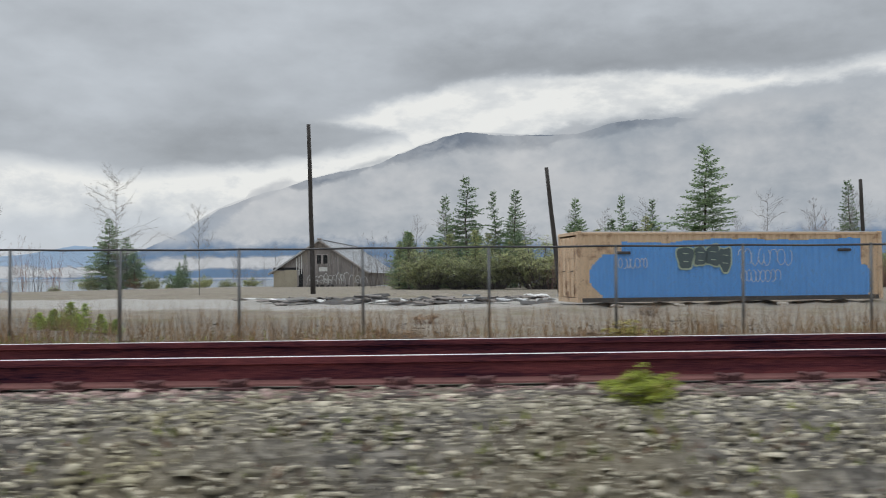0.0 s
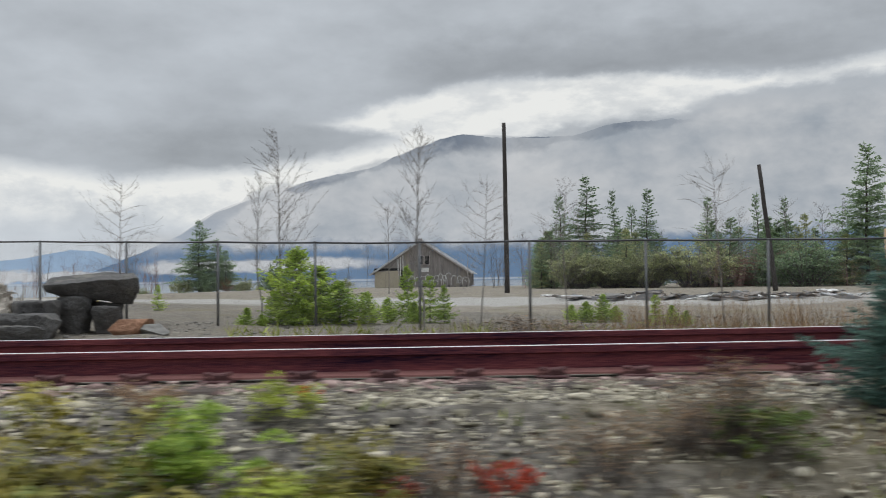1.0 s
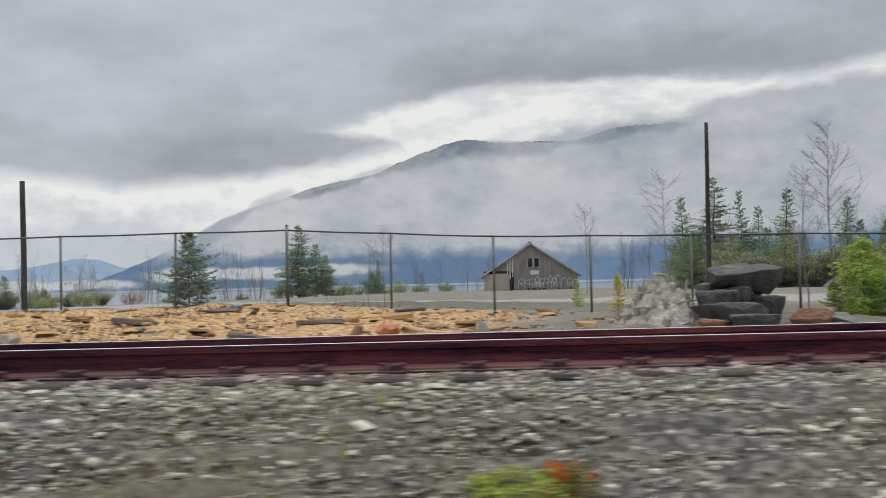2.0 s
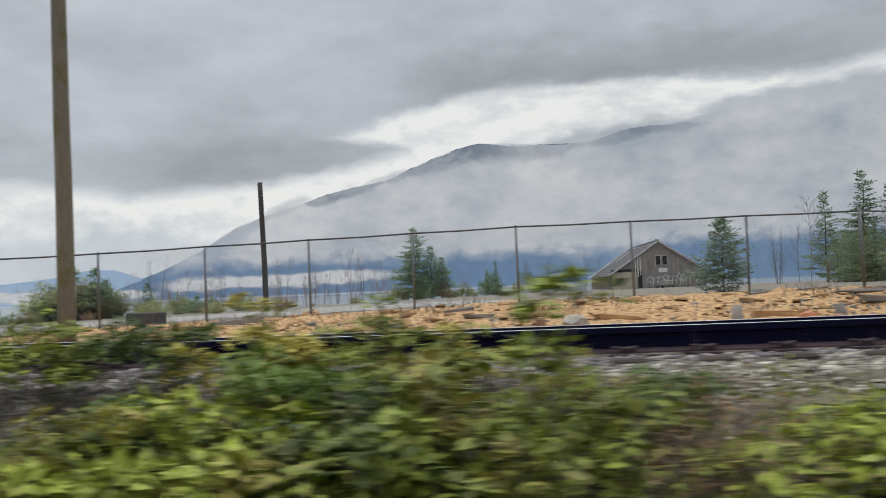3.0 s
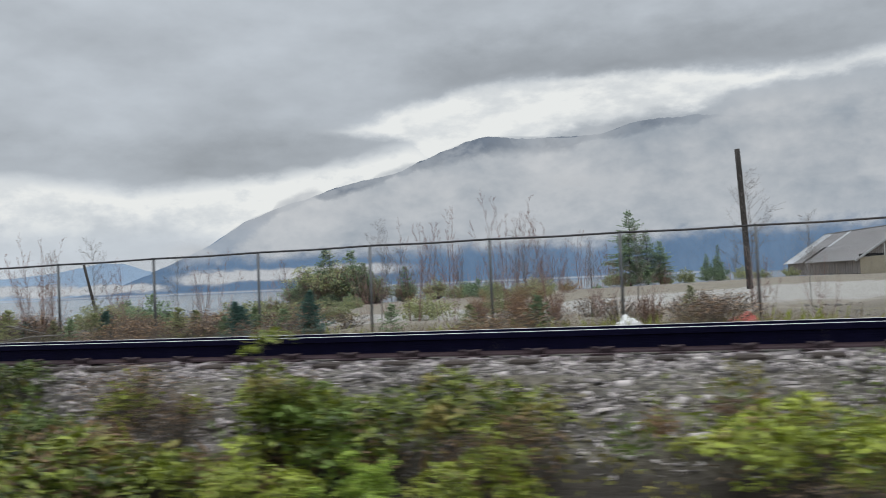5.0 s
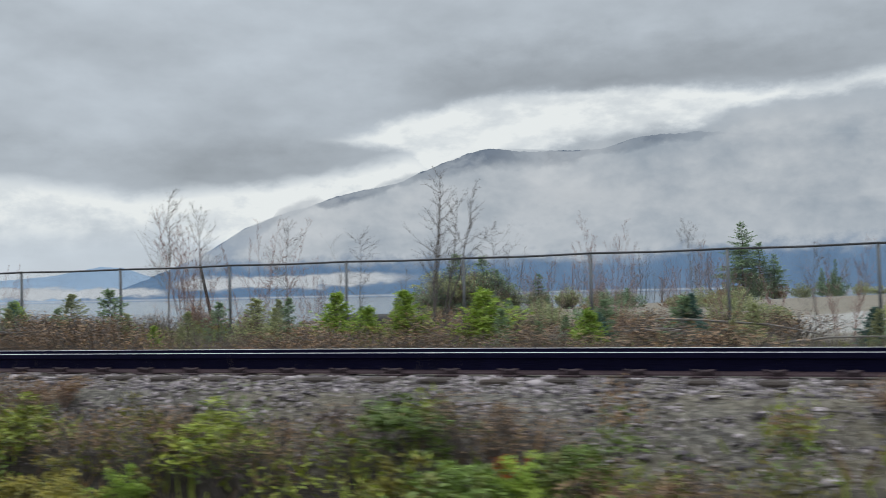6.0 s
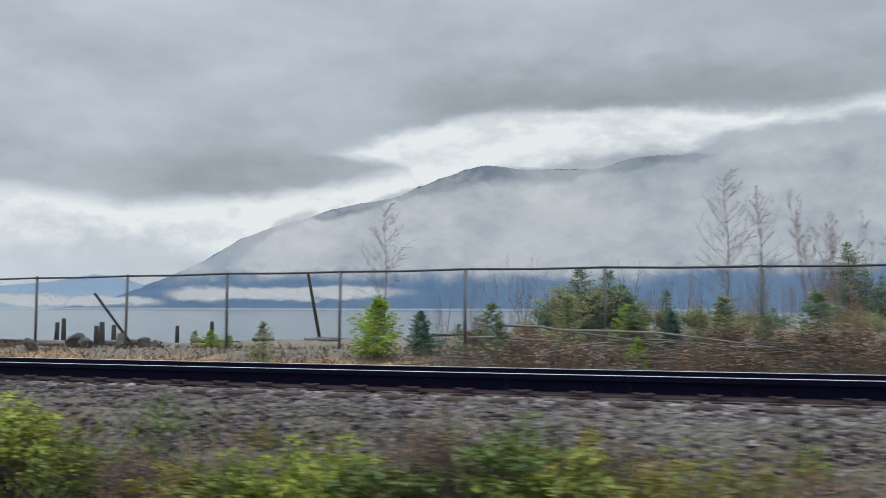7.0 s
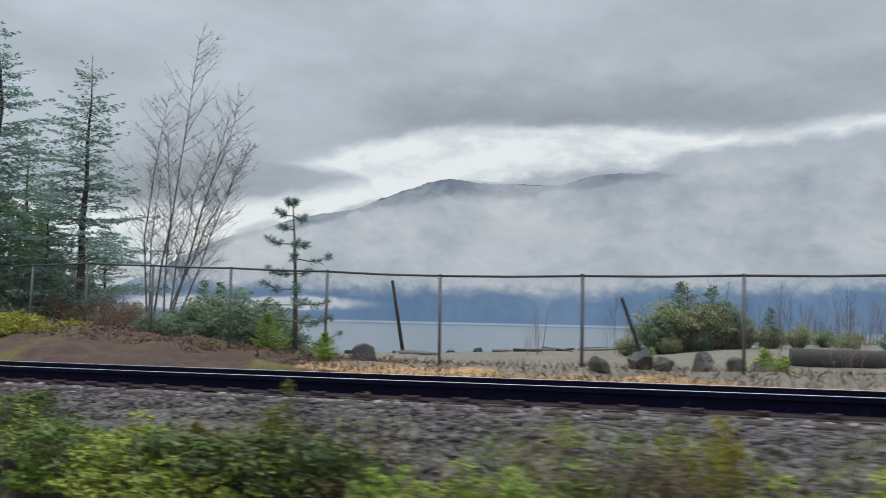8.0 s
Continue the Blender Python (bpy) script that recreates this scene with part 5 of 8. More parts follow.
def conifer_meshes(h, r, seed, needles, bare_foot=0.06, whorl=0.40, fine=1.0, droop=0.25, gaps=0.1, sprays=2):
    """Trunk and crown of a fir: uneven whorls of limbs, side twigs along each limb, small needle sprays along the twigs."""
    rnd = np.random.default_rng(seed)
    bm = bmesh.new()
    bend = rnd.normal(0, 0.012 * h, (8, 2)) * (np.arange(8) / 7)[:, None]
    pts = [(bend[i, 0], bend[i, 1], h * i / 7) for i in range(8)]
    pts[0] = (0, 0, -0.2)
    tube(bm, pts, [max(0.005, h * 0.013 * (1 - i / 7.2)) for i in range(8)], 6)
    cs, us, ss = [], [], []
    s0 = 0.032 * h ** 0.55 * fine
    lobes = rnd.uniform(0, 6.28, 3)
    z = h * bare_foot
    while z < h * 0.97:
        u = z / h
        k = 1 - u
        core = np.array([np.interp(u * 7, range(8), bend[:, 0]), np.interp(u * 7, range(8), bend[:, 1]), 0])
        reach = r * k ** 0.85 * (0.55 + 0.45 * min(1.0, u / 0.15)) * rnd.uniform(0.8, 1.12) + 0.03 * h * k
        nb = int(rnd.integers(5, 8))
        a0 = rnd.uniform(0, 6.28)
        for b in range(nb):
            if rnd.random() < gaps:
                continue
            a = a0 + 6.28 * b / nb + rnd.normal(0, 0.25)
            lop = 1 + 0.16 * math.sin(a + lobes[0] + u * 5) + 0.12 * math.sin(2 * a + lobes[1] - u * 9)
            L = max(0.03 * h, reach * rnd.uniform(0.55, 1.15) * lop)
            out = np.array([math.cos(a), math.sin(a), 0.0])
            side = np.array([-math.sin(a), math.cos(a), 0.0])
            lift = rnd.uniform(0.1, 0.4) + 0.65 * u * u
            foot = core + np.array([0, 0, z + rnd.normal(0, whorl * 0.25)])

            def along(w):
                return foot + out * L * w + np.array([0, 0, L * (lift * w - (droop + 0.1) * w * w * 1.3 + 0.12 * w ** 4)])
            tube(bm, [tuple(foot), tuple(along(0.5)), tuple(along(0.97))], [max(0.003, 0.0022 * h ** 0.5 * (0.5 + L)), 0.004, 0.002], 3, False)
            n = max(3, int(L / (s0 * 2.1)))
            for q in range(n):
                w = (q + rnd.uniform(0.5, 1.0)) / n
                p = along(w)
                side_len = min(0.42 * L * (1.1 - w), s0 * 7) + s0 * 0.8
                for sgn in (-1, 1):
                    d = unit(out * rnd.uniform(0.5, 0.9) + side * sgn * rnd.uniform(0.5, 1.0) + np.array([0, 0, rnd.uniform(-0.45, 0.25)]))
                    m = max(1, int(side_len / (s0 * 1.5)))
                    for c in range(m):
                        for rep in range(sprays):
                            dd = unit(d + rnd.normal(0, 0.38, 3))
                            size = s0 * rnd.uniform(0.7, 1.35)
                            cs.append(p + d * side_len * (c + 0.6) / m + rnd.normal(0, 0.3, 3) * s0)
                            us.append(dd * size)
                            ss.append(unit(np.cross(dd, rnd.normal(0, 1, 3))) * size * rnd.uniform(0.22, 0.4))
            for c in range(3):
                dd = unit(out + np.array([0, 0, 0.3]) + rnd.normal(0, 0.3, 3))
                cs.append(along(1.0) + dd * s0 * 0.5)
                us.append(dd * s0)
                ss.append(unit(np.cross(dd, rnd.normal(0, 1, 3))) * s0 * 0.3)
        z += whorl * rnd.uniform(0.7, 1.25) * (0.5 + 0.5 * k)
    for q in range(8):
        cs.append((bend[7, 0], bend[7, 1], h * (0.95 + 0.008 * q)))
        us.append((rnd.normal(0, 0.4) * s0, rnd.normal(0, 0.4) * s0, s0))
        ss.append((s0 * 0.25, 0, 0))
    return bm_mesh("trunk", bm, M["bark"]), quads_mesh("crown", cs, us, ss, M[needles])


def grow(bm, p, d, length, radius, depth, rnd, spread, up, twigs):
    """Forking bare limbs."""
    steps = 4 if depth > 1 else 3
    pts, rad = [p], [radius]
    q, w = Vector(p), Vector(d)
    for i in range(steps):
        w = (w + Vector((rnd.gauss(0, 0.10), rnd.gauss(0, 0.10), rnd.gauss(0.02, 0.06) + up * 0.06))).normalized()
        q = q + w * length / steps
        pts.append(tuple(q))
        rad.append(max(0.003, radius * (1 - 0.62 * (i + 1) / steps)))
    tube(bm, pts, rad, 5 if depth > 2 else 3, False)
    if depth <= 0:
        return
    for i in range(twigs):
        at = rnd.randint(1, steps)
        a = rnd.uniform(0, 6.28)
        axis = Vector((math.cos(a), math.sin(a), rnd.uniform(0.0, 0.5)))
        nd = (w * (1 - spread) + axis * spread + Vector((0, 0, up * 0.3))).normalized()
        grow(bm, pts[at], nd, length * rnd.uniform(0.42, 0.68), max(0.003, rad[at] * 0.62), depth - 1, rnd, spread, up, twigs)


def bare_mesh(h, seed, depth=3, spread=0.55, up=0.5, twigs=4, stems=1, lean=0.0, radius=None, material="twig"):
    rnd = random.Random(seed)
    bm = bmesh.new()
    for s in range(stems):
        a = rnd.uniform(0, 6.28)
        tilt = lean + (0.22 * rnd.random() if stems > 1 else 0.03)
        d = Vector((math.cos(a) * (0.25 if stems > 1 else 0.05) + tilt, math.sin(a) * (0.25 if stems > 1 else 0.05), 1)).normalized()
        grow(bm, (rnd.uniform(-1, 1) * 0.05 * stems, rnd.uniform(-1, 1) * 0.05 * stems, -0.1), d, h * rnd.uniform(0.62, 0.8), radius or h * 0.011, depth, rnd, spread, up, twigs)
    return bm_mesh("crown", bm, M[material])


def sapling_mesh(h, seed, stems=1, fan=0.0, lean=0.0, reach=0.26, radius=0.02, material="twig", angle=0.75, limbs=22, from_h=0.25, spread=0.0, tilts=(), twig=None, twigs=(3, 6)):
    """Straight slim stems with short rising side limbs and fine twigs: two meshes. tilts: (lean, share of the height) of each stem."""
    rnd = random.Random(seed)
    bm = bmesh.new()
    fine = bmesh.new()
    for s in range(stems):
        a = rnd.uniform(0, 6.28)
        hh = h * (rnd.uniform(0.6, 1.0) if s else 1.0)
        tilt = Vector((math.cos(a) * fan * rnd.uniform(0.3, 1) + lean * rnd.uniform(0.4, 1.6), math.sin(a) * fan * rnd.uniform(0.3, 1), 1)).normalized()
        if tilts:
            hh = h * tilts[s][1]
            tilt = Vector((tilts[s][0], rnd.uniform(-fan, fan), 1)).normalized()
        foot = Vector((math.cos(a) * spread * rnd.random(), math.sin(a) * spread * rnd.random(), -0.1))
        bow = Vector((rnd.gauss(0, 0.02), rnd.gauss(0, 0.02), 0)) * h
        stem = [foot + tilt * hh * w + bow * math.sin(3.1 * w) + Vector((rnd.gauss(0, 0.004), rnd.gauss(0, 0.004), 0)) * h for w in (0, 0.15, 0.3, 0.45, 0.6, 0.75, 0.88, 1.0)]
        r0 = radius * (1.0 if s == 0 else rnd.uniform(0.5, 0.9))
        tube(bm, [tuple(p) for p in stem], [max(0.003, r0 * (1 - 0.9 * w)) for w in (0, 0.15, 0.3, 0.45, 0.6, 0.75, 0.88, 1.0)], 5, False)
        for i in range(limbs):
            w = from_h + (0.98 - from_h) * (i + rnd.random()) / limbs
            at = w * 7.0
            k = min(6, int(at))
            p = stem[k].lerp(stem[k + 1], at - k)
            b = rnd.uniform(0, 6.28)
            out = Vector((math.cos(b), math.sin(b), 0))
            d = (out * math.sin(angle) + tilt * math.cos(angle) * rnd.uniform(0.5, 1.3)).normalized()
            L = hh * reach * rnd.uniform(0.45, 1.1) * (1.08 - w) ** 0.6
            curl = Vector((0, 0, rnd.uniform(-0.1, 0.3))) * L
            mid, tip = p + d * L * 0.5, p + d * L + curl
            tube(fine, [tuple(p), tuple(mid), tuple(tip)], [max(0.004, r0 * 0.3), 0.0045, 0.003], 3, False)
            for q in range(rnd.randint(*twigs)):
                u = rnd.uniform(0.3, 1.0)
                f = p.lerp(mid, u * 2) if u < 0.5 else mid.lerp(tip, u * 2 - 1)
                e = (d + Vector((rnd.gauss(0, 0.6), rnd.gauss(0, 0.6), rnd.gauss(0.15, 0.4)))).normalized()
                tube(fine, [tuple(f), tuple(f + e * L * rnd.uniform(0.25, 0.5))], [0.004, 0.0025], 3, False)
    return bm_mesh("stem", bm, M[material]), bm_mesh("crown", fine, M[twig or material])


def pine_meshes(h, r, seed, needles, whorls=11, tufts=5):
    """A young pine: open whorls of upswept branches that carry separate needle tufts."""
    rnd = np.random.default_rng(seed)
    bm = bmesh.new()
    lean = rnd.normal(0, 0.02, 2) * h
    trunk = [(lean[0] * u * u, lean[1] * u * u, h * u) for u in (0, 0.25, 0.5, 0.75, 1.0)]
    tube(bm, trunk, [0.014 * h, 0.012 * h, 0.009 * h, 0.005 * h, 0.002 * h], 7)
    cs, us, ss = [], [], []
    for w in range(whorls):
        u = 0.14 + 0.84 * (w / (whorls - 1)) ** 0.9
        reach = r * (1.06 - u) * rnd.uniform(0.7, 1.2) + 0.03 * h
        turn = rnd.uniform(0, 6.28)
        for b in range(5 if u < 0.8 else 3):
            if rnd.random() < 0.3:
                continue
            a = turn + b * 1.26 + rnd.normal(0, 0.2)
            L = reach * rnd.uniform(0.35, 1.2)
            p0 = np.array([lean[0] * u * u, lean[1] * u * u, h * u])
            out = np.array([math.cos(a), math.sin(a), 0.0])
            p1 = p0 + out * L * 0.6 + np.array([0, 0, 0.02 * h * rnd.uniform(-1.0, 1.0)])
            p2 = p0 + out * L + np.array([0, 0, L * rnd.uniform(0.05, 0.40)])
            tube(bm, [tuple(p0), tuple(p1), tuple(p2)], [0.0045 * h, 0.0032 * h, 0.0015 * h], 4, False)
            for k in range(tufts):
                q = 0.42 + 0.58 * (k + rnd.random() * 0.5) / tufts
                c = p0 + (p1 - p0) * min(q / 0.6, 1) + (p2 - p1) * max((q - 0.6) / 0.4, 0) + rnd.normal(0, 0.03, 3) * L
                n = 36
                d = unit(rnd.normal(0, 1, (n, 3)) + out * 0.5 + np.array([0, 0, 0.5]))
                size = 0.017 * h * rnd.uniform(0.7, 1.3, (n, 1))
                cs.append(c + d * size)
                us.append(d * size)
                ss.append(unit(np.cross(d, rnd.normal(0, 1, (n, 3)))) * 0.0022 * h)
    return bm_mesh("trunk", bm, M["bark"]), quads_mesh("foliage", np.concatenate(cs), np.concatenate(us), np.concatenate(ss), M[needles], 0.1)


def bush_meshes(seed, leaves, stems=26, per=34, h=0.55, r=0.45, leaf=0.026, twig="twig", upright=0.7, tall=(0.55, 1.1), dome=0.4, clump=0.19):
    """A leafy shrub: many fine stems, small leaves along their upper parts."""
    rnd = np.random.default_rng(seed)
    bm = bmesh.new()
    cs, us, ss = [], [], []
    for k in range(stems):
        a, q = rnd.uniform(0, 6.28), math.sqrt(rnd.random())
        hh = h * rnd.uniform(*tall) * (1.05 - dome * q)
        foot = np.array([math.cos(a), math.sin(a), 0]) * r * q * 0.45
        tip = np.array([math.cos(a), math.sin(a), 0]) * r * q * rnd.uniform(0.8, 1.2) + np.array([rnd.normal(0, 0.05), rnd.normal(0, 0.05), hh])
        mid = (foot + tip) / 2 + np.array([0, 0, 0.12 * hh])
        tube(bm, [tuple(foot - [0, 0, 0.05]), tuple(mid), tuple(tip)], [0.006, 0.004, 0.002], 3, False)
        w = 1 - rnd.random(per) ** 2.2 * 0.8
        base = foot + (mid - foot) * np.minimum(w, 0.5)[:, None] * 2 + (tip - mid) * np.maximum(w - 0.5, 0)[:, None] * 2
        spread_ = unit(rnd.normal(0, 1, (per, 3))) * rnd.random((per, 1)) ** 0.6 * (clump * r)
        d = unit(rnd.normal(0, 1, (per, 3)) + np.array([0, 0, upright]))
        size = leaf * rnd.uniform(0.7, 1.6, (per, 1))
        cs.append(base + spread_)
        us.append(d * size)
        ss.append(unit(np.cross(d, rnd.normal(0, 1, (per, 3)))) * size * 0.5)
    return bm_mesh("twigwork", bm, M[twig]), quads_mesh("foliage", np.concatenate(cs), np.concatenate(us), np.concatenate(ss), M[leaves], 0.1)


def tuft_bush(seed, leaves, stems=26, tufts=6, per=26, h=0.55, r=0.45, leaf=0.022, twig="twig", tall=(0.5, 1.12), dome=0.45, head=0.26, low=0.55):
    """A bush of many stems that carry separate leafy sprigs, with open gaps between the sprigs."""
    rnd = np.random.default_rng(seed)
    bm = bmesh.new()
    cs, us, ss = [], [], []
    for k in range(stems):
        a, q = rnd.uniform(0, 6.28), math.sqrt(rnd.random())
        hh = h * rnd.uniform(*tall) * (1.05 - dome * q)
        out = np.array([math.cos(a), math.sin(a), 0])
        foot = out * r * q * 0.3
        tip = out * r * q * rnd.uniform(0.85, 1.25) + np.array([rnd.normal(0, 0.05) * r, rnd.normal(0, 0.05) * r, hh])
        mid = (foot + tip) / 2 + np.array([0, 0, 0.14 * hh])
        tube(bm, [tuple(foot - [0, 0, 0.05]), tuple(mid), tuple(tip)], [0.012 * h, 0.007 * h, 0.004 * h], 3, False)
        for j in range(tufts):
            w = 1.0 - (1.0 - low) * (j + rnd.random() * 0.6) / tufts
            p = foot + (mid - foot) * min(w, 0.5) * 2 + (tip - mid) * max(w - 0.5, 0) * 2
            d = unit(out * rnd.uniform(0.1, 0.8) + rnd.normal(0, 0.4, 3) + np.array([0, 0, 0.6]))
            L = r * head * rnd.uniform(0.7, 1.3)
            p = p + (rnd.normal(0, 0.5, 3) * L if j else 0.0)
            tube(bm, [tuple(p - d * L * 0.5), tuple(p + d * L * 0.5)], [0.004 * h, 0.002 * h], 3, False)
            ball = unit(rnd.normal(0, 1, (per, 3)))
            ball[:, 2] = np.abs(ball[:, 2]) * 0.75 - 0.12
            c = p + ball * L * rnd.uniform(0.65, 1.0, (per, 1))
            up = unit(ball * np.array([1.0, 1.0, 0.2]) + rnd.normal(0, 0.35, (per, 3)))
            side = unit(np.cross(up, ball + np.array([0, 0, 0.9]) + rnd.normal(0, 0.35, (per, 3))))
            size = leaf * rnd.uniform(0.7, 1.5, (per, 1))
            cs.append(c)
            us.append(up * size)
            ss.append(side * size * 0.55)
    return bm_mesh("twigwork", bm, M[twig]), quads_mesh("foliage", np.concatenate(cs), np.concatenate(us), np.concatenate(ss), M[leaves], 0.1)


def plant(name, meshes, x, y, size, turn, label, category, group="", wide=1.0, sink=0.0, tilt=0.0, z=None):
    ob = new(name)
    ob.matrix_world = pose(x, y, (gz(x, y) if z is None else z) - sink, 0, tilt, turn) @ Matrix.Diagonal((size * wide, size * wide, size, 1))
    for me in meshes:
        p = new(me.name.split(".")[0], me)
        p.parent = ob
        if p.name.startswith("crown"):
            tagged(p, kind="stuff")
    return tagged(ob, label, category, group)


rnd = random.Random(21)
FIR = [conifer_meshes(10.0, 2.7, 31, "needle", 0.05, 0.44, 0.75, 0.22, 0.10, 3), conifer_meshes(10.0, 2.4, 32, "needle", 0.05, 0.50, 0.75, 0.15, 0.18, 3), conifer_meshes(10.0, 3.1, 33, "needle", 0.05, 0.42, 0.75, 0.2, 0.06, 3)]
FIR_NEAR = [conifer_meshes(12.0, 3.2, 34, "needle_dim", 0.04, 0.60, 0.62, 0.16, 0.2, 2), conifer_meshes(12.0, 3.0, 45, "needle", 0.04, 0.60, 0.62, 0.2, 0.2, 2)]
FIR_SMALL = [conifer_meshes(4.0, 1.5, 35, "needle", 0.03, 0.26, 0.9, 0.15, 0.06), conifer_meshes(4.0, 1.3, 36, "needle", 0.03, 0.28, 0.9, 0.1, 0.12), conifer_meshes(4.0, 1.25, 37, "thicket_green", 0.03, 0.28, 0.9, 0.1, 0.15)]
SEEDLING = [conifer_meshes(1.4, 0.55, 38, "needle_light", 0.02, 0.13, 0.9, 0.05, 0.05, 3), conifer_meshes(1.4, 0.62, 39, "needle_light", 0.02, 0.13, 0.9, 0.0, 0.05, 3), conifer_meshes(1.4, 0.60, 40, "needle_blue", 0.02, 0.075, 0.8, 0.0, 0.02, 4), conifer_meshes(1.4, 0.5, 41, "yellow_needle", 0.02, 0.13, 0.9, 0.0, 0.05, 3)]
GREY_FIR = [conifer_meshes(2.0, 0.95, 44, "needle_grey", 0.04, 0.14, 1.0, 0.08, 0.06, 3)]
THICK = [tuft_bush(241, "thicket_green", 64, 6, 40, 3.2, 2.1, 0.055, head=0.2, low=0.15), tuft_bush(242, "needle", 60, 6, 40, 2.9, 1.9, 0.055, head=0.2, low=0.15), tuft_bush(243, "rust_leaf", 80, 5, 14, 2.8, 1.6, 0.032, "twig_red", head=0.16, low=0.25), tuft_bush(244, "thicket_green", 64, 6, 40, 3.2, 2.1, 0.055, head=0.2, low=0.15)]
MASS = [bush_meshes(141, "thicket_green", 56, 56, 3.2, 2.1, 0.085, "twig", 0.3, (0.3, 1.15), 0.6), bush_meshes(142, "thicket_green", 50, 56, 2.9, 1.9, 0.085, "twig", 0.3, (0.3, 1.15), 0.6), bush_meshes(143, "rust_leaf", 60, 70, 2.6, 1.5, 0.038, "twig_red", 0.3, (0.35, 1.15), 0.5), bush_meshes(144, "needle", 56, 60, 3.2, 2.1, 0.085, "twig", 0.3, (0.3, 1.15), 0.6)]
FLUFF_DIM = [conifer_meshes(1.25, 0.62, 133, "thicket_green", 0.02, 0.11, 1.0, 0.0, 0.08, 2), conifer_meshes(1.3, 0.52, 134, "needle", 0.02, 0.12, 1.0, 0.0, 0.12, 2)]
FLUFF = [conifer_meshes(1.25, 0.68, 131, "needle_light", 0.02, 0.075, 1.0, 0.0, 0.03, 3), conifer_meshes(1.3, 0.57, 132, "needle_light", 0.02, 0.085, 1.0, 0.0, 0.06, 3)]
BARE = [sapling_mesh(5.0, 51, 1, 0.0, 0.0, 0.34, 0.030, "twig_mid", 0.75, 40, twigs=(5, 8)), sapling_mesh(5.0, 52, 1, 0.0, 0.05, 0.40, 0.030, "twig_mid", 1.05, 36, twigs=(5, 8)), sapling_mesh(5.0, 53, 1, 0.0, 0.0, 0.32, 0.030, "twig_pale", 0.7, 40, twigs=(5, 8))]
BARE_RED = [sapling_mesh(3.0, 61, 8, 0.34, 0.0, 0.24, 0.013, "twig_red", 0.5, 11, 0.2, 0.4, twigs=(2, 4)), sapling_mesh(3.0, 62, 9, 0.36, 0.0, 0.22, 0.012, "twig_red", 0.5, 11, 0.2, 0.45, twigs=(2, 4))]
BARE_LEAN = [sapling_mesh(4.2, 71, 4, 0.12, 0.22, 0.3, 0.04, "twig", 0.7, 22, 0.25, 0.15)]
BIRCH = [me for i, (lean, tall) in enumerate(((0.20, 1.0), (-0.04, 0.62), (0.03, 0.74), (0.10, 0.82), (0.30, 0.80), (0.46, 0.74), (0.26, 0.88), (0.38, 0.70), (0.14, 0.70)))
         for me in sapling_mesh(8.0, 83 + i, 1, 0.10, 0.0, 0.26, 0.034 * (0.6 + 0.4 * tall), "twig_mid", 0.75, 40, 0.28, 0.35, ((lean, tall),), "twig_pale", (4, 7))]
PALE = [bare_mesh(4.0, 91, 2, 0.5, 0.4, 5, 1, 0.05, 0.035, "pale_bark")]
THICKET = [sapling_mesh(4.0, 95, 7, 0.2, 0.0, 0.24, 0.018, "twig_red", 0.6, 10, 0.2, 0.3), sapling_mesh(4.0, 96, 6, 0.2, 0.0, 0.24, 0.018, "twig", 0.6, 10, 0.2, 0.3)]

FIR_LABEL = "dark green fir tree with drooping limbs beside the yard"
for x, y, h, k, w in ((0.4, 79.8, 11.1, 2, 1.2), (-23.6, 97.2, 11.4, 0, 1.3), (-27.0, 101.0, 9.9, 1, 1.2), (-21.0, 98.5, 10.0, 1, 0.9), (-19.2, 99.0, 8.4, 1, 1.2), (-17.0, 90.6, 9.3, 1, 1.15), (-11.6, 92, 8.4, 1, 1.1),
                      (-7.2, 92, 8.5, 1, 1.0), (-4.6, 94, 8.2, 1, 1.0), (12.0, 92, 9.2, 1, 1.0), (22, 90, 8.0, 2, 1.0),
                      (-77.3, 110.5, 9.8, 2, 1.35), (-75.2, 111.5, 7.2, 2, 1.5), (-73.6, 111.0, 5.6, 2, 1.5), (-66.5, 112, 4.6, 1, 1.0), (-68.0, 113, 3.6, 2, 1.1)):
    plant("fir_tree", FIR[k], x, y, h / 10.0, rnd.uniform(0, 360), FIR_LABEL, "tree", "firs round the yard", w)
for x, y, h, k, w in ((-120.28, 14.54, 8.2, 0, 1.5), (-123.13, 14.31, 9.4, 0, 1.4), (-125.9, 16.69, 8.0, 1, 1.0), (-125.2, 18.96, 5.4, 1, 1.1), (-124.12, 16.94, 7.0, 1, 1.3), (-121.58, 14.74, 4.8, 1, 1.4), (-120.9, 16.6, 4.2, 1, 1.5)):
    plant("fir_tree", FIR_NEAR[k], x, y, h / 12.0, rnd.uniform(0, 360), "blue-grey fir with open uneven limbs beyond the fence" if k == 0 else "green fir with open uneven limbs beyond the fence", "tree", "firs beyond the fence", w)
for i in range(104):
    x = rnd.uniform(-29.5, 32)
    y = 78 + rnd.uniform(0, 14) + abs(x) * 0.05
    x = max(x, -24.6 - (y - 78) * 0.29 + (i % 5) * 0.3)
    edge = min(1.0, (x + 31.5) / 5.0)
    plant("young_fir", FIR_SMALL[i % 3], x, y, rnd.uniform(0.75, 1.35) * (0.5 + 0.5 * edge) * (1.12 if x > -16 else 1.0) * (0.72 if x > -3 else 1.0), rnd.uniform(0, 360), "bushy green young fir in the thicket behind the yard", "tree", "young firs in the thicket", rnd.uniform(1.1, 1.5))
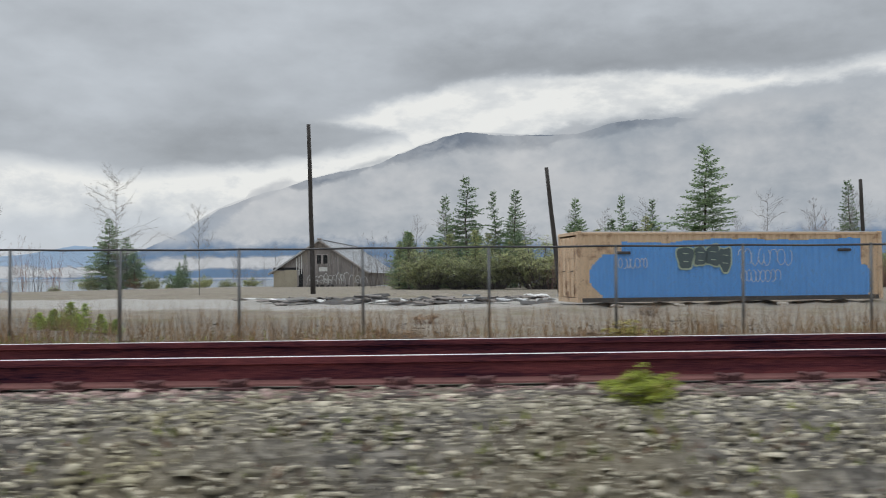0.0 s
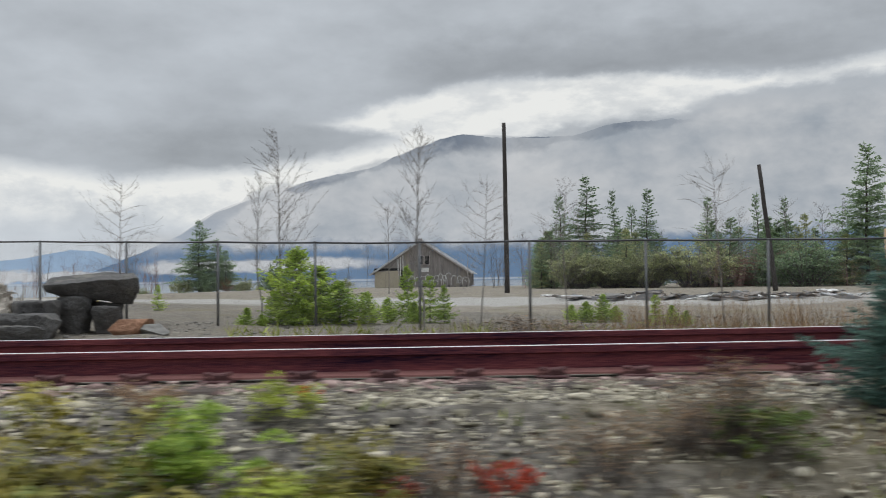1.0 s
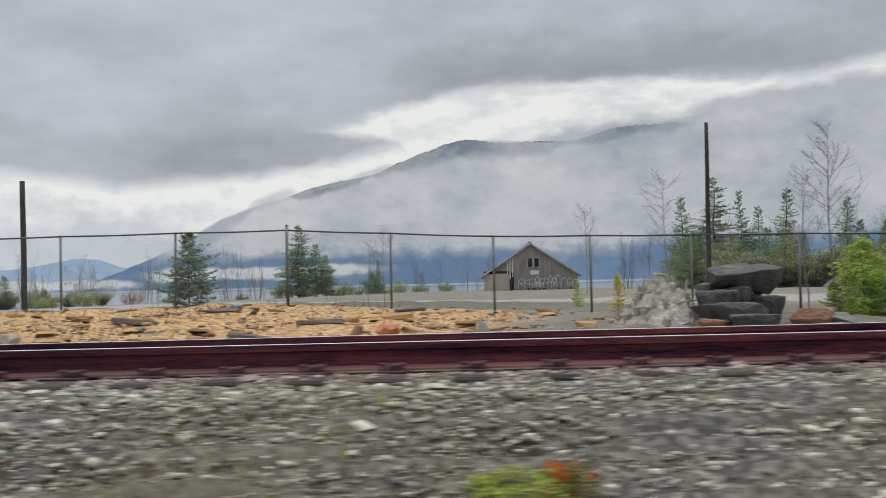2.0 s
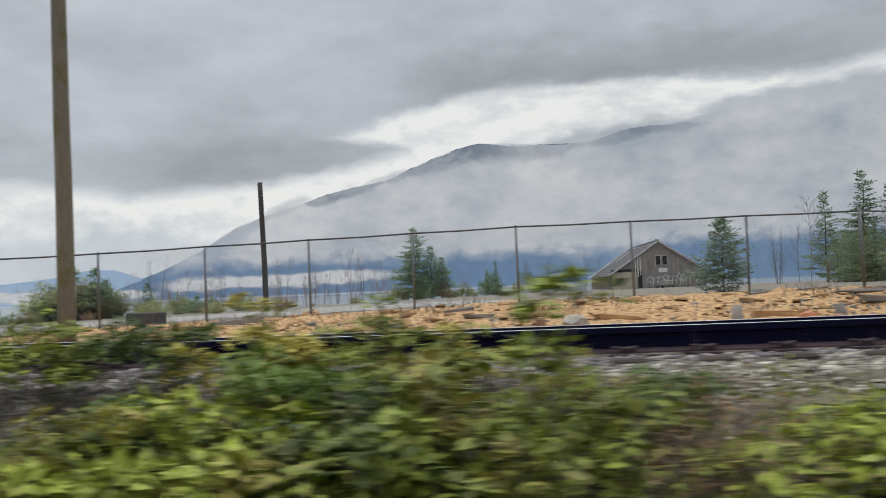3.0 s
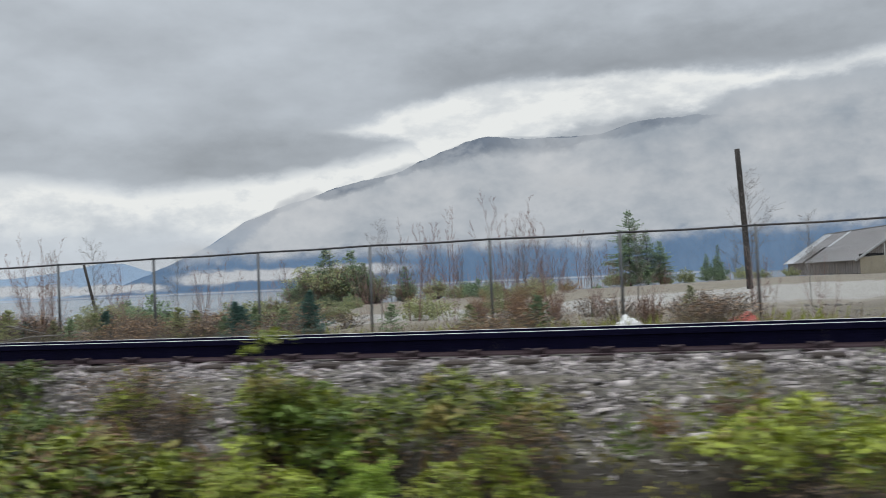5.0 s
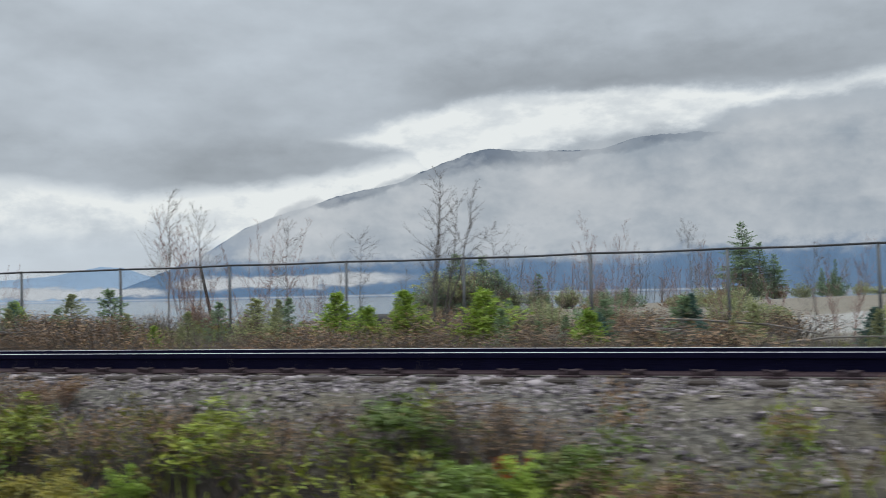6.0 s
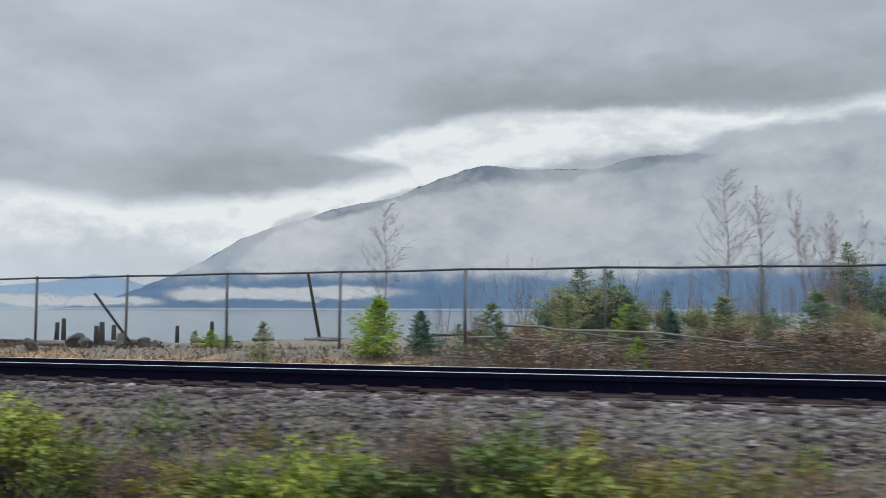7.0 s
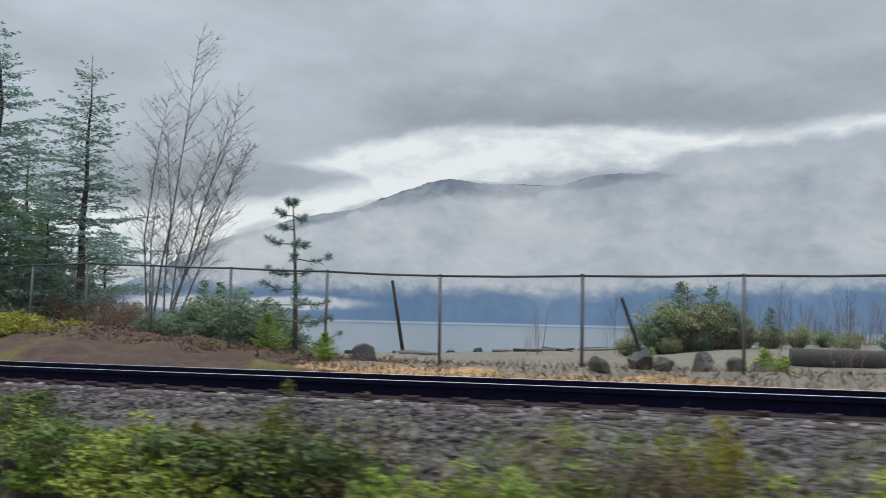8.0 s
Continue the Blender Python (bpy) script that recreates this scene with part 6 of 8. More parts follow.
for i in range(40):
    x = rnd.uniform(-23.5, 32)
    k = rnd.choices((0, 1, 2, 3), (3, 2, 0.6, 4) if x < -16 else (2, 1, 5, 2))[0]
    plant("thicket_bush", THICK[k], x, 77.0 + rnd.uniform(0, 8) + abs(x) * 0.05, rnd.uniform(0.8, 1.35) * (0.75 if x > -3 else 1.0), rnd.uniform(0, 360), ("grey-green bush in the thicket behind the yard", "fresh green bush in the thicket behind the yard", "rust-brown bush in the thicket behind the yard", "dense dark green bush in the thicket behind the yard")[k], "bush", "bushes in the thicket", rnd.uniform(1.0, 1.4))
for i in range(64):
    x = rnd.uniform(-36, 34)
    plant("bare_tree", (THICKET + BARE)[i % 5], x, 80 + rnd.uniform(0, 22), rnd.uniform(0.9, 1.55), rnd.uniform(0, 360), "leafless reddish alder sapling in the thicket", "tree", "bare saplings in the thicket")
for i in range(34):
    x = rnd.uniform(-24.5, 20)
    plant("bare_tree", (THICKET + BARE_RED)[i % 4], x, 75.5 + rnd.uniform(0, 3) + abs(x) * 0.05, rnd.uniform(0.55, 1.0), rnd.uniform(0, 360), "leafless reddish alder sapling in the thicket", "tree", "bare saplings in the thicket")
for i in range(18):
    x = -106 + i * 1.7 + rnd.uniform(-0.7, 0.7)
    plant("bare_tree", (BARE_RED + THICKET)[i % 4], x, 79 + (x + 106) * 0.7 + rnd.uniform(0, 5), rnd.uniform(1.3, 2.0), rnd.uniform(0, 360), "tall leafless brown sapling on the lake shore", "tree", "bare saplings on the shore")
for i in range(52):
    x = rnd.uniform(-118, -52)
    y = float(shore_y(x)) - rnd.uniform(6, 30)
    if y < 40:
        continue
    plant("bare_tree", (BARE + THICKET)[i % 5], x, y, rnd.uniform(0.5, 1.15), rnd.uniform(0, 360), "leafless grey sapling on the lake shore", "tree", "bare saplings on the shore")
for x, y, h, k in ((-105.9, 75, 4.6, 1), (-103.6, 76, 6.0, 3), (-101.2, 76.5, 5.4, 1), (-104.6, 75.4, 5.0, 1), (-102.3, 75.4, 5.6, 2), (-103.4, 74.8, 4.6, 2), (-100.0, 76.5, 4.0, 2), (-99.2, 77, 3.0, 0), (-108.6, 73, 2.2, 0), (-96.5, 79, 2.4, 3), (-94.0, 81, 2.6, 0), (-91.5, 83, 2.2, 1), (-89.0, 85, 2.0, 0), (-102.5, 73, 2.0, 1), (-105.0, 72, 1.8, 3)):
    plant("shore_bush", THICK[k], x, y, h / 3.6, rnd.uniform(0, 360), ("grey-green bush on the lake shore", "fresh green bush on the lake shore", "rust-brown bush on the lake shore", "dense green bush on the lake shore")[k], "bush", "bushes on the shore", rnd.uniform(0.95, 1.2))
for x, y, h, w in ((-104.4, 76.6, 6.2, 1.5), (-101.6, 77, 5.6, 1.7), (-106.0, 75.5, 4.2, 1.6), (-100.2, 77, 4.2, 1.5), (-96.5, 79, 3.6, 1.4),
                   (-115.54, 12.68, 1.3, 1.15), (-115.25, 13.27, 2.0, 1.15), (-114.11, 13.17, 1.5, 1.15), (-113.81, 13.66, 1.7, 1.15), (-114.53, 14.49, 1.9, 1.15), (-116.35, 14.52, 2.2, 1.15)):
    plant("young_fir", FIR_SMALL[int(abs(x)) % 2], x, y, h / 4.0, rnd.uniform(0, 360), "dense green young fir near the lake shore", "tree", "young firs near the shore", w)
for x, y, h, k in ((-115.54, 12.68, 1.1, 3), (-114.39, 12.68, 1.0, 1), (-114.11, 13.17, 1.1, 1), (-113.81, 13.66, 1.2, 3), (-112.66, 12.93, 0.8, 1), (-119.66, 14.18, 1.9, 2), (-118.91, 13.86, 1.8, 2), (-118.4, 13.98, 1.5, 1), (-120.68, 14.95, 2.2, 2), (-122.07, 14.58, 2.0, 3), (-114.53, 14.49, 1.2, 0)):
    plant("thicket_bush", MASS[k], x, y, h / 3.0, rnd.uniform(0, 360), ("grey-green bush beyond the fence", "fresh green bush beyond the fence", "rust-brown bush beyond the fence", "dense green bush beyond the fence")[k], "bush", "bushes beyond the fence", 1.15)
for x, y, h, k in ((-116.6, 11.6, 1.2, 2), (-115.9, 11.4, 0.9, 1), (-117.4, 12.0, 1.4, 2), (-114.9, 11.6, 1.3, 1), (-113.6, 11.8, 1.5, 1), (-114.2, 12.3, 1.9, 1), (-112.9, 11.6, 1.1, 1), (-115.3, 12.6, 1.6, 1)):
    plant("thicket_bush", THICK[k], x, y, h / 3.0, rnd.uniform(0, 360), "dense green bush at the foot of the birches" if k == 1 else "rust-brown bush at the foot of the birches", "bush", "bushes beyond the fence", 1.1)
plant("pine_sapling", pine_meshes(4.0, 1.55, 147, "needle_dim", 10, 4), -112.23, 11.2, 0.92, 40, "spindly young pine with open layered branches by the fence", "tree", wide=1.3)
plant("fir_sapling", GREY_FIR[0], -36.4, 20.4, 1.0, 10, "grey-green fir sapling beyond the fence", "tree", wide=1.2)
# bare trees by the fence
for x, y, h, k, lab in ((-20.2, 22.3, 4.5, 0, "tall thin leafless tree by the fence"), (-20.75, 22.5, 3.6, 2, "thin leafless tree by the fence"), (-23.95, 21.4, 3.4, 1, "leafless tree with wide level branches by the fence"), (-16.55, 22.1, 4.5, 2, "tall thin leafless tree by the fence"),
                        (-15.7, 23.7, 3.4, 1, "thin leafless tree by the fence"), (-31.2, 21.5, 2.1, 0, "small leafless tree beyond the fence"), (-31.9, 22.0, 1.8, 1, "small leafless tree beyond the fence"),
                        (-13.5, 22.9, 3.2, 0, "thin leafless tree by the fence"), (-10.2, 23.2, 3.6, 1, "thin leafless tree by the fence"), (-63.3, 15.8, 3.6, 0, "leafless tree with wide branches beyond the fence"), (-98.0, 9.6, 3.2, 0, "thin leafless birch sapling beyond the fence"),
                        (-86.6, 17.2, 2.9, 2, "thin leafless tree beyond the fence"), (-91.0, 15.0, 2.3, 1, "thin leafless tree beyond the fence"), (-31.5, 60.0, 6.0, 2, "tall leafless tree near the barn"), (-69.0, 15, 2.6, 1, "thin leafless tree beyond the fence"),
                        (-72.5, 13, 2.8, 0, "thin leafless tree beyond the fence"), (-66.0, 14, 2.4, 2, "thin leafless tree beyond the fence"), (-61.8, 16.5, 2.5, 2, "thin leafless tree beyond the fence")):
    plant("bare_tree", BARE[k], x, y, h / 5.0, rnd.uniform(0, 360), lab, "tree")
for x, y, h, k in ((-89.0, 7.9, 2.7, 0), (-88.0, 8.6, 2.9, 1), (-86.9, 9.4, 2.0, 0), (-80.2, 9.5, 2.4, 1), (-77.9, 9.9, 2.2, 0), (-75.8, 10.2, 2.3, 1), (-73.0, 9.6, 1.9, 0), (-82.0, 11.5, 2.0, 1), (-66.1, 9.2, 1.6, 0), (-65.4, 9.7, 1.4, 1), (-63.2, 10.6, 1.6, 0), (-61.9, 11.2, 1.2, 1), (-53.6, 14.6, 1.3, 0),
                   (-101.0, 24.0, 1.9, 0), (-98.9, 24.5, 2.2, 1), (-90.0, 25, 2.4, 0), (-84, 28, 2.5, 1), (-80, 30, 2.6, 0), (-70, 20, 2.2, 1), (-76.5, 24, 2.4, 0)):
    plant("bare_shrub", BARE_RED[k], x, y, h / 3.0, rnd.uniform(0, 360), "reddish leafless shrub with many upright stems beyond the fence", "shrub", "reddish shrubs beyond the fence")
for i in range(10):
    x = -94 + i * 4.0 + rnd.uniform(-0.8, 0.8)
    k = rnd.choices((0, 1, 2, 3), (4, 2, 2, 4))[0]
    plant("shore_bush", MASS[k], x, min(114.0, float(shore_y(x)) - 14 - rnd.uniform(0, 6)), rnd.uniform(0.22, 0.45), rnd.uniform(0, 360), ("grey-green bush on the lake shore", "fresh green bush on the lake shore", "rust-brown bush on the lake shore", "dense green bush on the lake shore")[k], "bush", "bushes on the shore", rnd.uniform(1.1, 1.7))
for x, y, h, k in ((-79.0, 109, 2.2, 0), (-75.8, 109.5, 2.6, 3), (-73.0, 110, 2.2, 2), (-70.5, 110.5, 1.8, 0), (-67.0, 111, 2.4, 3), (-63.5, 112, 1.6, 0)):
    plant("thicket_bush", MASS[k], x, y, h / 3.0, rnd.uniform(0, 360), ("grey-green bush at the foot of the firs", "fresh green bush", "rust-brown bush at the foot of the firs", "dense green bush at the foot of the firs")[k], "bush", "bushes by the barn", 1.1)
for x, y, h in ((-123.12, 15.87, 3.4), (-123.74, 15.19, 3.8), (-122.72, 16.49, 2.4)):
    plant("thicket_bush", MASS[3], x, y, h / 3.0, rnd.uniform(0, 360), "dense green bush beyond the fence", "bush", "bushes beyond the fence", 0.9)
plant("thicket_bush", MASS[2], -68.4, 12.7, 0.42, 50, "rust-brown leafy shrub beyond the fence", "bush", "bushes beyond the fence", 0.9)
for x, y, h, k, lab in ((-90.9, 9.5, 3.5, 0, "leafless tree with fine branches beyond the fence"), (-90.3, 9.8, 3.2, 2, "leafless tree with fine branches beyond the fence"), (-82.6, 9.5, 2.5, 1, "thin leafless tree beyond the fence"),
                        (-78.7, 9.5, 2.5, 2, "thin leafless tree beyond the fence"), (-76.3, 9.6, 2.0, 0, "thin leafless tree beyond the fence"), (-87.7, 9.6, 2.7, 0, "thin leafless tree beyond the fence"), (-85.9, 9.5, 2.4, 1, "thin leafless tree beyond the fence")):
    plant("bare_tree", BARE[k], x, y, h / 5.0, rnd.uniform(0, 360), lab, "tree")
for x, y, h, k in ((-80.3, 9.4, 2.9, 1), (-89.3, 7.9, 3.0, 0), (-71.3, 15.5, 3.6, 0), (-69.6, 15.2, 3.9, 1), (-68.4, 15.4, 3.3, 0), (-73.0, 17.0, 3.4, 1), (-95.5, 7.6, 1.7, 0), (-94.7, 7.9, 2.0, 1), (-93.9, 7.7, 1.6, 0)):
    plant("bare_shrub", BARE_RED[k], x, y, h / 3.0, rnd.uniform(0, 360), "tall reddish leafless shrub with many upright stems beyond the fence", "shrub", "reddish shrubs beyond the fence", 0.8)
for x, y, h in ((-88.9, 7.7, 0.95), (-88.0, 8.4, 0.8), (-80.0, 9.3, 0.9), (-69.2, 14.6, 1.1), (-68.3, 14.9, 0.9), (-70.4, 15.0, 0.8), (-65.2, 8.4, 0.8), (-95.2, 7.0, 0.7), (-94.2, 7.2, 0.6)):
    plant("thicket_bush", THICK[2], x, y, h / 3.0, rnd.uniform(0, 360), "russet leafy shrub at the foot of bare stems", "bush", "bushes beyond the fence", 0.75)
plant("leaning_tree", BARE_LEAN[0], -83.6, 7.9, 0.86, 10, "bare tree leaning over the fence", "tree")
plant("white_birch", [PALE[0]], -88.8, 14.4, 0.72, 0, "slender white-barked birch without leaves", "tree")
plant("white_birch", [PALE[0]], -36.5, 98.0, 1.5, 120, "slender white-barked birch beside the barn", "tree")
birch = plant("birch_clump", BIRCH, -117.36, 13.75, 1.06, 0, "clump of leafless birches leaning out over the track", "tree")

# light green seedlings and shrubs between track and fence
SEEDLINGS = []
SEEDLINGS += [(-19.6, 22.0, 1.75, 0, 1.25), (-19.2, 22.4, 1.3, 1, 1.35), (-18.7, 22.4, 1.0, 0, 1.45), (-20.2, 22.1, 0.75, 1, 1.3), (-18.2, 22.8, 0.75, 0, 1.3), (-19.4, 21.7, 0.7, 0, 1.4), (-17.5, 23.7, 1.35, 1, 0.9), (-17.0, 23.9, 1.15, 0, 1.0), (-16.55, 23.6, 0.9, 1, 1.0), (-17.9, 23.4, 0.6, 0, 1.2), (-17.2, 23.3, 0.5, 1, 1.3), (-13.4, 25.0, 0.5, 0, 1.4), (-13.0, 25.1, 0.65, 1, 1.2), (-13.75, 24.9, 0.42, 0, 1.4), (-12.7, 25.0, 0.4, 0, 1.3), (-11.7, 24.0, 0.72, 0, 1.1), (-11.35, 24.1, 0.45, 1, 1.2), (-11.05, 24.2, 0.35, 0, 1.2), (-20.05, 20.5, 0.42, 1, 1.4)]
SEEDLINGS += [(-19.8, 20.7, 0.3, 0, 1.3), (-27.1, 27.6, 0.8, 0, 1.0), (-22.3, 16.5, 0.3, 0, 1.0), (-83.0, 4.7, 1.05, 1, 1.3), (-83.9, 5.2, 0.8, 0, 1.3), (-85.8, 5.9, 1.0, 1, 1.0), (-85.0, 6.2, 0.9, 0, 0.9), (-94.1, 4.3, 0.75, 1, 1.2), (-96.71, 6.0, 1.05, 0, 1.2), (-95.3, 6.2, 0.6, 1, 1.0), (-102.5, 10.0, 0.55, 0, 1.5), (-102.15, 10.2, 0.42, 1, 1.5), (-104.6, 12.6, 0.9, 0, 1.1), (-98.2, 4.6, 0.85, 0, 1.0), (-91.2, 4.7, 0.9, 0, 1.0), (-90.3, 5.0, 0.75, 1, 1.2), (-87.4, 5.0, 0.7, 0, 1.2), (-79.8, 5.4, 0.9, 1, 1.2), (-77.5, 5.5, 0.85, 0, 1.2)]
SEEDLINGS += [(-75.6, 5.0, 0.75, 1, 1.1), (-73.4, 5.3, 0.8, 0, 1.2), (-71.2, 5.2, 0.7, 1, 1.2), (-66.8, 5.9, 0.75, 1, 1.3), (-67.9, 5.6, 0.65, 0, 1.3), (-69.4, 5.8, 0.7, 1, 1.2), (-64.5, 9.9, 0.85, 0, 1.0), (-94.6, 5.8, 0.9, 1, 1.4), (-93.4, 6.2, 1.0, 0, 1.3), (-92.3, 6.0, 0.85, 1, 1.5), (-90.9, 6.1, 0.95, 0, 1.4), (-89.6, 5.6, 1.05, 1, 1.5), (-86.3, 5.6, 0.9, 0, 1.5), (-84.6, 5.4, 1.0, 1, 1.4), (-81.8, 5.2, 1.1, 0, 1.4), (-78.6, 5.6, 0.95, 1, 1.5), (-112.0, 9.3, 0.8, 1, 1.3), (-110.3, 8.2, 0.5, 1, 1.4)]
for x, y, h, k, w in SEEDLINGS:
    plant("conifer_seedling", FLUFF_DIM[k] if -99 < x < -60 and x not in (-83.0, -83.9, -96.71, -81.8, -84.6) else FLUFF_DIM[k] if x == -104.6 else FLUFF[k] if w > 1.15 else SEEDLING[k], x, y, h / (1.25 if w > 1.15 else 1.4), rnd.uniform(0, 360), "green conifer seedling in the scrub by the fence" if -99 < x < -60 else "fresh yellow-green conifer seedling in the gravel", "seedling", "seedlings by the fence", w)

for i in range(46):
    x = rnd.uniform(-100, -71)
    f = rnd.uniform(0.45, 0.98)
    y = float(rail_y(x)) + 3.0 + (float(fence_y(x)) - float(rail_y(x)) - 3.0) * f
    k = rnd.choices((0, 1, 2), (4, 4, 3))[0]
    if x < -89 and i % 4:
        continue
    plant("conifer_seedling", (FLUFF if i % 5 == 0 else FLUFF_DIM)[k] if k < 2 else SEEDLING[2], x, y, rnd.uniform(0.35, 0.75), rnd.uniform(0, 360), "green conifer seedling in the scrub by the fence" if k < 2 else "blue-green conifer seedling by the fence", "seedling", "seedlings by the fence", rnd.uniform(0.9, 1.3))

BUSH = [tuft_bush(101, "broom", 22, 2, 46, 0.60, 0.46, 0.022), tuft_bush(102, "broom", 18, 3, 46, 0.78, 0.40, 0.021), tuft_bush(103, "broom_yellow", 20, 2, 44, 0.52, 0.44, 0.021), tuft_bush(104, "rust_leaf", 24, 3, 22, 0.5, 0.4, 0.017, "twig_red"),
        tuft_bush(105, "broom", 26, 2, 46, 0.46, 0.54, 0.024), tuft_bush(106, "needle_light", 22, 3, 44, 0.56, 0.38, 0.016, head=0.2), tuft_bush(107, "broom_yellow", 18, 3, 40, 0.62, 0.38, 0.019), tuft_bush(108, "rust_leaf", 50, 4, 5, 0.65, 0.4, 0.012, "twig"),
        tuft_bush(109, "broom_dark", 24, 2, 46, 0.60, 0.44, 0.023)]
BUSH_LABEL = {0: "green broom bush on the ballast bank", 1: "tall green broom bush on the ballast bank", 2: "yellowing leafy bush on the ballast bank", 3: "rust-brown dying bush on the ballast bank", 4: "low spreading green bush on the ballast bank",
              5: "bright green young bush on the ballast bank", 6: "yellow-green weed bush on the ballast bank", 7: "grey-brown twiggy bush on the ballast bank", 8: "dark green bush on the ballast bank"}


BUSH_NAME = {0: "broom_bush", 1: "broom_bush", 2: "yellowed_bush", 3: "withered_bush", 4: "spreading_bush", 5: "young_bush", 6: "yellowed_bush", 7: "twiggy_bush", 8: "dark_bush"}


def bank_bush(x, v, size, k, wide=1.0):
    px, py = off_track(x, v)
    plant(BUSH_NAME[k], BUSH[k], px, py, size, rnd.uniform(0, 360), BUSH_LABEL[k], "bush", "bushes on the ballast bank", wide, 0.03)


for x, v, s, k in ((-12.9, -1.75, 0.92, 5), (-13.5, -1.95, 1.1, 2), (-12.3, -1.9, 0.80, 6), (-14.2, -2.0, 0.8, 1), (-13.1, -2.2, 1.15, 6), (-12.5, -2.1, 0.8, 4), (-11.2, -1.6, 0.6, 7), (-11.9, -1.75, 0.55, 7), (-13.3, -0.9, 0.42, 3), (-28.6, -1.55, 0.95, 6),
                   (-28.9, -1.8, 0.8, 1), (-15.6, -2.1, 0.5, 0), (-9.0, -1.35, 0.4, 5), (-42.3, -2.1, 1.3, 8), (-41.7, -1.8, 1.1, 8), (-42.3, -2.5, 1.4, 8), (-41.6, -2.4, 1.3, 4),
                   (-41.0, -1.0, 0.9, 1), (-40.2, -1.2, 1.0, 0), (-39.5, -1.0, 0.9, 8), (-38.8, -1.2, 1.1, 2), (-38.0, -1.3, 1.0, 0)):
    bank_bush(x, v, s, k)
# the bushes told apart one by one: along the rail, beyond it, size, kind, width
CLUMPS = []
CLUMPS += [(-46.82, -1.9, 1.32, 6, 1), (-46.85, -2.3, 1.31, 0, 1.1), (-45.83, -2.2, 1.15, 8, 1), (-45.42, -2.4, 1.19, 0, 1), (-45.92, -1.5, 1.01, 6, 0.6), (-46.29, -2.4, 1.28, 6, 1), (-45.34, -1.7, 0.60, 7, 1), (-45.08, -2.4, 0.89, 2, 1), (-44.65, -1.6, 1.09, 7, 0.8), (-44.77, -1.9, 0.77, 1, 0.8), (-44.36, -2.2, 0.98, 6, 1), (-44.04, -1.6, 0.72, 1, 0.6), (-44.05, -2.4, 1.32, 4, 1), (-43.68, -2.4, 1.02, 0, 1), (-43.75, -1.9, 0.71, 7, 1), (-43.16, -1.9, 0.94, 8, 1), (-42.81, -1.8, 0.94, 1, 0.9), (-43.1, -2.4, 0.97, 0, 1), (-42.76, -2.3, 1.18, 6, 1)]
CLUMPS += [(-53.72, -2.1, 1.06, 6, 0.9), (-53.23, -2.2, 1.01, 0, 0.9), (-53.15, -2, 0.73, 7, 0.8), (-53.26, -2.5, 1.16, 2, 0.9), (-52.77, -2.1, 0.75, 7, 1), (-52.64, -2.5, 0.92, 3, 0.8), (-52.34, -2.4, 0.64, 6, 0.8), (-51.92, -2.5, 0.64, 6, 0.8), (-51.32, -2.2, 0.85, 6, 0.8), (-50.99, -2.3, 0.83, 0, 0.9), (-51.17, -2.5, 0.94, 2, 0.9), (-50.56, -2.2, 0.59, 7, 1), (-50.32, -2.4, 0.56, 7, 1), (-49.97, -2.1, 0.93, 3, 0.9), (-49.71, -2.2, 0.81, 8, 0.9), (-49.9, -2.5, 0.75, 6, 0.9), (-49.64, -2.5, 0.71, 6, 0.9)]
CLUMPS += [(-60.49, -2.2, 1.1, 2, 0.9), (-60.27, -2.1, 1.1, 3, 0.9), (-59.82, -2.3, 0.94, 6, 0.9), (-60, -1.7, 0.82, 1, 0.45), (-59.63, -2.1, 0.91, 6, 0.8), (-60.26, -2.5, 0.65, 6, 0.9), (-58.64, -1.9, 0.68, 6, 0.55), (-58.75, -2.3, 0.77, 0, 0.9), (-58.31, -2.5, 0.86, 2, 0.9), (-58.26, -2, 0.65, 7, 0.9), (-57.96, -2, 0.83, 3, 0.7), (-57.8, -2.1, 0.58, 7, 0.8), (-57.43, -2.4, 0.58, 5, 0.9), (-57.1, -2.2, 0.75, 5, 0.9), (-56.76, -2.2, 0.78, 0, 1), (-56.46, -2.2, 1.01, 5, 1), (-56.19, -2.1, 1.02, 0, 1), (-56.02, -2, 1.09, 5, 1), (-56.7, -2.6, 0.69, 8, 1), (-56.4, -2.6, 0.72, 8, 1)]
CLUMPS += [(-82.2, -2.6, 0.7, 2, 0.9), (-81.5, -2.6, 0.6, 6, 0.9)]
CLUMPS += [(-82.46, -2, 0.8, 0, 0.9), (-81.87, -2.1, 0.84, 7, 1), (-81.35, -2, 0.82, 7, 1), (-80.91, -2, 0.77, 0, 1), (-80.51, -2.1, 0.75, 7, 1), (-81.22, -2.5, 0.68, 5, 0.7), (-81.83, -2.5, 0.66, 2, 1), (-79.99, -1.9, 0.76, 7, 1), (-79.6, -1.9, 0.89, 8, 1), (-79.2, -1.8, 0.83, 7, 1), (-78.83, -1.9, 0.78, 7, 1), (-79.43, -2.5, 0.82, 6, 0.7), (-78.79, -2.4, 0.87, 5, 0.7), (-79.1, -2.5, 0.86, 8, 1), (-78.53, -2.2, 0.76, 8, 0.8), (-78.19, -2.3, 0.87, 3, 1), (-77.79, -2.4, 0.73, 7, 1), (-78.48, -2.6, 0.86, 3, 1)]
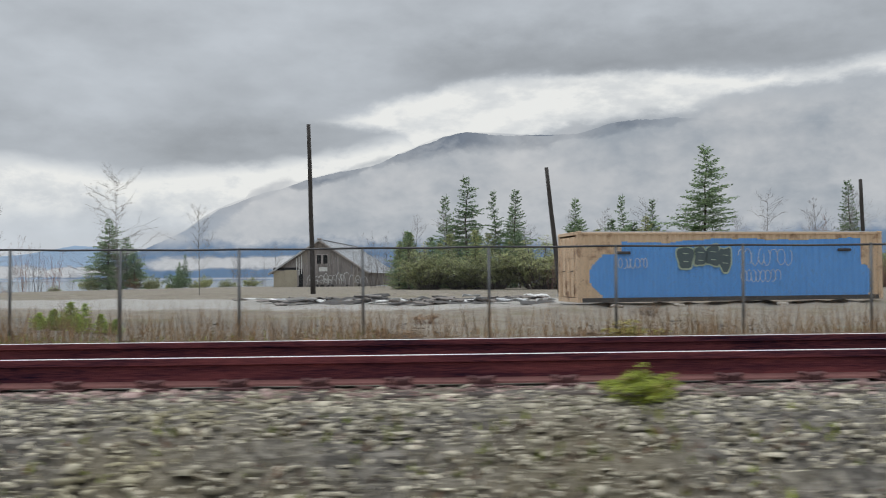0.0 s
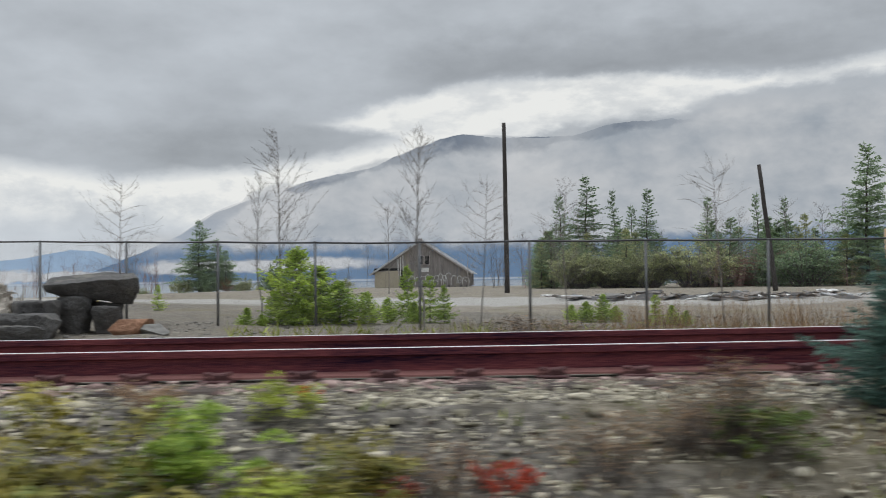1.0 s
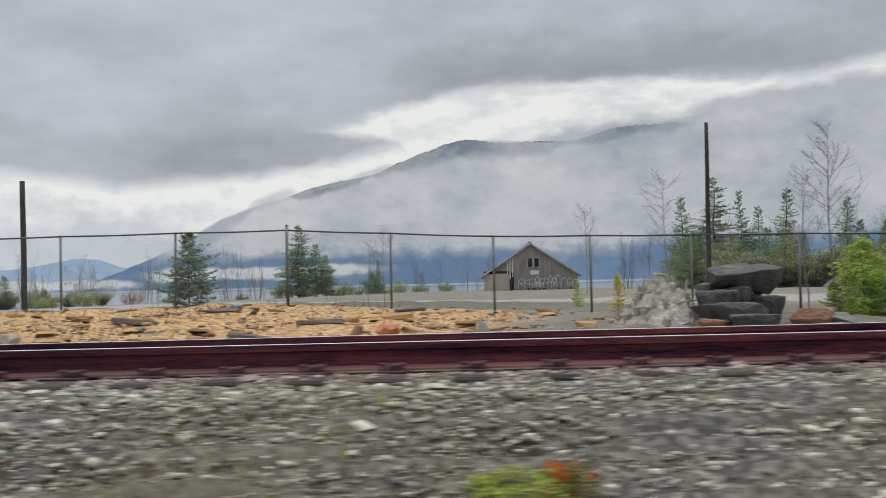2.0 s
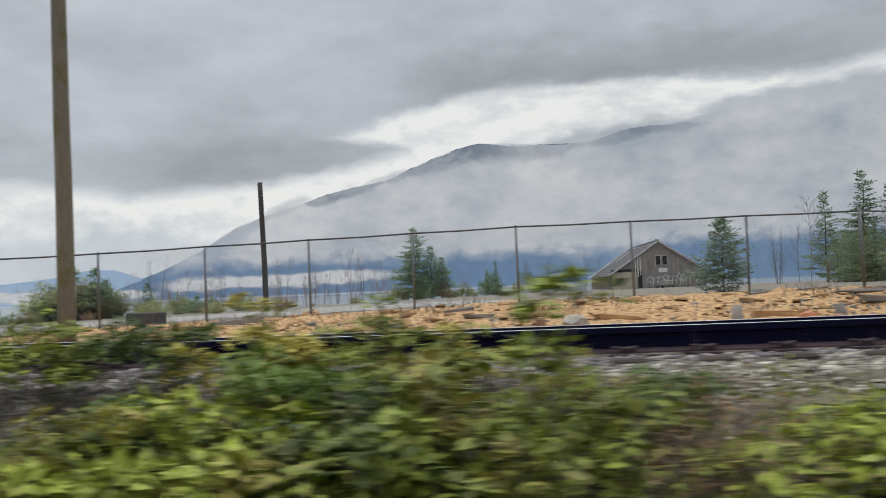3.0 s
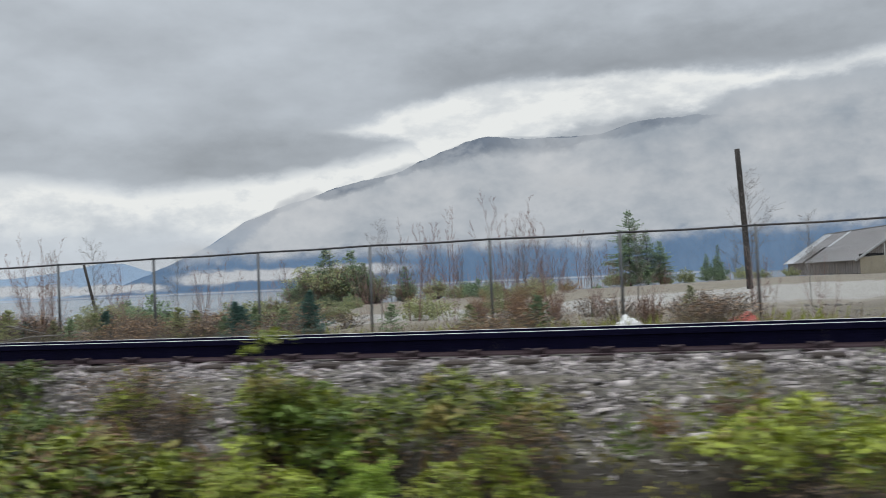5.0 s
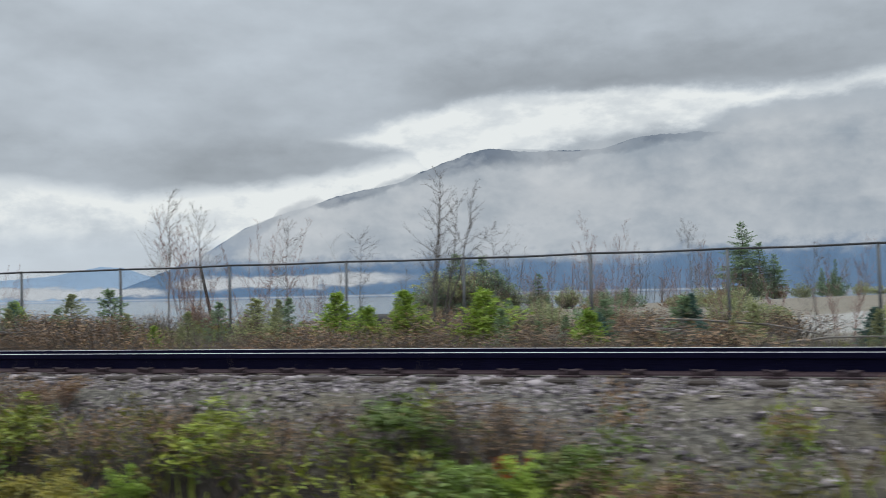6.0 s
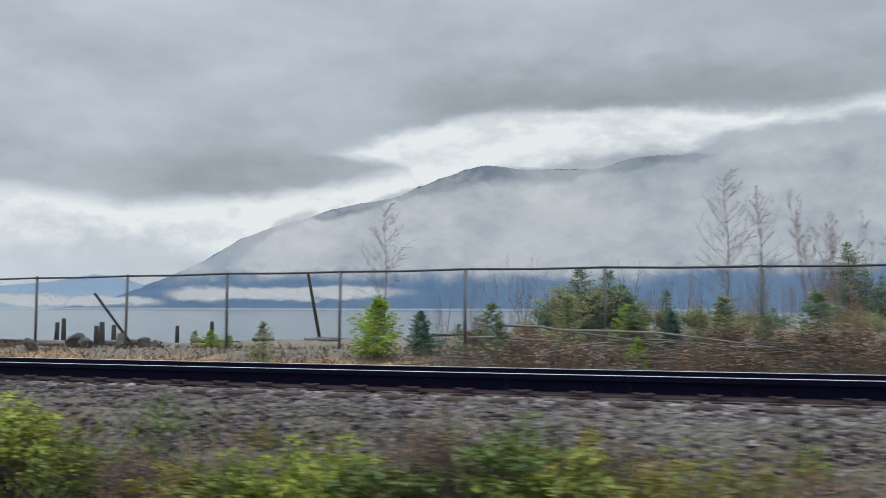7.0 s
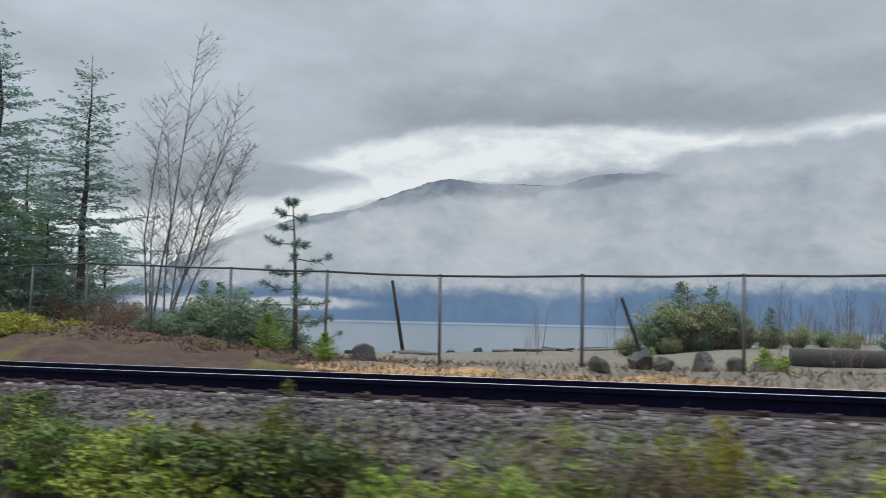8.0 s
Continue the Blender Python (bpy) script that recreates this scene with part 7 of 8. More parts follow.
CLUMPS += [(-88.68, -2.3, 0.74, 0, 1), (-88.67, -2.5, 0.72, 5, 0.9), (-88.09, -2.4, 0.6, 6, 0.9), (-87.59, -2.4, 0.64, 6, 0.9), (-87.11, -2.3, 0.8, 5, 0.7), (-86.71, -2.3, 0.92, 5, 0.8), (-87.48, -2.2, 0.54, 8, 0.9), (-86.32, -2.3, 0.83, 8, 0.9), (-85.96, -2.3, 0.96, 3, 0.9), (-85.68, -2.3, 0.92, 3, 0.8), (-85.25, -2.4, 0.86, 0, 0.8), (-84.92, -2.5, 0.88, 6, 0.8), (-84.66, -2, 0.94, 7, 1), (-84.28, -1.9, 0.92, 7, 1), (-83.9, -2, 0.92, 7, 1), (-84.52, -2.3, 0.99, 0, 1), (-84.11, -2.3, 1.14, 5, 1), (-83.76, -2.3, 1.1, 0, 1), (-83.51, -2.3, 1.09, 0, 1), (-84.84, -2.2, 0.83, 8, 0.9)]
CLUMPS += [(-95.6, -2.2, 0.95, 0, 0.8), (-95.89, -2.2, 1.04, 0, 1), (-95, -2.3, 0.78, 0, 0.8), (-94.49, -2.3, 0.7, 7, 1), (-94.07, -2.4, 0.73, 6, 0.9), (-93.56, -2.5, 0.84, 0, 0.9), (-93.28, -2.3, 0.82, 0, 0.8), (-92.82, -2.4, 0.92, 0, 0.8), (-92.52, -2.4, 0.89, 8, 0.9), (-92.53, -2, 0.86, 7, 0.9), (-92.11, -2.1, 0.91, 7, 0.9), (-91.8, -2.1, 0.95, 8, 0.9), (-91.46, -2.1, 0.97, 6, 0.6), (-91.19, -2.2, 0.97, 7, 0.9), (-91.42, -2.5, 1.02, 0, 1), (-90.86, -2.4, 0.95, 6, 0.8), (-90.56, -2.4, 0.93, 6, 0.7), (-90.12, -2.4, 1.1, 3, 0.8)]
CLUMPS += [(-102.08, -2.3, 0.76, 0, 1), (-101.45, -2.3, 0.94, 5, 1), (-100.88, -2.4, 0.79, 0, 0.9), (-102.35, -1.9, 0.78, 7, 1), (-101.96, -2.6, 0.73, 5, 1), (-100.36, -2.3, 0.87, 5, 0.55), (-99.84, -2.1, 0.8, 7, 0.9), (-99.52, -1.9, 0.84, 7, 0.9), (-99.17, -2, 1.04, 6, 0.6), (-99.48, -2.4, 0.86, 0, 0.9), (-98.95, -2.5, 0.89, 0, 1), (-98.56, -2.4, 0.96, 5, 0.8), (-98.18, -2.5, 0.97, 0, 0.8), (-97.86, -2.5, 0.95, 6, 0.7), (-97.45, -2.3, 0.84, 7, 0.8), (-97.32, -2.4, 1.01, 6, 0.6), (-97.02, -2.5, 0.96, 6, 0.6), (-96.66, -2.4, 1.13, 3, 0.7), (-99.95, -2.5, 0.61, 8, 1), (-100.32, -2.6, 0.55, 8, 1)]
CLUMPS += [(-108.78, -2.2, 0.86, 0, 1), (-108.14, -2.2, 0.95, 8, 1), (-107.51, -2.2, 0.89, 0, 1), (-106.92, -2.2, 0.97, 8, 1), (-108.23, -2.5, 0.67, 5, 0.9), (-107.33, -2.6, 0.76, 0, 1), (-106.68, -2.6, 0.77, 0, 1), (-106.4, -1.9, 0.91, 1, 0.45), (-106.38, -2.2, 0.95, 8, 1), (-105.83, -2.2, 0.97, 8, 0.9), (-105.3, -2.4, 0.86, 5, 0.8), (-104.84, -2.4, 0.8, 0, 0.9), (-104.41, -2.4, 0.94, 5, 0.8), (-104.05, -2.5, 0.93, 0, 0.9), (-103.96, -2.1, 0.86, 7, 0.9), (-103.58, -2.1, 0.87, 7, 0.9), (-103.41, -1.9, 1.08, 6, 0.4), (-102.96, -2.4, 0.88, 0, 0.7), (-102.6, -2.4, 0.97, 0, 0.7)]
KNOWN = [(-46.9, -42.7), (-53.9, -49.5), (-60.8, -56), (-82.6, -77), (-89.2, -83.4), (-95.9, -89.9), (-102.6, -96.3), (-109.1, -102.5)]
for x, v, s, k, w in CLUMPS:
    bank_bush(x, v, s, k, w)


def known(x, edge=0.25):
    """True on the stretches whose bushes stand in CLUMPS."""
    return any(a - edge < x < b + edge for a, b in KNOWN)


px, py = off_track(-9.68, -1.0)
plant("conifer_seedling", SEEDLING[2], px, py, 0.60, 30, "blue-green spruce seedling on the ballast bank", "seedling", wide=1.1)
plant("conifer_seedling", SEEDLING[3], -25.2, 22.0, 0.68, 30, "yellow conifer seedling beyond the fence", "seedling")
for x in np.arange(-30.5, -121, -0.52):
    x = float(x)
    tall, scrub = x > -48, -83 < x < -67
    sparse = 0.55 if -58 < x < -50.5 else 1.0
    if math.sin(x * 0.8) + math.sin(x * 2.1 + 1) < -1.0:
        sparse *= 0.35
    for row, (v0, v1, size) in enumerate(((-2.9, -2.3, 1.3), (-2.3, -1.75, 0.98), (-1.8, -1.2, 0.66))):
        odds = ((0.9, 0.75, 0.30) if tall else (1.0, 0.9, 0.45) if scrub else (0.95, 0.75, 0.12))[row] * sparse
        if rnd.random() < odds and not known(x):
            k = rnd.choices(range(9), (4, 3, 1.4, 2.0, 4, 2.0, 1.2, 2.2, 5) if x > -66 else (1.5, 1.0, 0.8, 1.5, 1.5, 0.8, 0.8, 7, 5) if scrub else (3, 2.5, 0.6, 1.5, 3, 0.8, 0.6, 2, 9))[0]
            bank_bush(x + rnd.uniform(-0.2, 0.2), rnd.uniform(v0, v1), size * rnd.uniform(0.65, 1.15) * (1.08 if tall else 0.9 if scrub else 0.95), k, rnd.uniform(0.8, 1.15))


for i in range(46):
    if not known(-66.5 - i * 0.42):
        bank_bush(-66.5 - i * 0.42 + rnd.uniform(-0.2, 0.2), rnd.uniform(-2.0, -1.15), rnd.uniform(0.5, 0.85), rnd.choices((8, 7, 3, 0), (5, 4, 1.5, 1))[0], rnd.uniform(0.9, 1.3))


def undergrowth(name, seed, count, material, label, leaf, x0=-124.0, x1=-28.5):
    """Small leafy clumps crowded on the bank."""
    r = np.random.default_rng(seed)
    x = r.uniform(x0, x1, count)
    v = np.where(r.random(count) < 0.75, r.uniform(-2.75, -1.85, count), r.uniform(-2.0, -1.3, count))
    keep = ~((x > -58) & (x < -50.5) & (r.random(count) < 0.5))
    x, v = x[keep], v[keep]
    s = slope(x)
    k = np.sqrt(1 + s * s)
    px, py = x - v * s / k, rail_y(x) + v / k
    n = 130
    size = r.uniform(0.15, 0.44, len(x)) * np.where(v > -1.85, 0.55, 1.0)
    d = unit(r.normal(0, 1, (len(x), n, 3)))
    d[..., 2] = np.abs(d[..., 2])
    rad = r.random((len(x), n, 1)) ** 0.45
    base = np.stack([px, py, ground_z(px, py) + size * 0.3], -1)
    c = base[:, None] + d * rad * size[:, None, None] * np.array([1.0, 1.0, 1.35])
    u = unit(d + r.normal(0, 0.7, d.shape)) * leaf * r.uniform(0.7, 1.5, (len(x), n, 1))
    w = unit(np.cross(u, r.normal(0, 1, u.shape))) * leaf * 0.5
    ob = new(name, quads_mesh(name, c.reshape(-1, 3), u.reshape(-1, 3), w.reshape(-1, 3), M[material], 0.1))
    tagged(ob, label, "weeds", kind="stuff")


undergrowth("green_weeds", 201, 150, "broom", "low green leafy clumps crowded on the bank", 0.02)
undergrowth("yellow_weeds", 202, 90, "broom_yellow", "yellowing leafy clumps on the bank", 0.02)
undergrowth("rusty_weeds", 203, 120, "rust_leaf", "rust-brown withered clumps on the bank", 0.019)
# dark clumps fill the voids, with the shade in their leaf colour
undergrowth("dark_green_weeds", 204, 200, "broom_dark", "dark green leafy clumps on the bank", 0.02)
# rough growth between the track and the fence, and past it
for i in range(104):
    x = rnd.uniform(-94, -61) if i < 90 else rnd.uniform(-14, 16)
    f = rnd.uniform(0.12, 1.0) if i % 4 else rnd.uniform(1.1, 2.0)
    if -70 < x < -61 and i % 4 and i % 3:
        continue
    y = float(rail_y(x)) + 3.0 + (float(fence_y(x)) - float(rail_y(x)) - 3.0) * f
    k = rnd.choices((7, 3, 8), (9, 1.0, 0.6))[0] if i < 90 else rnd.choices((7, 3, 6), (5, 3, 1))[0]
    plant(BUSH_NAME[k], BUSH[k], x, y, rnd.uniform(0.85, 1.5) * (0.6 if i >= 90 else 0.9), rnd.uniform(0, 360), {7: "grey-brown twiggy bush by the fence", 3: "rust-brown dying bush by the fence", 8: "dark green bush by the fence", 6: "yellow-green weed bush by the fence"}[k], "bush", "bushes by the fence", rnd.uniform(1.4, 2.0), 0.03)


def blades(name, places, heights, material, seed, width=0.006, lean=0.3):
    """Standing dry stalks and grass as one mesh of thin pointed leaves."""
    r = np.random.default_rng(seed)
    n = len(places)
    d = unit(np.stack([r.normal(0, lean, n), r.normal(0, lean, n), np.ones(n)], -1))
    up = d * heights[:, None] / 2
    side = unit(np.cross(d, r.normal(0, 1, (n, 3)))) * (width * r.uniform(0.6, 1.5, n))[:, None]
    return quads_mesh(name, places + up * 0.95, up, side, material, 0.4)


def scatter(n, seed, x0, x1, f0, f1, clump=0.5):
    """Places between the track and the fence; f: share of the way from 2.8 m beyond the near rail to the fence."""
    r = np.random.default_rng(seed)
    k = max(1, int(n / 40))
    cx, cf = r.uniform(x0, x1, k), r.uniform(f0, f1, k)
    pick = r.integers(0, k, n)
    x = np.where(r.random(n) < clump, cx[pick] + r.normal(0, 0.35, n), r.uniform(x0, x1, n))
    f = np.clip(np.where(r.random(n) < clump, cf[pick] + r.normal(0, 0.04, n), r.uniform(f0, f1, n)), 0, 1.3)
    a = rail_y(x) + 3.0
    y = a + (fence_y(x) - a) * f
    return np.stack([x, y, ground_z(x, y)], -1), r


def weeds(name, n, seed, x0, x1, f0, f1, lo, hi, material, label, width=0.006, lean=0.3, clump=0.6):
    p, r = scatter(n, seed, x0, x1, f0, f1, clump)
    ob = new(name, blades(name, p, r.uniform(lo, hi, n), M[material], seed, width, lean))
    tagged(ob, label, "weeds", kind="stuff")


weeds("dry_weeds", 4200, 1, -16, 26, 0.45, 1.05, 0.12, 0.5, "dry_grass", "dry straw-coloured weeds standing along the fence", 0.006)
weeds("dry_weeds", 7000, 2, -12, 18, 0.5, 1.1, 0.2, 1.05, "rust_leaf", "reddish-brown dead stalks along the fence", 0.005, 0.2, 0.75)
weeds("green_weeds", 900, 3, -19, -4, 0.5, 1.0, 0.1, 0.4, "broom", "low green weeds along the fence", 0.014, 0.6, 0.8)
weeds("dry_weeds", 11000, 4, -96, -62, 0.05, 1.05, 0.12, 0.55, "dry_grass", "dry tangled brown weeds between the track and the fence", 0.006, 0.5, 0.6)
weeds("brown_stalks", 20000, 5, -95, -72, 0.08, 1.0, 0.2, 0.65, "twig", "grey-brown tangled stalks between the track and the fence", 0.005, 0.6, 0.6)
weeds("brown_stalks", 16000, 9, -108, -66, 0.0, 0.35, 0.25, 0.62, "twig", "grey-brown tangled stalks along the ballast", 0.005, 0.6, 0.6)
weeds("green_weeds", 3400, 6, -92, -62, 0.1, 1.05, 0.12, 0.5, "broom", "low green weeds between the track and the fence", 0.016, 0.7, 0.8)
weeds("brown_stalks", 7000, 12, -114, -94, 0.05, 1.15, 0.05, 0.2, "litter_leaf", "low brown withered stubble between the track and the fence", 0.010, 0.8, 0.4)
weeds("brown_stalks", 2500, 8, -62, -30, 0.2, 1.05, 0.1, 0.45, "twig", "sparse dead stalks on the wood waste", 0.005, 0.4, 0.8)


def bank_litter():
    """Dead stalks, leaves and low green among the bushes on the near bank."""
    r = np.random.default_rng(77)
    for name, n, x0, x1, v0, v1, lo, hi, mat, width, lab in (("brown_stalks", 14000, -124, -27, -2.5, -1.2, 0.12, 0.5, "twig", 0.004, "grey-brown dead stalks among the bushes on the bank"),
                                                           ("rusty_litter", 6000, -124, -27, -3.0, -1.6, 0.05, 0.28, "rust_leaf", 0.012, "rust-coloured dead leaves and bracken on the bank"),
                                                           ("green_weeds", 8000, -124, -27, -3.0, -1.5, 0.06, 0.28, "broom", 0.012, "low green weeds on the bank"),
                                                           ("green_weeds", 5200, -29, 22, -2.8, -0.9, 0.03, 0.10, "broom", 0.010, "sparse low green weeds in the ballast"),
                                                           ("dry_weeds", 9000, -29, 20, -2.9, -1.1, 0.03, 0.11, "dry_grass", 0.006, "low withered grass in the ballast"),
                                                           ("rusty_litter", 6500, -29, 20, -2.9, -1.0, 0.02, 0.09, "litter_leaf", 0.010, "brown dead leaves caught in the ballast"),
                                                           ("dry_weeds", 3500, -124, -60, -4.2, -3.3, 0.2, 0.5, "dry_grass", 0.005, "straw-coloured dry grass at the road's edge")):
        x = r.uniform(x0, x1, n)
        v = r.uniform(v0, v1, n)
        s = slope(x)
        k = np.sqrt(1 + s * s)
        px, py = x - v * s / k, rail_y(x) + v / k
        keep = (np.sin(x * 1.7) + np.sin(x * 0.61 + 1) + r.normal(0, 0.8, n)) > -0.2
        p = np.stack([px, py, ground_z(px, py)], -1)[keep]
        ob = new(name, blades(name, p, r.uniform(lo, hi, n)[keep], M[mat], 5, width, 0.5))
        tagged(ob, lab, "weeds", kind="stuff")


bank_litter()

# larger bright bushes on the bank, and low growth on both sides of the pale lane
for x, v, s, k in ((-55.5, -2.1, 1.2, 5), (-55.3, -1.7, 0.95, 6), (-54.9, -2.2, 1.0, 0)):
    bank_bush(x, v, s, k)
rnd = random.Random(77)
for i in range(28):
    far = i >= 14
    x = rnd.uniform(-91, -76) if far else rnd.uniform(-86, -70)
    y = rnd.uniform(50, 78) if far else float(np.interp(x, [-90, -70], [12.5, 17.5])) + rnd.uniform(0, 6)
    k = rnd.choices((0, 1, 2, 3), (4, 2, 3.5, 2))[0]
    plant("low_bush", MASS[k], x, y, rnd.uniform(0.3, 0.55) if far else rnd.uniform(0.18, 0.34), rnd.uniform(0, 360), ("grey-green low bush beside the pale lane", "fresh green low bush beside the pale lane", "rust-brown low bush beside the pale lane", "dense green low bush beside the pale lane")[k], "bush", "low bushes beside the lane", rnd.uniform(1.1, 1.6))


# ---- boulders, debris and small things ----
def boulder(name, at, size, material, label, seed, turn=0.0, tilt=(0, 0), category="boulder", flat=0.5):
    """A broken block: a cut and roughened solid with flat faces and worn edges."""
    bm = bmesh.new()
    bmesh.ops.create_icosphere(bm, subdivisions=4, radius=1.0)
    r = random.Random(seed)
    planes = [(Vector((r.gauss(0, 1), r.gauss(0, 1), r.gauss(0, 0.7))).normalized(), r.uniform(0.48, 0.74)) for _ in range(10)] + [(Vector((r.gauss(0, 0.1), r.gauss(0, 0.1), 1)).normalized(), flat + 0.1), (Vector((0, 0, -1)), flat + 0.15)]
    for q in bm.verts:
        p = q.co.copy()
        for n, d in planes:
            over = p.dot(n) - d
            if over > 0:
                p -= n * over
        p += p.normalized() * (noise.fractal(p * 2.6 + Vector((seed, 0, 0)), 0.8, 2.0, 4) * 0.045)
        q.co = Vector((p.x * size[0], p.y * size[1], p.z * size[2]))
    for f in bm.faces:
        f.smooth = False
    ob = part(name, bm, material)
    ob.matrix_world = pose(*at, tilt[0], tilt[1], turn)
    return tagged(ob, label, category)


def hull_rock(at, corners, label, seed, turn=0.0, material="rock", rough=0.035, name="boulder", category="boulder", group=""):
    """A broken block from its corners, with chipped edges and rough faces."""
    bm = bmesh.new()
    for c in corners:
        bm.verts.new(c)
    bmesh.ops.convex_hull(bm, input=bm.verts[:])
    bmesh.ops.delete(bm, geom=[q for q in bm.verts if not q.link_faces], context="VERTS")
    bmesh.ops.dissolve_limit(bm, angle_limit=radians(8), verts=bm.verts[:], edges=bm.edges[:])
    bmesh.ops.bevel(bm, geom=bm.edges[:], offset=0.03, segments=2, profile=0.6, affect="EDGES")
    bmesh.ops.triangulate(bm, faces=bm.faces[:])
    for _ in range(3):
        long = [e for e in bm.edges if e.calc_length() > 0.10]
        if long:
            bmesh.ops.subdivide_edges(bm, edges=long, cuts=1)
            bmesh.ops.triangulate(bm, faces=[f for f in bm.faces if len(f.verts) > 3])
    bm.normal_update()
    for q in bm.verts:
        p = q.co + Vector((seed * 3.1, 0, 0))
        q.co += q.normal * (noise.fractal(p * 2.2, 0.8, 2.0, 3) * rough + noise.fractal(p * 9.0, 0.9, 2.0, 3) * rough * 0.4)
    ob = part(name, bm, M[material])
    ob.matrix_world = pose(*at, 0, 0, turn)
    return tagged(ob, label, category, group)


def block_corners(a, b, h, seed, lean=0.12):
    """Corners of an uneven block, a by b metres and h high, standing on z = 0."""
    r = random.Random(seed)
    return [(sx * a / 2 * r.uniform(0.75, 1.0) * (0.62 + 0.38 * z) + r.uniform(-lean, lean) * a * z, sy * b / 2 * r.uniform(0.75, 1.0) * (0.6 + 0.4 * z), z * h * r.uniform(0.85, 1.0) - 0.08 * (z == 0)) for z in (0, 1) for sx in (-1, 1) for sy in (-1, 1)] + \
           [(sx * a / 2, r.uniform(-0.2, 0.2) * b, h * r.uniform(0.5, 0.75)) for sx in (-1, 1)] + [(r.uniform(-0.2, 0.2) * a, sy * b / 2, h * r.uniform(0.5, 0.75)) for sy in (-1, 1)]


g0 = gz(-22.4, 17.6)
SLAB = [(-0.92, -0.08, 0.24), (-0.74, -0.40, 0.28), (0.30, -0.48, 0.30), (0.84, -0.40, 0.26), (0.92, 0.30, 0.26), (0.50, 0.48, 0.30), (-0.60, 0.38, 0.29),
        (0.46, -0.12, -0.24), (0.78, -0.18, -0.34), (0.84, 0.26, -0.34), (0.42, 0.40, -0.26), (-0.86, -0.08, 0.10), (-0.50, -0.30, 0.03), (-0.55, 0.32, -0.06), (0.86, -0.38, -0.04)]
slab = hull_rock((-22.35, 18.35, 1.36), SLAB, "large slab with a pale flat top balanced on other boulders", 4)
slab.matrix_world = pose(-22.35, 18.35, 1.29, 9, 4, 0) @ pose(0, 0, 0, 0, 0, 54)
hull_rock((-22.42, 16.75, g0), block_corners(1.25, 1.0, 0.44, 5, 0.3), "wide flat-topped dark boulder at the foot of the pile", 5, 20)
hull_rock((-21.86, 18.20, g0), block_corners(0.62, 0.58, 0.58, 6), "squarish mossy boulder propping the slab", 6, 30)
hull_rock((-22.80, 18.55, g0), block_corners(0.72, 0.60, 0.86, 7), "upright dark boulder under the slab", 7, 10)
hull_rock((-22.72, 17.25, g0), block_corners(0.85, 0.7, 0.72, 15, 0.3), "dark boulder leaning under the slab's overhang", 15, 40)
hull_rock((-22.45, 17.95, g0), block_corners(0.70, 0.6, 0.74, 16, 0.2), "squat grey boulder wedged under the slab", 16, 15)
hull_rock((-22.25, 18.75, g0), block_corners(0.60, 0.55, 0.60, 8), "dark boulder deep in the pile", 8, 60)
hull_rock((-22.15, 16.15, g0 - 0.05), block_corners(1.0, 0.5, 0.30, 9), "low pale-topped stone in front of the pile", 9, 25)
hull_rock((-22.85, 16.1, g0 - 0.05), block_corners(0.55, 0.4, 0.22, 10), "low brown stone in front of the pile", 10, 50, "rock_rust")
rr = random.Random(61)


def rubble_heap():
    """A steep heap of pale crumbled rubble: its core, and loose lumps over it."""
    cx, cy, rad, high = -23.85, 17.45, 1.0, 0.98
    g = gz(cx, cy)
    bm = bmesh.new()
    bmesh.ops.create_grid(bm, x_segments=44, y_segments=44, size=1.0)
    for q in bm.verts:
        d = math.hypot(q.co.x, q.co.y)
        n = noise.fractal(Vector((q.co.x * 3, q.co.y * 3, 8)), 0.8, 2.0, 5)
        fine_n = noise.fractal(Vector((q.co.x * 14, q.co.y * 14, 3)), 0.8, 2.0, 3)
        q.co = Vector((q.co.x * rad, q.co.y * rad, max(0.0, 1 - d) * high * (1.0 + 0.35 * n) + 0.05 * n + 0.05 * fine_n - 0.06))
    core = part("rubble_mound", bm, M["rock_pale"])
    core.matrix_world = pose(cx, cy, g, 0, 0, 0)
    tagged(core, "steep pale heap of crumbled rubble beside the dark boulders", "rubble")
    for i in range(60):
        a, d = rr.uniform(0, 6.28), rr.random() ** 0.7
        x, y = cx + rad * d * math.cos(a), cy + rad * d * math.sin(a)
        k = rr.uniform(0.03, 0.10)
        hull_rock((x, y, g + max(0.0, 1 - d) * high - 0.03), block_corners(k * 2, k * 1.6, k * 1.3, 70 + i), "pale crumbled lump on the rubble heap", 70 + i, rr.uniform(0, 360), "rock_pale", 0.01, "rubble", "rubble", "rubble heap")


rubble_heap()
boulder("boulder", (-21.05, 17.9, g0 + 0.12), (0.62, 0.36, 0.26), M["rock_rust"], "orange-stained boulder beside the pile", 11, 15)
boulder("boulder", (-20.6, 17.9, g0 + 0.08), (0.40, 0.3, 0.18), M["concrete"], "low grey stone beside the pile", 12, 15)
for i, (x, y, s) in enumerate(((-105.2, 7.25, 0.33), (-104.65, 7.9, 0.42), (-104.25, 7.75, 0.34), (-103.6, 8.15, 0.40), (-103.1, 8.3, 0.32), (-102.75, 8.25, 0.26))):
    boulder("boulder", (x, y, gz(x, y) + s * 0.30), (s * 0.64, s * 0.56, s * 0.58), M["rock"], "mossy grey boulder in a row along the yard's edge", 20 + i, i * 50, category="boulder", flat=0.9)["group"] = "boulders along the yard"
boulder("boulder", (-110.4, 10.6, gz(-110.4, 10.6) + 0.16), (0.36, 0.34, 0.36), M["rock"], "round dark boulder by the shore track", 33, 10, flat=0.95)
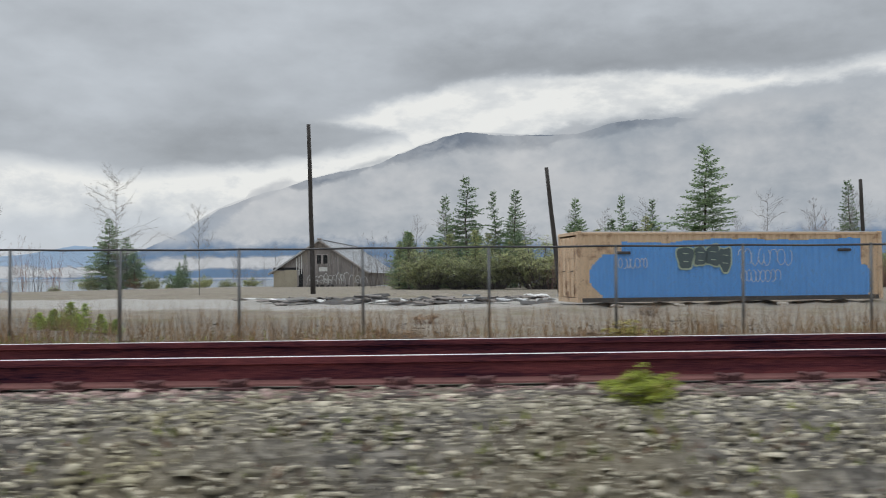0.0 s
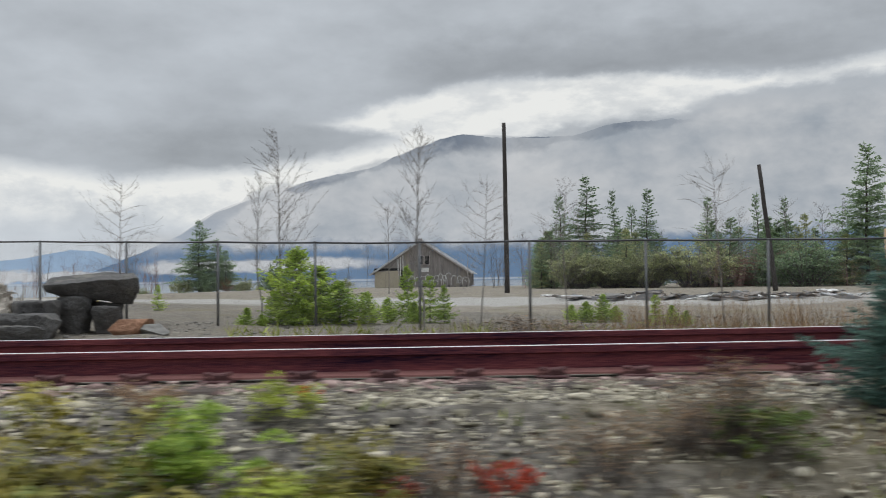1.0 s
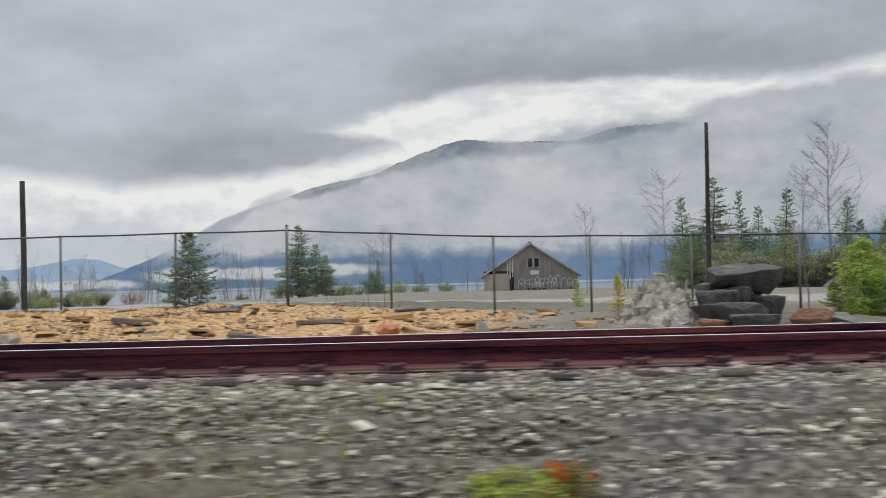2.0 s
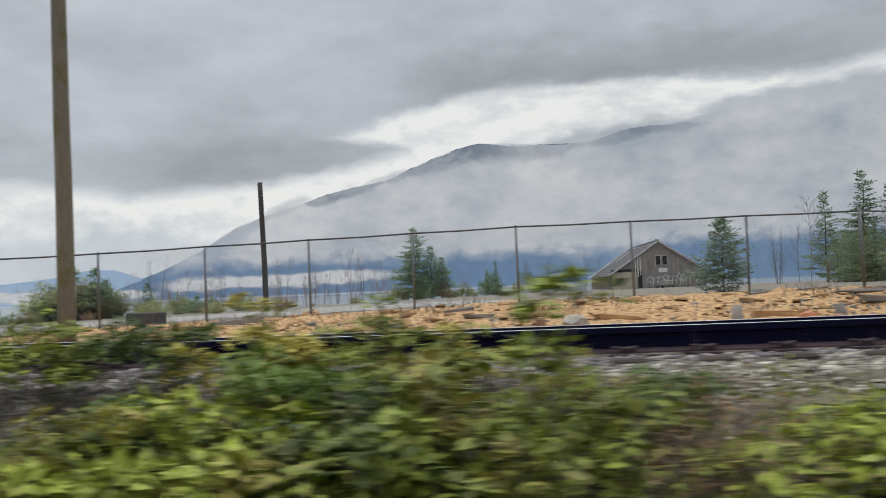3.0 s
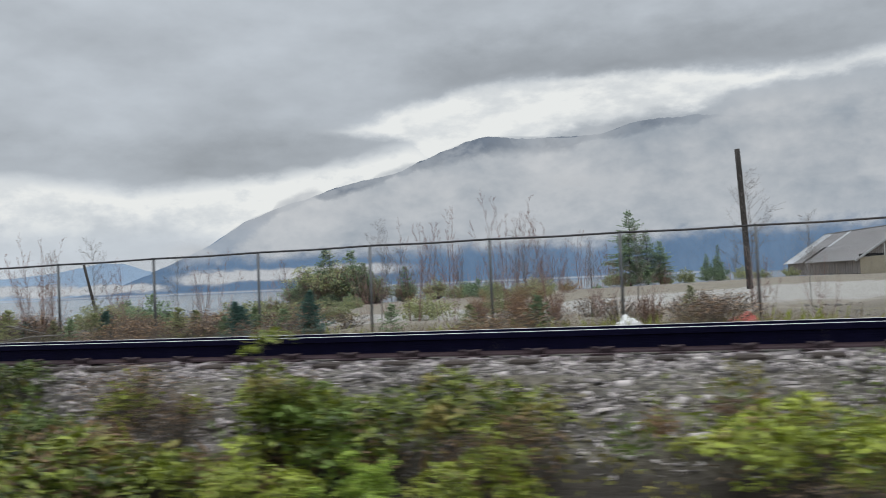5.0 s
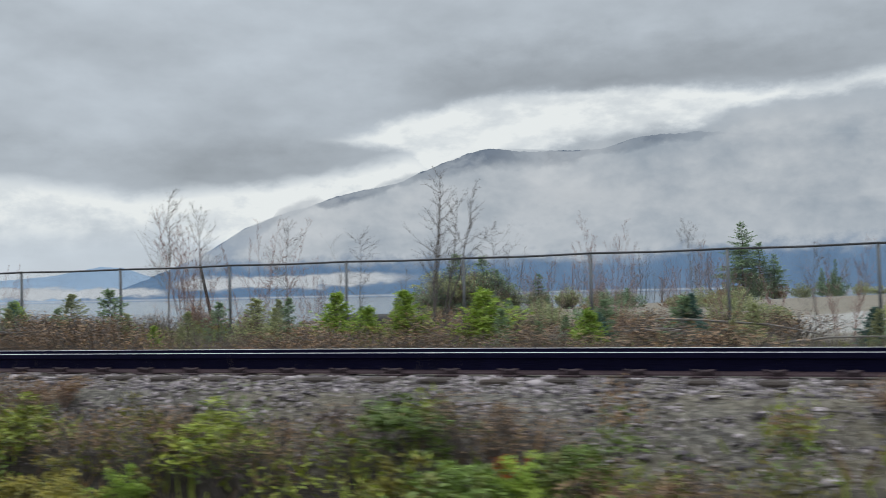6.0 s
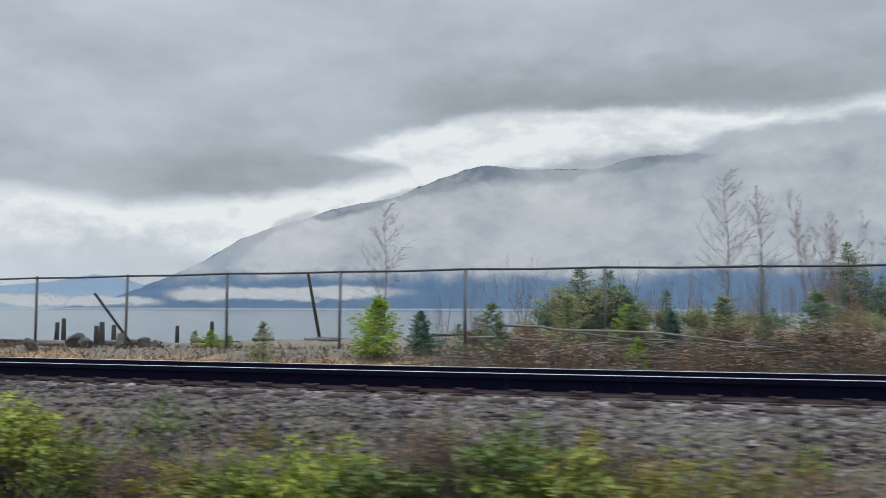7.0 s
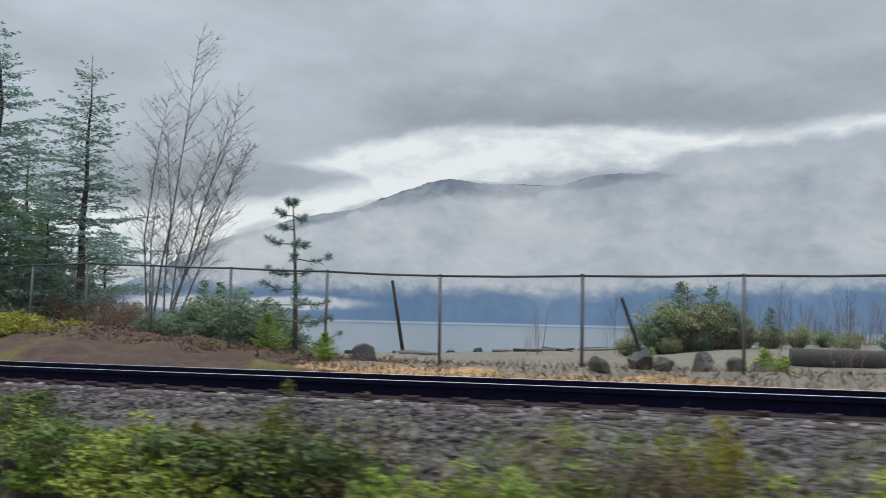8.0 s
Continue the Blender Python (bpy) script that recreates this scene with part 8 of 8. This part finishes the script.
for i, (x, y, s) in enumerate(((-10.9, 16.6, 0.16), (-16.2, 14.2, 0.15), (-26.5, 13.0, 0.22), (-33.2, 10.5, 0.25), (-35.0, 10.2, 0.2), (-30.2, 12.1, 0.2), (-38.5, 9.8, 0.28), (-28.2, 13.6, 0.3), (-20.1, 15.2, 0.14))):
    boulder("stone", (x, y, gz(x, y) + s * 0.25), (s, s * 0.8, s * 0.65), M["orange" if i % 3 == 1 else ("rock_rust" if i % 3 else "rock_pale")], "loose stone stained with orange dust", 50 + i, i * 40, category="stone")


def bark_waste():
    """Slabs, chips and chunks of wood waste between the track and the fence."""
    r = np.random.default_rng(14)
    n = 4200
    x = r.uniform(-60, -24, n)
    a, b = rail_y(x) + 3.4, fence_y(x) + 0.5
    y = a + (b - a) * r.uniform(0, 1, n)
    size = r.lognormal(math.log(0.065), 0.6, n).clip(0.02, 0.38)
    p = np.stack([x, y, ground_z(x, y) + size * 0.1], -1)
    ob = scatter_stones("wood_waste", p, size, M["chip"], 15, 0.28)
    tagged(ob, "orange-brown bark slabs and wood chunks spread on the ground", "wood waste", kind="stuff")
    for i in range(26):
        x = float(r.uniform(-57, -25))
        a, b = float(rail_y(x)) + 4.0, float(fence_y(x))
        y = a + (b - a) * float(r.uniform(0.1, 0.95))
        bm = bmesh.new()
        L = float(r.uniform(0.3, 1.1))
        box(bm, (L, float(r.uniform(0.1, 0.22)), float(r.uniform(0.03, 0.12))), (0, 0, 0), None, 0.012)
        for q in bm.verts:
            q.co += Vector((r.normal(0, 0.03), r.normal(0, 0.02), r.normal(0, 0.012)))
        ob = part("wood_slab", bm, M["chip" if i % 2 else "log"])
        ob.matrix_world = pose(x, y, gz(x, y) + 0.05, r.normal(0, 6), r.normal(0, 6), r.uniform(-35, 70))
        tagged(ob, "split slab of waste wood lying on the bark", "wood slab", "wood slabs")
    for i in range(7):
        x = float(r.uniform(-52, -26))
        y = float(rail_y(x)) + float(r.uniform(5, 9))
        bm = bmesh.new()
        tube(bm, [(0, 0, -0.1), (0.02, 0.01, 0.14), (0.03, 0.0, float(r.uniform(0.24, 0.4)))], [0.10, 0.085, 0.07], 9)
        ob = part("stump", bm, M["rock_rust" if i % 2 else "log"])
        ob.matrix_world = pose(x, y, gz(x, y), r.normal(0, 7), r.normal(0, 7), r.uniform(0, 360))
        tagged(ob, "short sawn stump standing in the wood waste", "stump", "stumps")


bark_waste()


def build_block():
    a, b = Vector((-51.3, 15.5, 0)), Vector((-50.0, 15.05, 0))
    mid = (a + b) / 2
    bm = bmesh.new()
    box(bm, (1.18, 0.42, 0.36), (0.06, 0, 0.17), None, 0.03)
    for q in bm.verts:
        q.co += noise.noise_vector(q.co * 3.0) * 0.012
    ob = part("concrete_block", bm, M["dark_block"])
    ob.matrix_world = pose(mid.x, mid.y, gz(mid.x, mid.y), 0, 0, -18)
    tagged(ob, "dark damp concrete barrier block beyond the fence", "concrete block")


build_block()


def mast_with_box():
    x0, y0 = -55.9, 6.1
    g = gz(x0, y0)
    mast = empty("service_mast", (x0, y0, g), 14)
    tagged(mast, "two thin steel pipes carrying a grey meter cabinet and a wire", "service mast")
    top = 4.9 - g
    for dx, h, r in ((0.0, top, 0.032), (-0.27, top - 0.08, 0.024)):
        bm = bmesh.new()
        tube(bm, [(dx, 0, -0.1), (dx - 0.02, 0, h * 0.5), (dx - 0.03, 0, h)], r, 8)
        part("pipe", bm, M["galvanised"], mast)
    bm = bmesh.new()
    tube(bm, [(-0.03, 0, top), (-0.03, -0.02, top + 0.07), (0.05, -0.05, top + 0.09), (0.09, -0.06, top + 0.03)], 0.036, 8)
    part("weather_head", bm, M["dark_block"], mast)
    for z in (3.05 - g, 2.62 - g, 2.0 - g, 1.65 - g):
        bm = bmesh.new()
        box(bm, (0.44, 0.05, 0.03), (-0.12, -0.02, z), None, 0.006)
        part("bracket", bm, M["dark_block"], mast)
    for dx in (-0.09, 0.10):
        bm = bmesh.new()
        tube(bm, [(dx * 0.3, -0.05, 3.25 - g), (dx, -0.06, 3.08 - g), (dx, -0.06, 2.25 - g)], 0.014, 6)
        part("conduit", bm, M["galvanised"], mast)
    bm = bmesh.new()
    box(bm, (0.40, 0.26, 0.66), (0.20, -0.12, 1.90 - g), None, 0.012)
    cab = part("cabinet", bm, M["grey_box"], mast, "grey painted steel meter cabinet")
    bm = bmesh.new()
    box(bm, (0.34, 0.012, 0.58), (0.20, -0.258, 1.90 - g), None, 0.006)
    part("cabinet_door", bm, M["grey_box"], cab)
    bm = bmesh.new()
    box(bm, (0.16, 0.12, 0.05), (0.08, -0.1, 1.53 - g), None, 0.01)
    tube(bm, [(0.08, -0.1, 1.55 - g), (0.06, -0.1, 1.40 - g), (0.04, -0.06, -0.05)], 0.02, 6)
    part("cable_entry", bm, M["dark_block"], mast)
    # the sagging wire to the big pole
    a = Vector((x0 - 0.0, y0, 4.72))
    b = Vector((-48.35, 9.50, 9.1))
    pts = []
    for i in range(25):
        u = i / 24
        p = a.lerp(b, u)
        p.z -= 4 * 0.62 * u * (1 - u)
        p += Vector((0, 0, 0.02 * math.sin(u * 40)))
        pts.append(p)
    bm = bmesh.new()
    tube(bm, pts, 0.011, 5)
    tube(bm, [pts[i] + Vector((0.018 * math.cos(i * 1.4), 0.018 * math.sin(i * 1.4), 0.0)) for i in range(25)], 0.006, 4)
    tagged(part("overhead_wire", bm, M["pole_dark"]), "twisted black service wire sagging from mast to pole", "wire")
    # clamp where the wire meets the mast
    bm = bmesh.new()
    tube(bm, [(0.0, -0.03, 4.70 - g), (0.10, -0.05, 4.69 - g), (0.14, -0.05, 4.60 - g)], 0.018, 6)
    part("insulator", bm, M["white"], mast, "small white insulator")


mast_with_box()


def speed_sign():
    x0, y0 = -51.42, -4.33
    g = gz(x0, y0)
    sl = math.degrees(math.atan(float(slope(x0))))
    sign = empty("speed_sign", (x0, y0, g), sl - 9)
    tagged(sign, "white roadside sign on a thin steel post", "road sign")
    bm = bmesh.new()
    tube(bm, [(0, 0, -0.2), (0.01, 0, 2.9 - g + 0.0)], 0.024, 8)
    part("post", bm, M["galvanised"], sign)
    # white plate coloured grey, with its shade in the material
    bm = bmesh.new()
    box(bm, (0.006, 0.62, 0.78), (0.03, 0.02, 2.42 - g), None, 0.002)
    plate = part("plate", bm, M["sheet"], sign, "white sign plate, its shaded grey put into the colour")
    # faded marks that nobody can read any more
    for y, z, w, h, mat in ((0.16, 2.60, 0.10, 0.08, "grey_box"), (-0.10, 2.36, 0.14, 0.09, "faded_blue"), (0.20, 2.26, 0.09, 0.08, "dark_block"), (-0.10, 2.17, 0.28, 0.09, "grey_box"), (0.05, 2.72, 0.40, 0.05, "grey_box")):
        bm = bmesh.new()
        box(bm, (0.002, w, h), (0.036, y, z - g))
        part("bar", bm, M[mat], plate)
    bm = bmesh.new()
    tube(bm, [(0.036, -0.08 + 0.13 * math.cos(a / 14 * 6.28), 2.60 - g + 0.15 * math.sin(a / 14 * 6.28)) for a in range(1, 14)], 0.026, 6)
    for q in bm.verts:
        q.co.x = 0.036 + (q.co.x - 0.036) * 0.06
    part("ring", bm, M["faded_blue"], plate)
    bm = bmesh.new()
    for y, z, w, h in ((0.02, 2.815, 0.64, 0.02), (0.02, 2.025, 0.64, 0.02), (-0.30, 2.42, 0.02, 0.77), (0.34, 2.42, 0.02, 0.77)):
        box(bm, (0.010, w, h), (0.031, y, z - g))
    part("rim", bm, M["galvanised"], sign, "grey metal rim")


speed_sign()


def stakes_and_piles():
    for base, top, r, lab in (((-128.39, 71.71, -1.75), (-129.23, 70.48, 5.05), 0.16, "long leaning timber pile at the water's edge"),
                              ((-104.5, 10.2, 0.25), (-105.0, 9.0, 1.85), 0.035, "slanting dark timber stake beyond the fence"),
                              ((-142.3, 59.1, -2.2), (-142.3, 59.1, 0.1), 0.22, "old weathered timber pile in the water"),
                              ((-141.6, 67.7, -2.2), (-141.6, 67.7, -0.1), 0.2, "old weathered timber pile in the water"),
                              ((-139.0, 69.5, -2.2), (-138.9, 69.5, 0.3), 0.22, "old weathered timber pile in the water"),
                              ((-136.5, 50.0, -1.9), (-136.5, 50.0, 0.5), 0.22, "old weathered timber pile in the water"),
                              ((-137.3, 50.4, -1.9), (-137.3, 50.4, 0.2), 0.2, "old weathered timber pile in the water"),
                              ((-150.0, 62.0, -2.2), (-150.0, 62.0, 0.6), 0.22, "old weathered timber pile in the water"),
                              ((-152.5, 64.0, -2.2), (-152.4, 64.0, 0.2), 0.22, "old weathered timber pile in the water")):
        bm = bmesh.new()
        tube(bm, [base, tuple((Vector(base) + Vector(top)) / 2), top], [r * 1.1, r, r * 0.85], 9)
        tagged(part("mooring_post", bm, M["pole_dark"]), lab, "mooring post", "piles along the shore")
    r = random.Random(5)
    # drift logs, rocks and broken timber along the beach
    for i in range(40):
        x = r.uniform(-150, -96)
        y = float(shore_y(x)) - r.uniform(1, 14)
        bm = bmesh.new()
        L = r.uniform(1.2, 5.0)
        tube(bm, [(-L / 2, 0, 0), (0, r.uniform(-0.1, 0.1), 0.03), (L / 2, 0, 0)], [r.uniform(0.12, 0.2), 0.14, 0.09], 8)
        ob = part("drift_log", bm, M["log" if i % 3 else "pole_dark"])
        ob.matrix_world = pose(x, y, gz(x, y) + 0.1, 0, r.uniform(-3, 3), r.uniform(-40, 60))
        tagged(ob, "grey drift log lying on the beach", "log", "drift logs")
    for i in range(16):
        x = r.uniform(-138, -104)
        y = float(shore_y(x)) - r.uniform(0, 6)
        s = r.uniform(0.3, 0.8)
        boulder("boulder", (x, y, gz(x, y) + s * 0.2), (s, s * 0.8, s * 0.6), M["rock"], "dark shore boulder at the water's edge", 200 + i, r.uniform(0, 360))["group"] = "shore boulders"
    # long dark culvert pipe lying by the lane
    bm = bmesh.new()
    a, b = Vector((-99.3, 37.1, 0)), Vector((-95.3, 36.6, 0))
    za = (gz(a.x, a.y) + gz(b.x, b.y)) / 2 + 0.40
    tube(bm, [(a.x, a.y, za), (b.x, b.y, za)], 0.41, 20, False)
    tube(bm, [(b.x, b.y, za), (a.x, a.y, za)], 0.37, 20, False)
    tagged(part("culvert_pipe", bm, M["dark_block"]), "long dark culvert pipe lying beside the gravel lane", "pipe")


stakes_and_piles()


def brush_pile(cx, cy, n, spread, seed, label):
    """A heap of cut branches, each branch a part."""
    r = random.Random(seed)
    g = gz(cx, cy)
    heap = empty("brush_pile", (cx, cy, g), 0)
    tagged(heap, label, "brush pile")
    for i in range(n):
        L = r.uniform(0.5, 1.7)
        a = r.gauss(0.1, 0.85)
        x, y = r.gauss(0, spread), r.gauss(0, spread * 0.25)
        z = r.uniform(0.03, 0.48) * max(0.2, 1 - abs(x) / (2 * spread))
        pts = [(x - L / 2 * math.cos(a), y - L / 2 * math.sin(a), z + r.uniform(-0.05, 0.12)), (x, y + r.uniform(-0.05, 0.05), z + 0.08), (x + L / 2 * math.cos(a), y + L / 2 * math.sin(a), max(0.02, z + r.uniform(-0.25, 0.1)))]
        rr = r.uniform(0.006, 0.018)
        bm = bmesh.new()
        tube(bm, pts, [rr, rr * 0.8, rr * 0.35], 5)
        part("branch", bm, M["pale_bark" if r.random() < 0.08 else "twig_mid" if r.random() < 0.5 else "twig"], heap)


brush_pile(-92.0, 4.6, 130, 1.1, 3, "heap of cut grey branches beside the track")
brush_pile(-90.2, 4.2, 90, 0.9, 4, "heap of thin cut branches beside the track")
brush_pile(-78.5, 4.8, 26, 1.2, 5, "scattered cut branches beside the fence")


def fallen_saplings():
    """Long pale stripped saplings thrown over the brush heaps."""
    r = random.Random(31)
    for x, y, L, a in ((-92.6, 4.3, 3.2, -6), (-91.4, 4.0, 3.6, -12), (-90.6, 4.1, 3.0, -9), (-89.9, 3.9, 2.6, -20), (-92.2, 4.9, 2.6, 8), (-93.6, 4.8, 2.2, 14), (-102.2, -1.2, 0.9, 20), (-79.2, 5.2, 3.2, -8), (-77.6, 5.4, 2.8, 5), (-76.2, 5.0, 3.0, -3)):
        bm = bmesh.new()
        pts = [(L * (w - 0.5), r.uniform(-0.06, 0.06), 0.10 * math.sin(3.1 * w) + r.uniform(-0.02, 0.02)) for w in (0, 0.2, 0.4, 0.6, 0.8, 1.0)]
        tube(bm, pts, [0.020, 0.018, 0.016, 0.013, 0.009, 0.004], 6)
        for k in range(5):
            w = r.uniform(0.35, 0.95)
            p = Vector((L * (w - 0.5), 0, 0.10 * math.sin(3.1 * w)))
            tube(bm, [tuple(p), tuple(p + Vector((r.uniform(0.15, 0.4), r.uniform(-0.25, 0.25), r.uniform(-0.05, 0.22))))], [0.009, 0.003], 4)
        ob = part("fallen_sapling", bm, M["twig_pale"])
        ob.matrix_world = pose(x, y, gz(x, y) + (r.uniform(0.22, 0.5) if y > 0 else 0.05), 0, r.uniform(-4, 9) if y > 0 else 0, a)
        tagged(ob, "long pale stripped sapling lying on the cut brush" if y > 0 else "bare dead branch lying on the ballast", "branch", "fallen saplings")


fallen_saplings()


def crumpled(name, at, size, material, label, seed, category):
    bm = bmesh.new()
    bmesh.ops.create_grid(bm, x_segments=14, y_segments=10, size=0.5)
    for q in bm.verts:
        n = noise.fractal(Vector((q.co.x * 3 + seed, q.co.y * 3, seed)), 0.8, 2.0, 4)
        hump = max(0.0, 1 - (q.co.x * 2) ** 2) * max(0.0, 1 - (q.co.y * 2) ** 2)
        q.co = Vector((q.co.x * size[0], q.co.y * size[1], max(0.0, hump * 0.75 + n * 0.35) * size[2]))
    ext = bmesh.ops.extrude_face_region(bm, geom=bm.faces[:])
    for q in ext["geom"]:
        if isinstance(q, bmesh.types.BMVert):
            q.co.z += 0.006
    ob = part(name, bm, material)
    ob.matrix_world = pose(*at, 0, 0, seed * 37 % 360)
    return tagged(ob, label, category)


crumpled("tarpaulin", (-65.3, 5.9, gz(-65.3, 5.9) + 0.02), (0.95, 0.6, 0.42), M["white"], "crumpled white plastic sheet heaped beside the fence", 3, "tarpaulin")
crumpled("plastic_sheet", (-63.5, 8.2, gz(-63.5, 8.2) + 0.02), (0.75, 0.5, 0.3), M["red"], "crumpled red plastic sheet on the ground", 5, "plastic sheet")
for x, v, m, lab in ((-51.88, -2.2, "white", "white plastic litter among the bushes"), (-88.2, -1.4, "white", "white plastic litter in the ballast"), (-44.97, -1.9, "red", "red plastic litter among the bushes"), (-90.45, -2.35, "white", "white plastic litter among the bushes")):
    px, py = off_track(x, v)
    crumpled("litter", (px, py, gz(px, py) + 0.03), (0.22, 0.16, 0.16), M[m], lab, int(-x), "litter")
RED_PLANT = bush_meshes(140, "red_leaf", 14, 26, 0.3, 0.22, 0.024)
ORANGE_PLANT = bush_meshes(145, "orange_leaf", 12, 26, 0.3, 0.2, 0.024)
for x, y, size, made, lab in ((-11.58, 6.51, 0.42, RED_PLANT, "small red-leaved plant in the ballast"), (-11.15, 6.69, 0.55, RED_PLANT, "small red-leaved plant in the ballast"), (-12.35, 7.34, 0.3, ORANGE_PLANT, "small orange-leaved plant in the ballast"), (-23.31, 2.85, 0.5, ORANGE_PLANT, "small orange-leaved plant in the ballast"),
                              (-52.12, -3.72, 0.6, ORANGE_PLANT, "small orange-leaved plant among the bushes"), (-78.96, -4.47, 0.75, ORANGE_PLANT, "small orange-leaved plant among the bushes"), (-79.45, -4.65, 0.5, ORANGE_PLANT, "small orange-leaved plant among the bushes")):
    plant("red_plant" if made is RED_PLANT else "orange_plant", made, x, y, size, 0, lab, "plant")
for x, y, size, k in ((-23.48, 2.71, 0.40, 4), (-23.28, 2.81, 0.3, 6), (-12.31, 7.0, 0.4, 0), (-10.21, 7.33, 0.75, 7), (-10.06, 7.28, 0.5, 8), (-10.41, 7.23, 0.45, 7), (1.66, 11.85, 0.36, 4), (1.72, 11.90, 0.34, 0)):
    plant(BUSH_NAME[k], BUSH[k], x, y, size, 40 * k, BUSH_LABEL[k], "bush", "bushes on the ballast bank", 1.0, 0.03)


def debris_by_container():
    """Flattened sheets, boards and scrap lying between the container and the trees."""
    r = random.Random(9)
    for i in range(46):
        x = r.uniform(-17.5, -4.4)
        y = 44.5 + (x + 4) * 0.25 + r.uniform(-2.5, 5.5)
        bm = bmesh.new()
        L, W = r.uniform(0.4, 1.7), r.uniform(0.15, 0.6)
        bmesh.ops.create_grid(bm, x_segments=8, y_segments=3, size=0.5)
        for q in bm.verts:
            q.co = Vector((q.co.x * L, q.co.y * W, 0.09 * noise.fractal(Vector((q.co.x * 3 + i, q.co.y * 3, i)), 0.9, 2.0, 3)))
        ext = bmesh.ops.extrude_face_region(bm, geom=bm.faces[:])
        for q in ext["geom"]:
            if isinstance(q, bmesh.types.BMVert):
                q.co.z += 0.03
        ob = part("scrap_sheet", bm, M[("sheet", "log", "dark_block", "log", "concrete", "white", "log", "dark_block")[i % 8]])
        ob.matrix_world = pose(x, y, gz(x, y) + r.uniform(0.04, 0.22), r.gauss(0, 5), r.gauss(0, 4), r.uniform(0, 60))
        tagged(ob, "bent pale scrap sheet lying in a flattened heap", "scrap sheet", "scrap sheets by the container")
    bm = bmesh.new()
    bmesh.ops.create_grid(bm, x_segments=60, y_segments=20, size=0.5)
    for q in bm.verts:
        hump = max(0.0, 1 - (q.co.x * 2) ** 4) * max(0.0, 1 - (q.co.y * 2) ** 2)
        q.co = Vector((q.co.x * 13, q.co.y * 6, hump * (0.16 + 0.18 * noise.fractal(Vector((q.co.x * 14, q.co.y * 6, 4)), 0.9, 2.0, 4)) - 0.05))
    ob = part("earth_bank", bm, M["dark_block"])
    ob.matrix_world = pose(-11.0, 44.0, gz(-11, 44), 0, 0, 14)
    tagged(ob, "low dark heap of rubble between the container and the trees", "rubble")
    for x, y in ((-1.6, 39.0), (3.9, 41.9), (0.4, 40.3)):
        s = 0.25
        boulder("stone", (x, y, gz(x, y) + 0.05), (s, s * 0.7, s * 0.4), M["rock_pale"], "pale stone lying beside the container", int(x * 10) + 300, 0, category="stone")


debris_by_container()
# mossy mound by the birches
MOUND = (-121.5, 11.2, 27.0, 8.0, radians(-20))


def mound_h(u, w):
    """Height of the mound over its foot, u and w from -0.5 to 0.5 along and across it."""
    hump = max(0.0, 1 - (u * 2) ** 2) * max(0.0, 1 - (w * 2) ** 2)
    return hump * 0.86 + 0.16 * noise.fractal(Vector((u * 22, w * 9, 2)), 0.8, 2.0, 5) + 0.05 * noise.fractal(Vector((u * 120, w * 40, 5)), 0.8, 2.0, 3) - 0.2


def mound_z(x, y):
    cx, cy, lx, ly, a = MOUND
    dx, dy = x - cx, y - cy
    return gz(cx, cy) + mound_h((dx * math.cos(a) + dy * math.sin(a)) / lx, (dy * math.cos(a) - dx * math.sin(a)) / ly)


def mound():
    cx, cy, lx, ly, a = MOUND
    bm = bmesh.new()
    bmesh.ops.create_grid(bm, x_segments=170, y_segments=54, size=0.5)
    for q in bm.verts:
        q.co = Vector((q.co.x * lx, q.co.y * ly, mound_h(q.co.x, q.co.y)))
    m = surface("leaf_litter", (0.045, 0.030, 0.023), (0.21, 0.13, 0.095), 2.5, 0.95, 1.0, fine_scale=26.0, stain=(0.22, 0.22, 0.03), stain_scale=0.5, bump_scale=0.06)
    for f in bm.faces:
        f.smooth = True
    ob = part("earth_mound", bm, m)
    ob.matrix_world = pose(cx, cy, gz(cx, cy), 0, 0, -20)
    tagged(ob, "low earth mound with brown leaf litter and yellow-green moss", "mound")


mound()


def mound_cover():
    """Moss cushions, twigs and dead leaves on the mound."""
    r = random.Random(41)
    moss = bush_meshes(150, "moss", 40, 60, 0.16, 0.45, 0.016, "twig", 0.2, (0.4, 1.1), 0.5)
    for i in range(30):
        x, y = -119.6 + r.uniform(-3.6, 3.3), 8.9 + r.uniform(-1.3, 1.5)
        plant("moss_cushion", moss, x, y, r.uniform(0.9, 1.7), r.uniform(0, 360), "yellow-green moss cushion on the earth mound", "moss", "moss cushions on the mound", 1.2, z=mound_z(x, y) - 0.02)
    pts = []
    for i in range(14000):
        x, y = r.uniform(-131, -110.5), r.uniform(7.5, 15.5)
        z = max(mound_z(x, y), gz(x, y))
        pts.append((x, y, z))
    q = np.random.default_rng(42)
    ob = new("dead_leaves", blades("dead_leaves", np.array(pts), q.uniform(0.04, 0.24, len(pts)), M["litter_leaf"], 43, 0.014, 1.6))
    tagged(ob, "brown dead leaves and twigs strewn over the mound", "leaf litter", kind="stuff")


mound_cover()
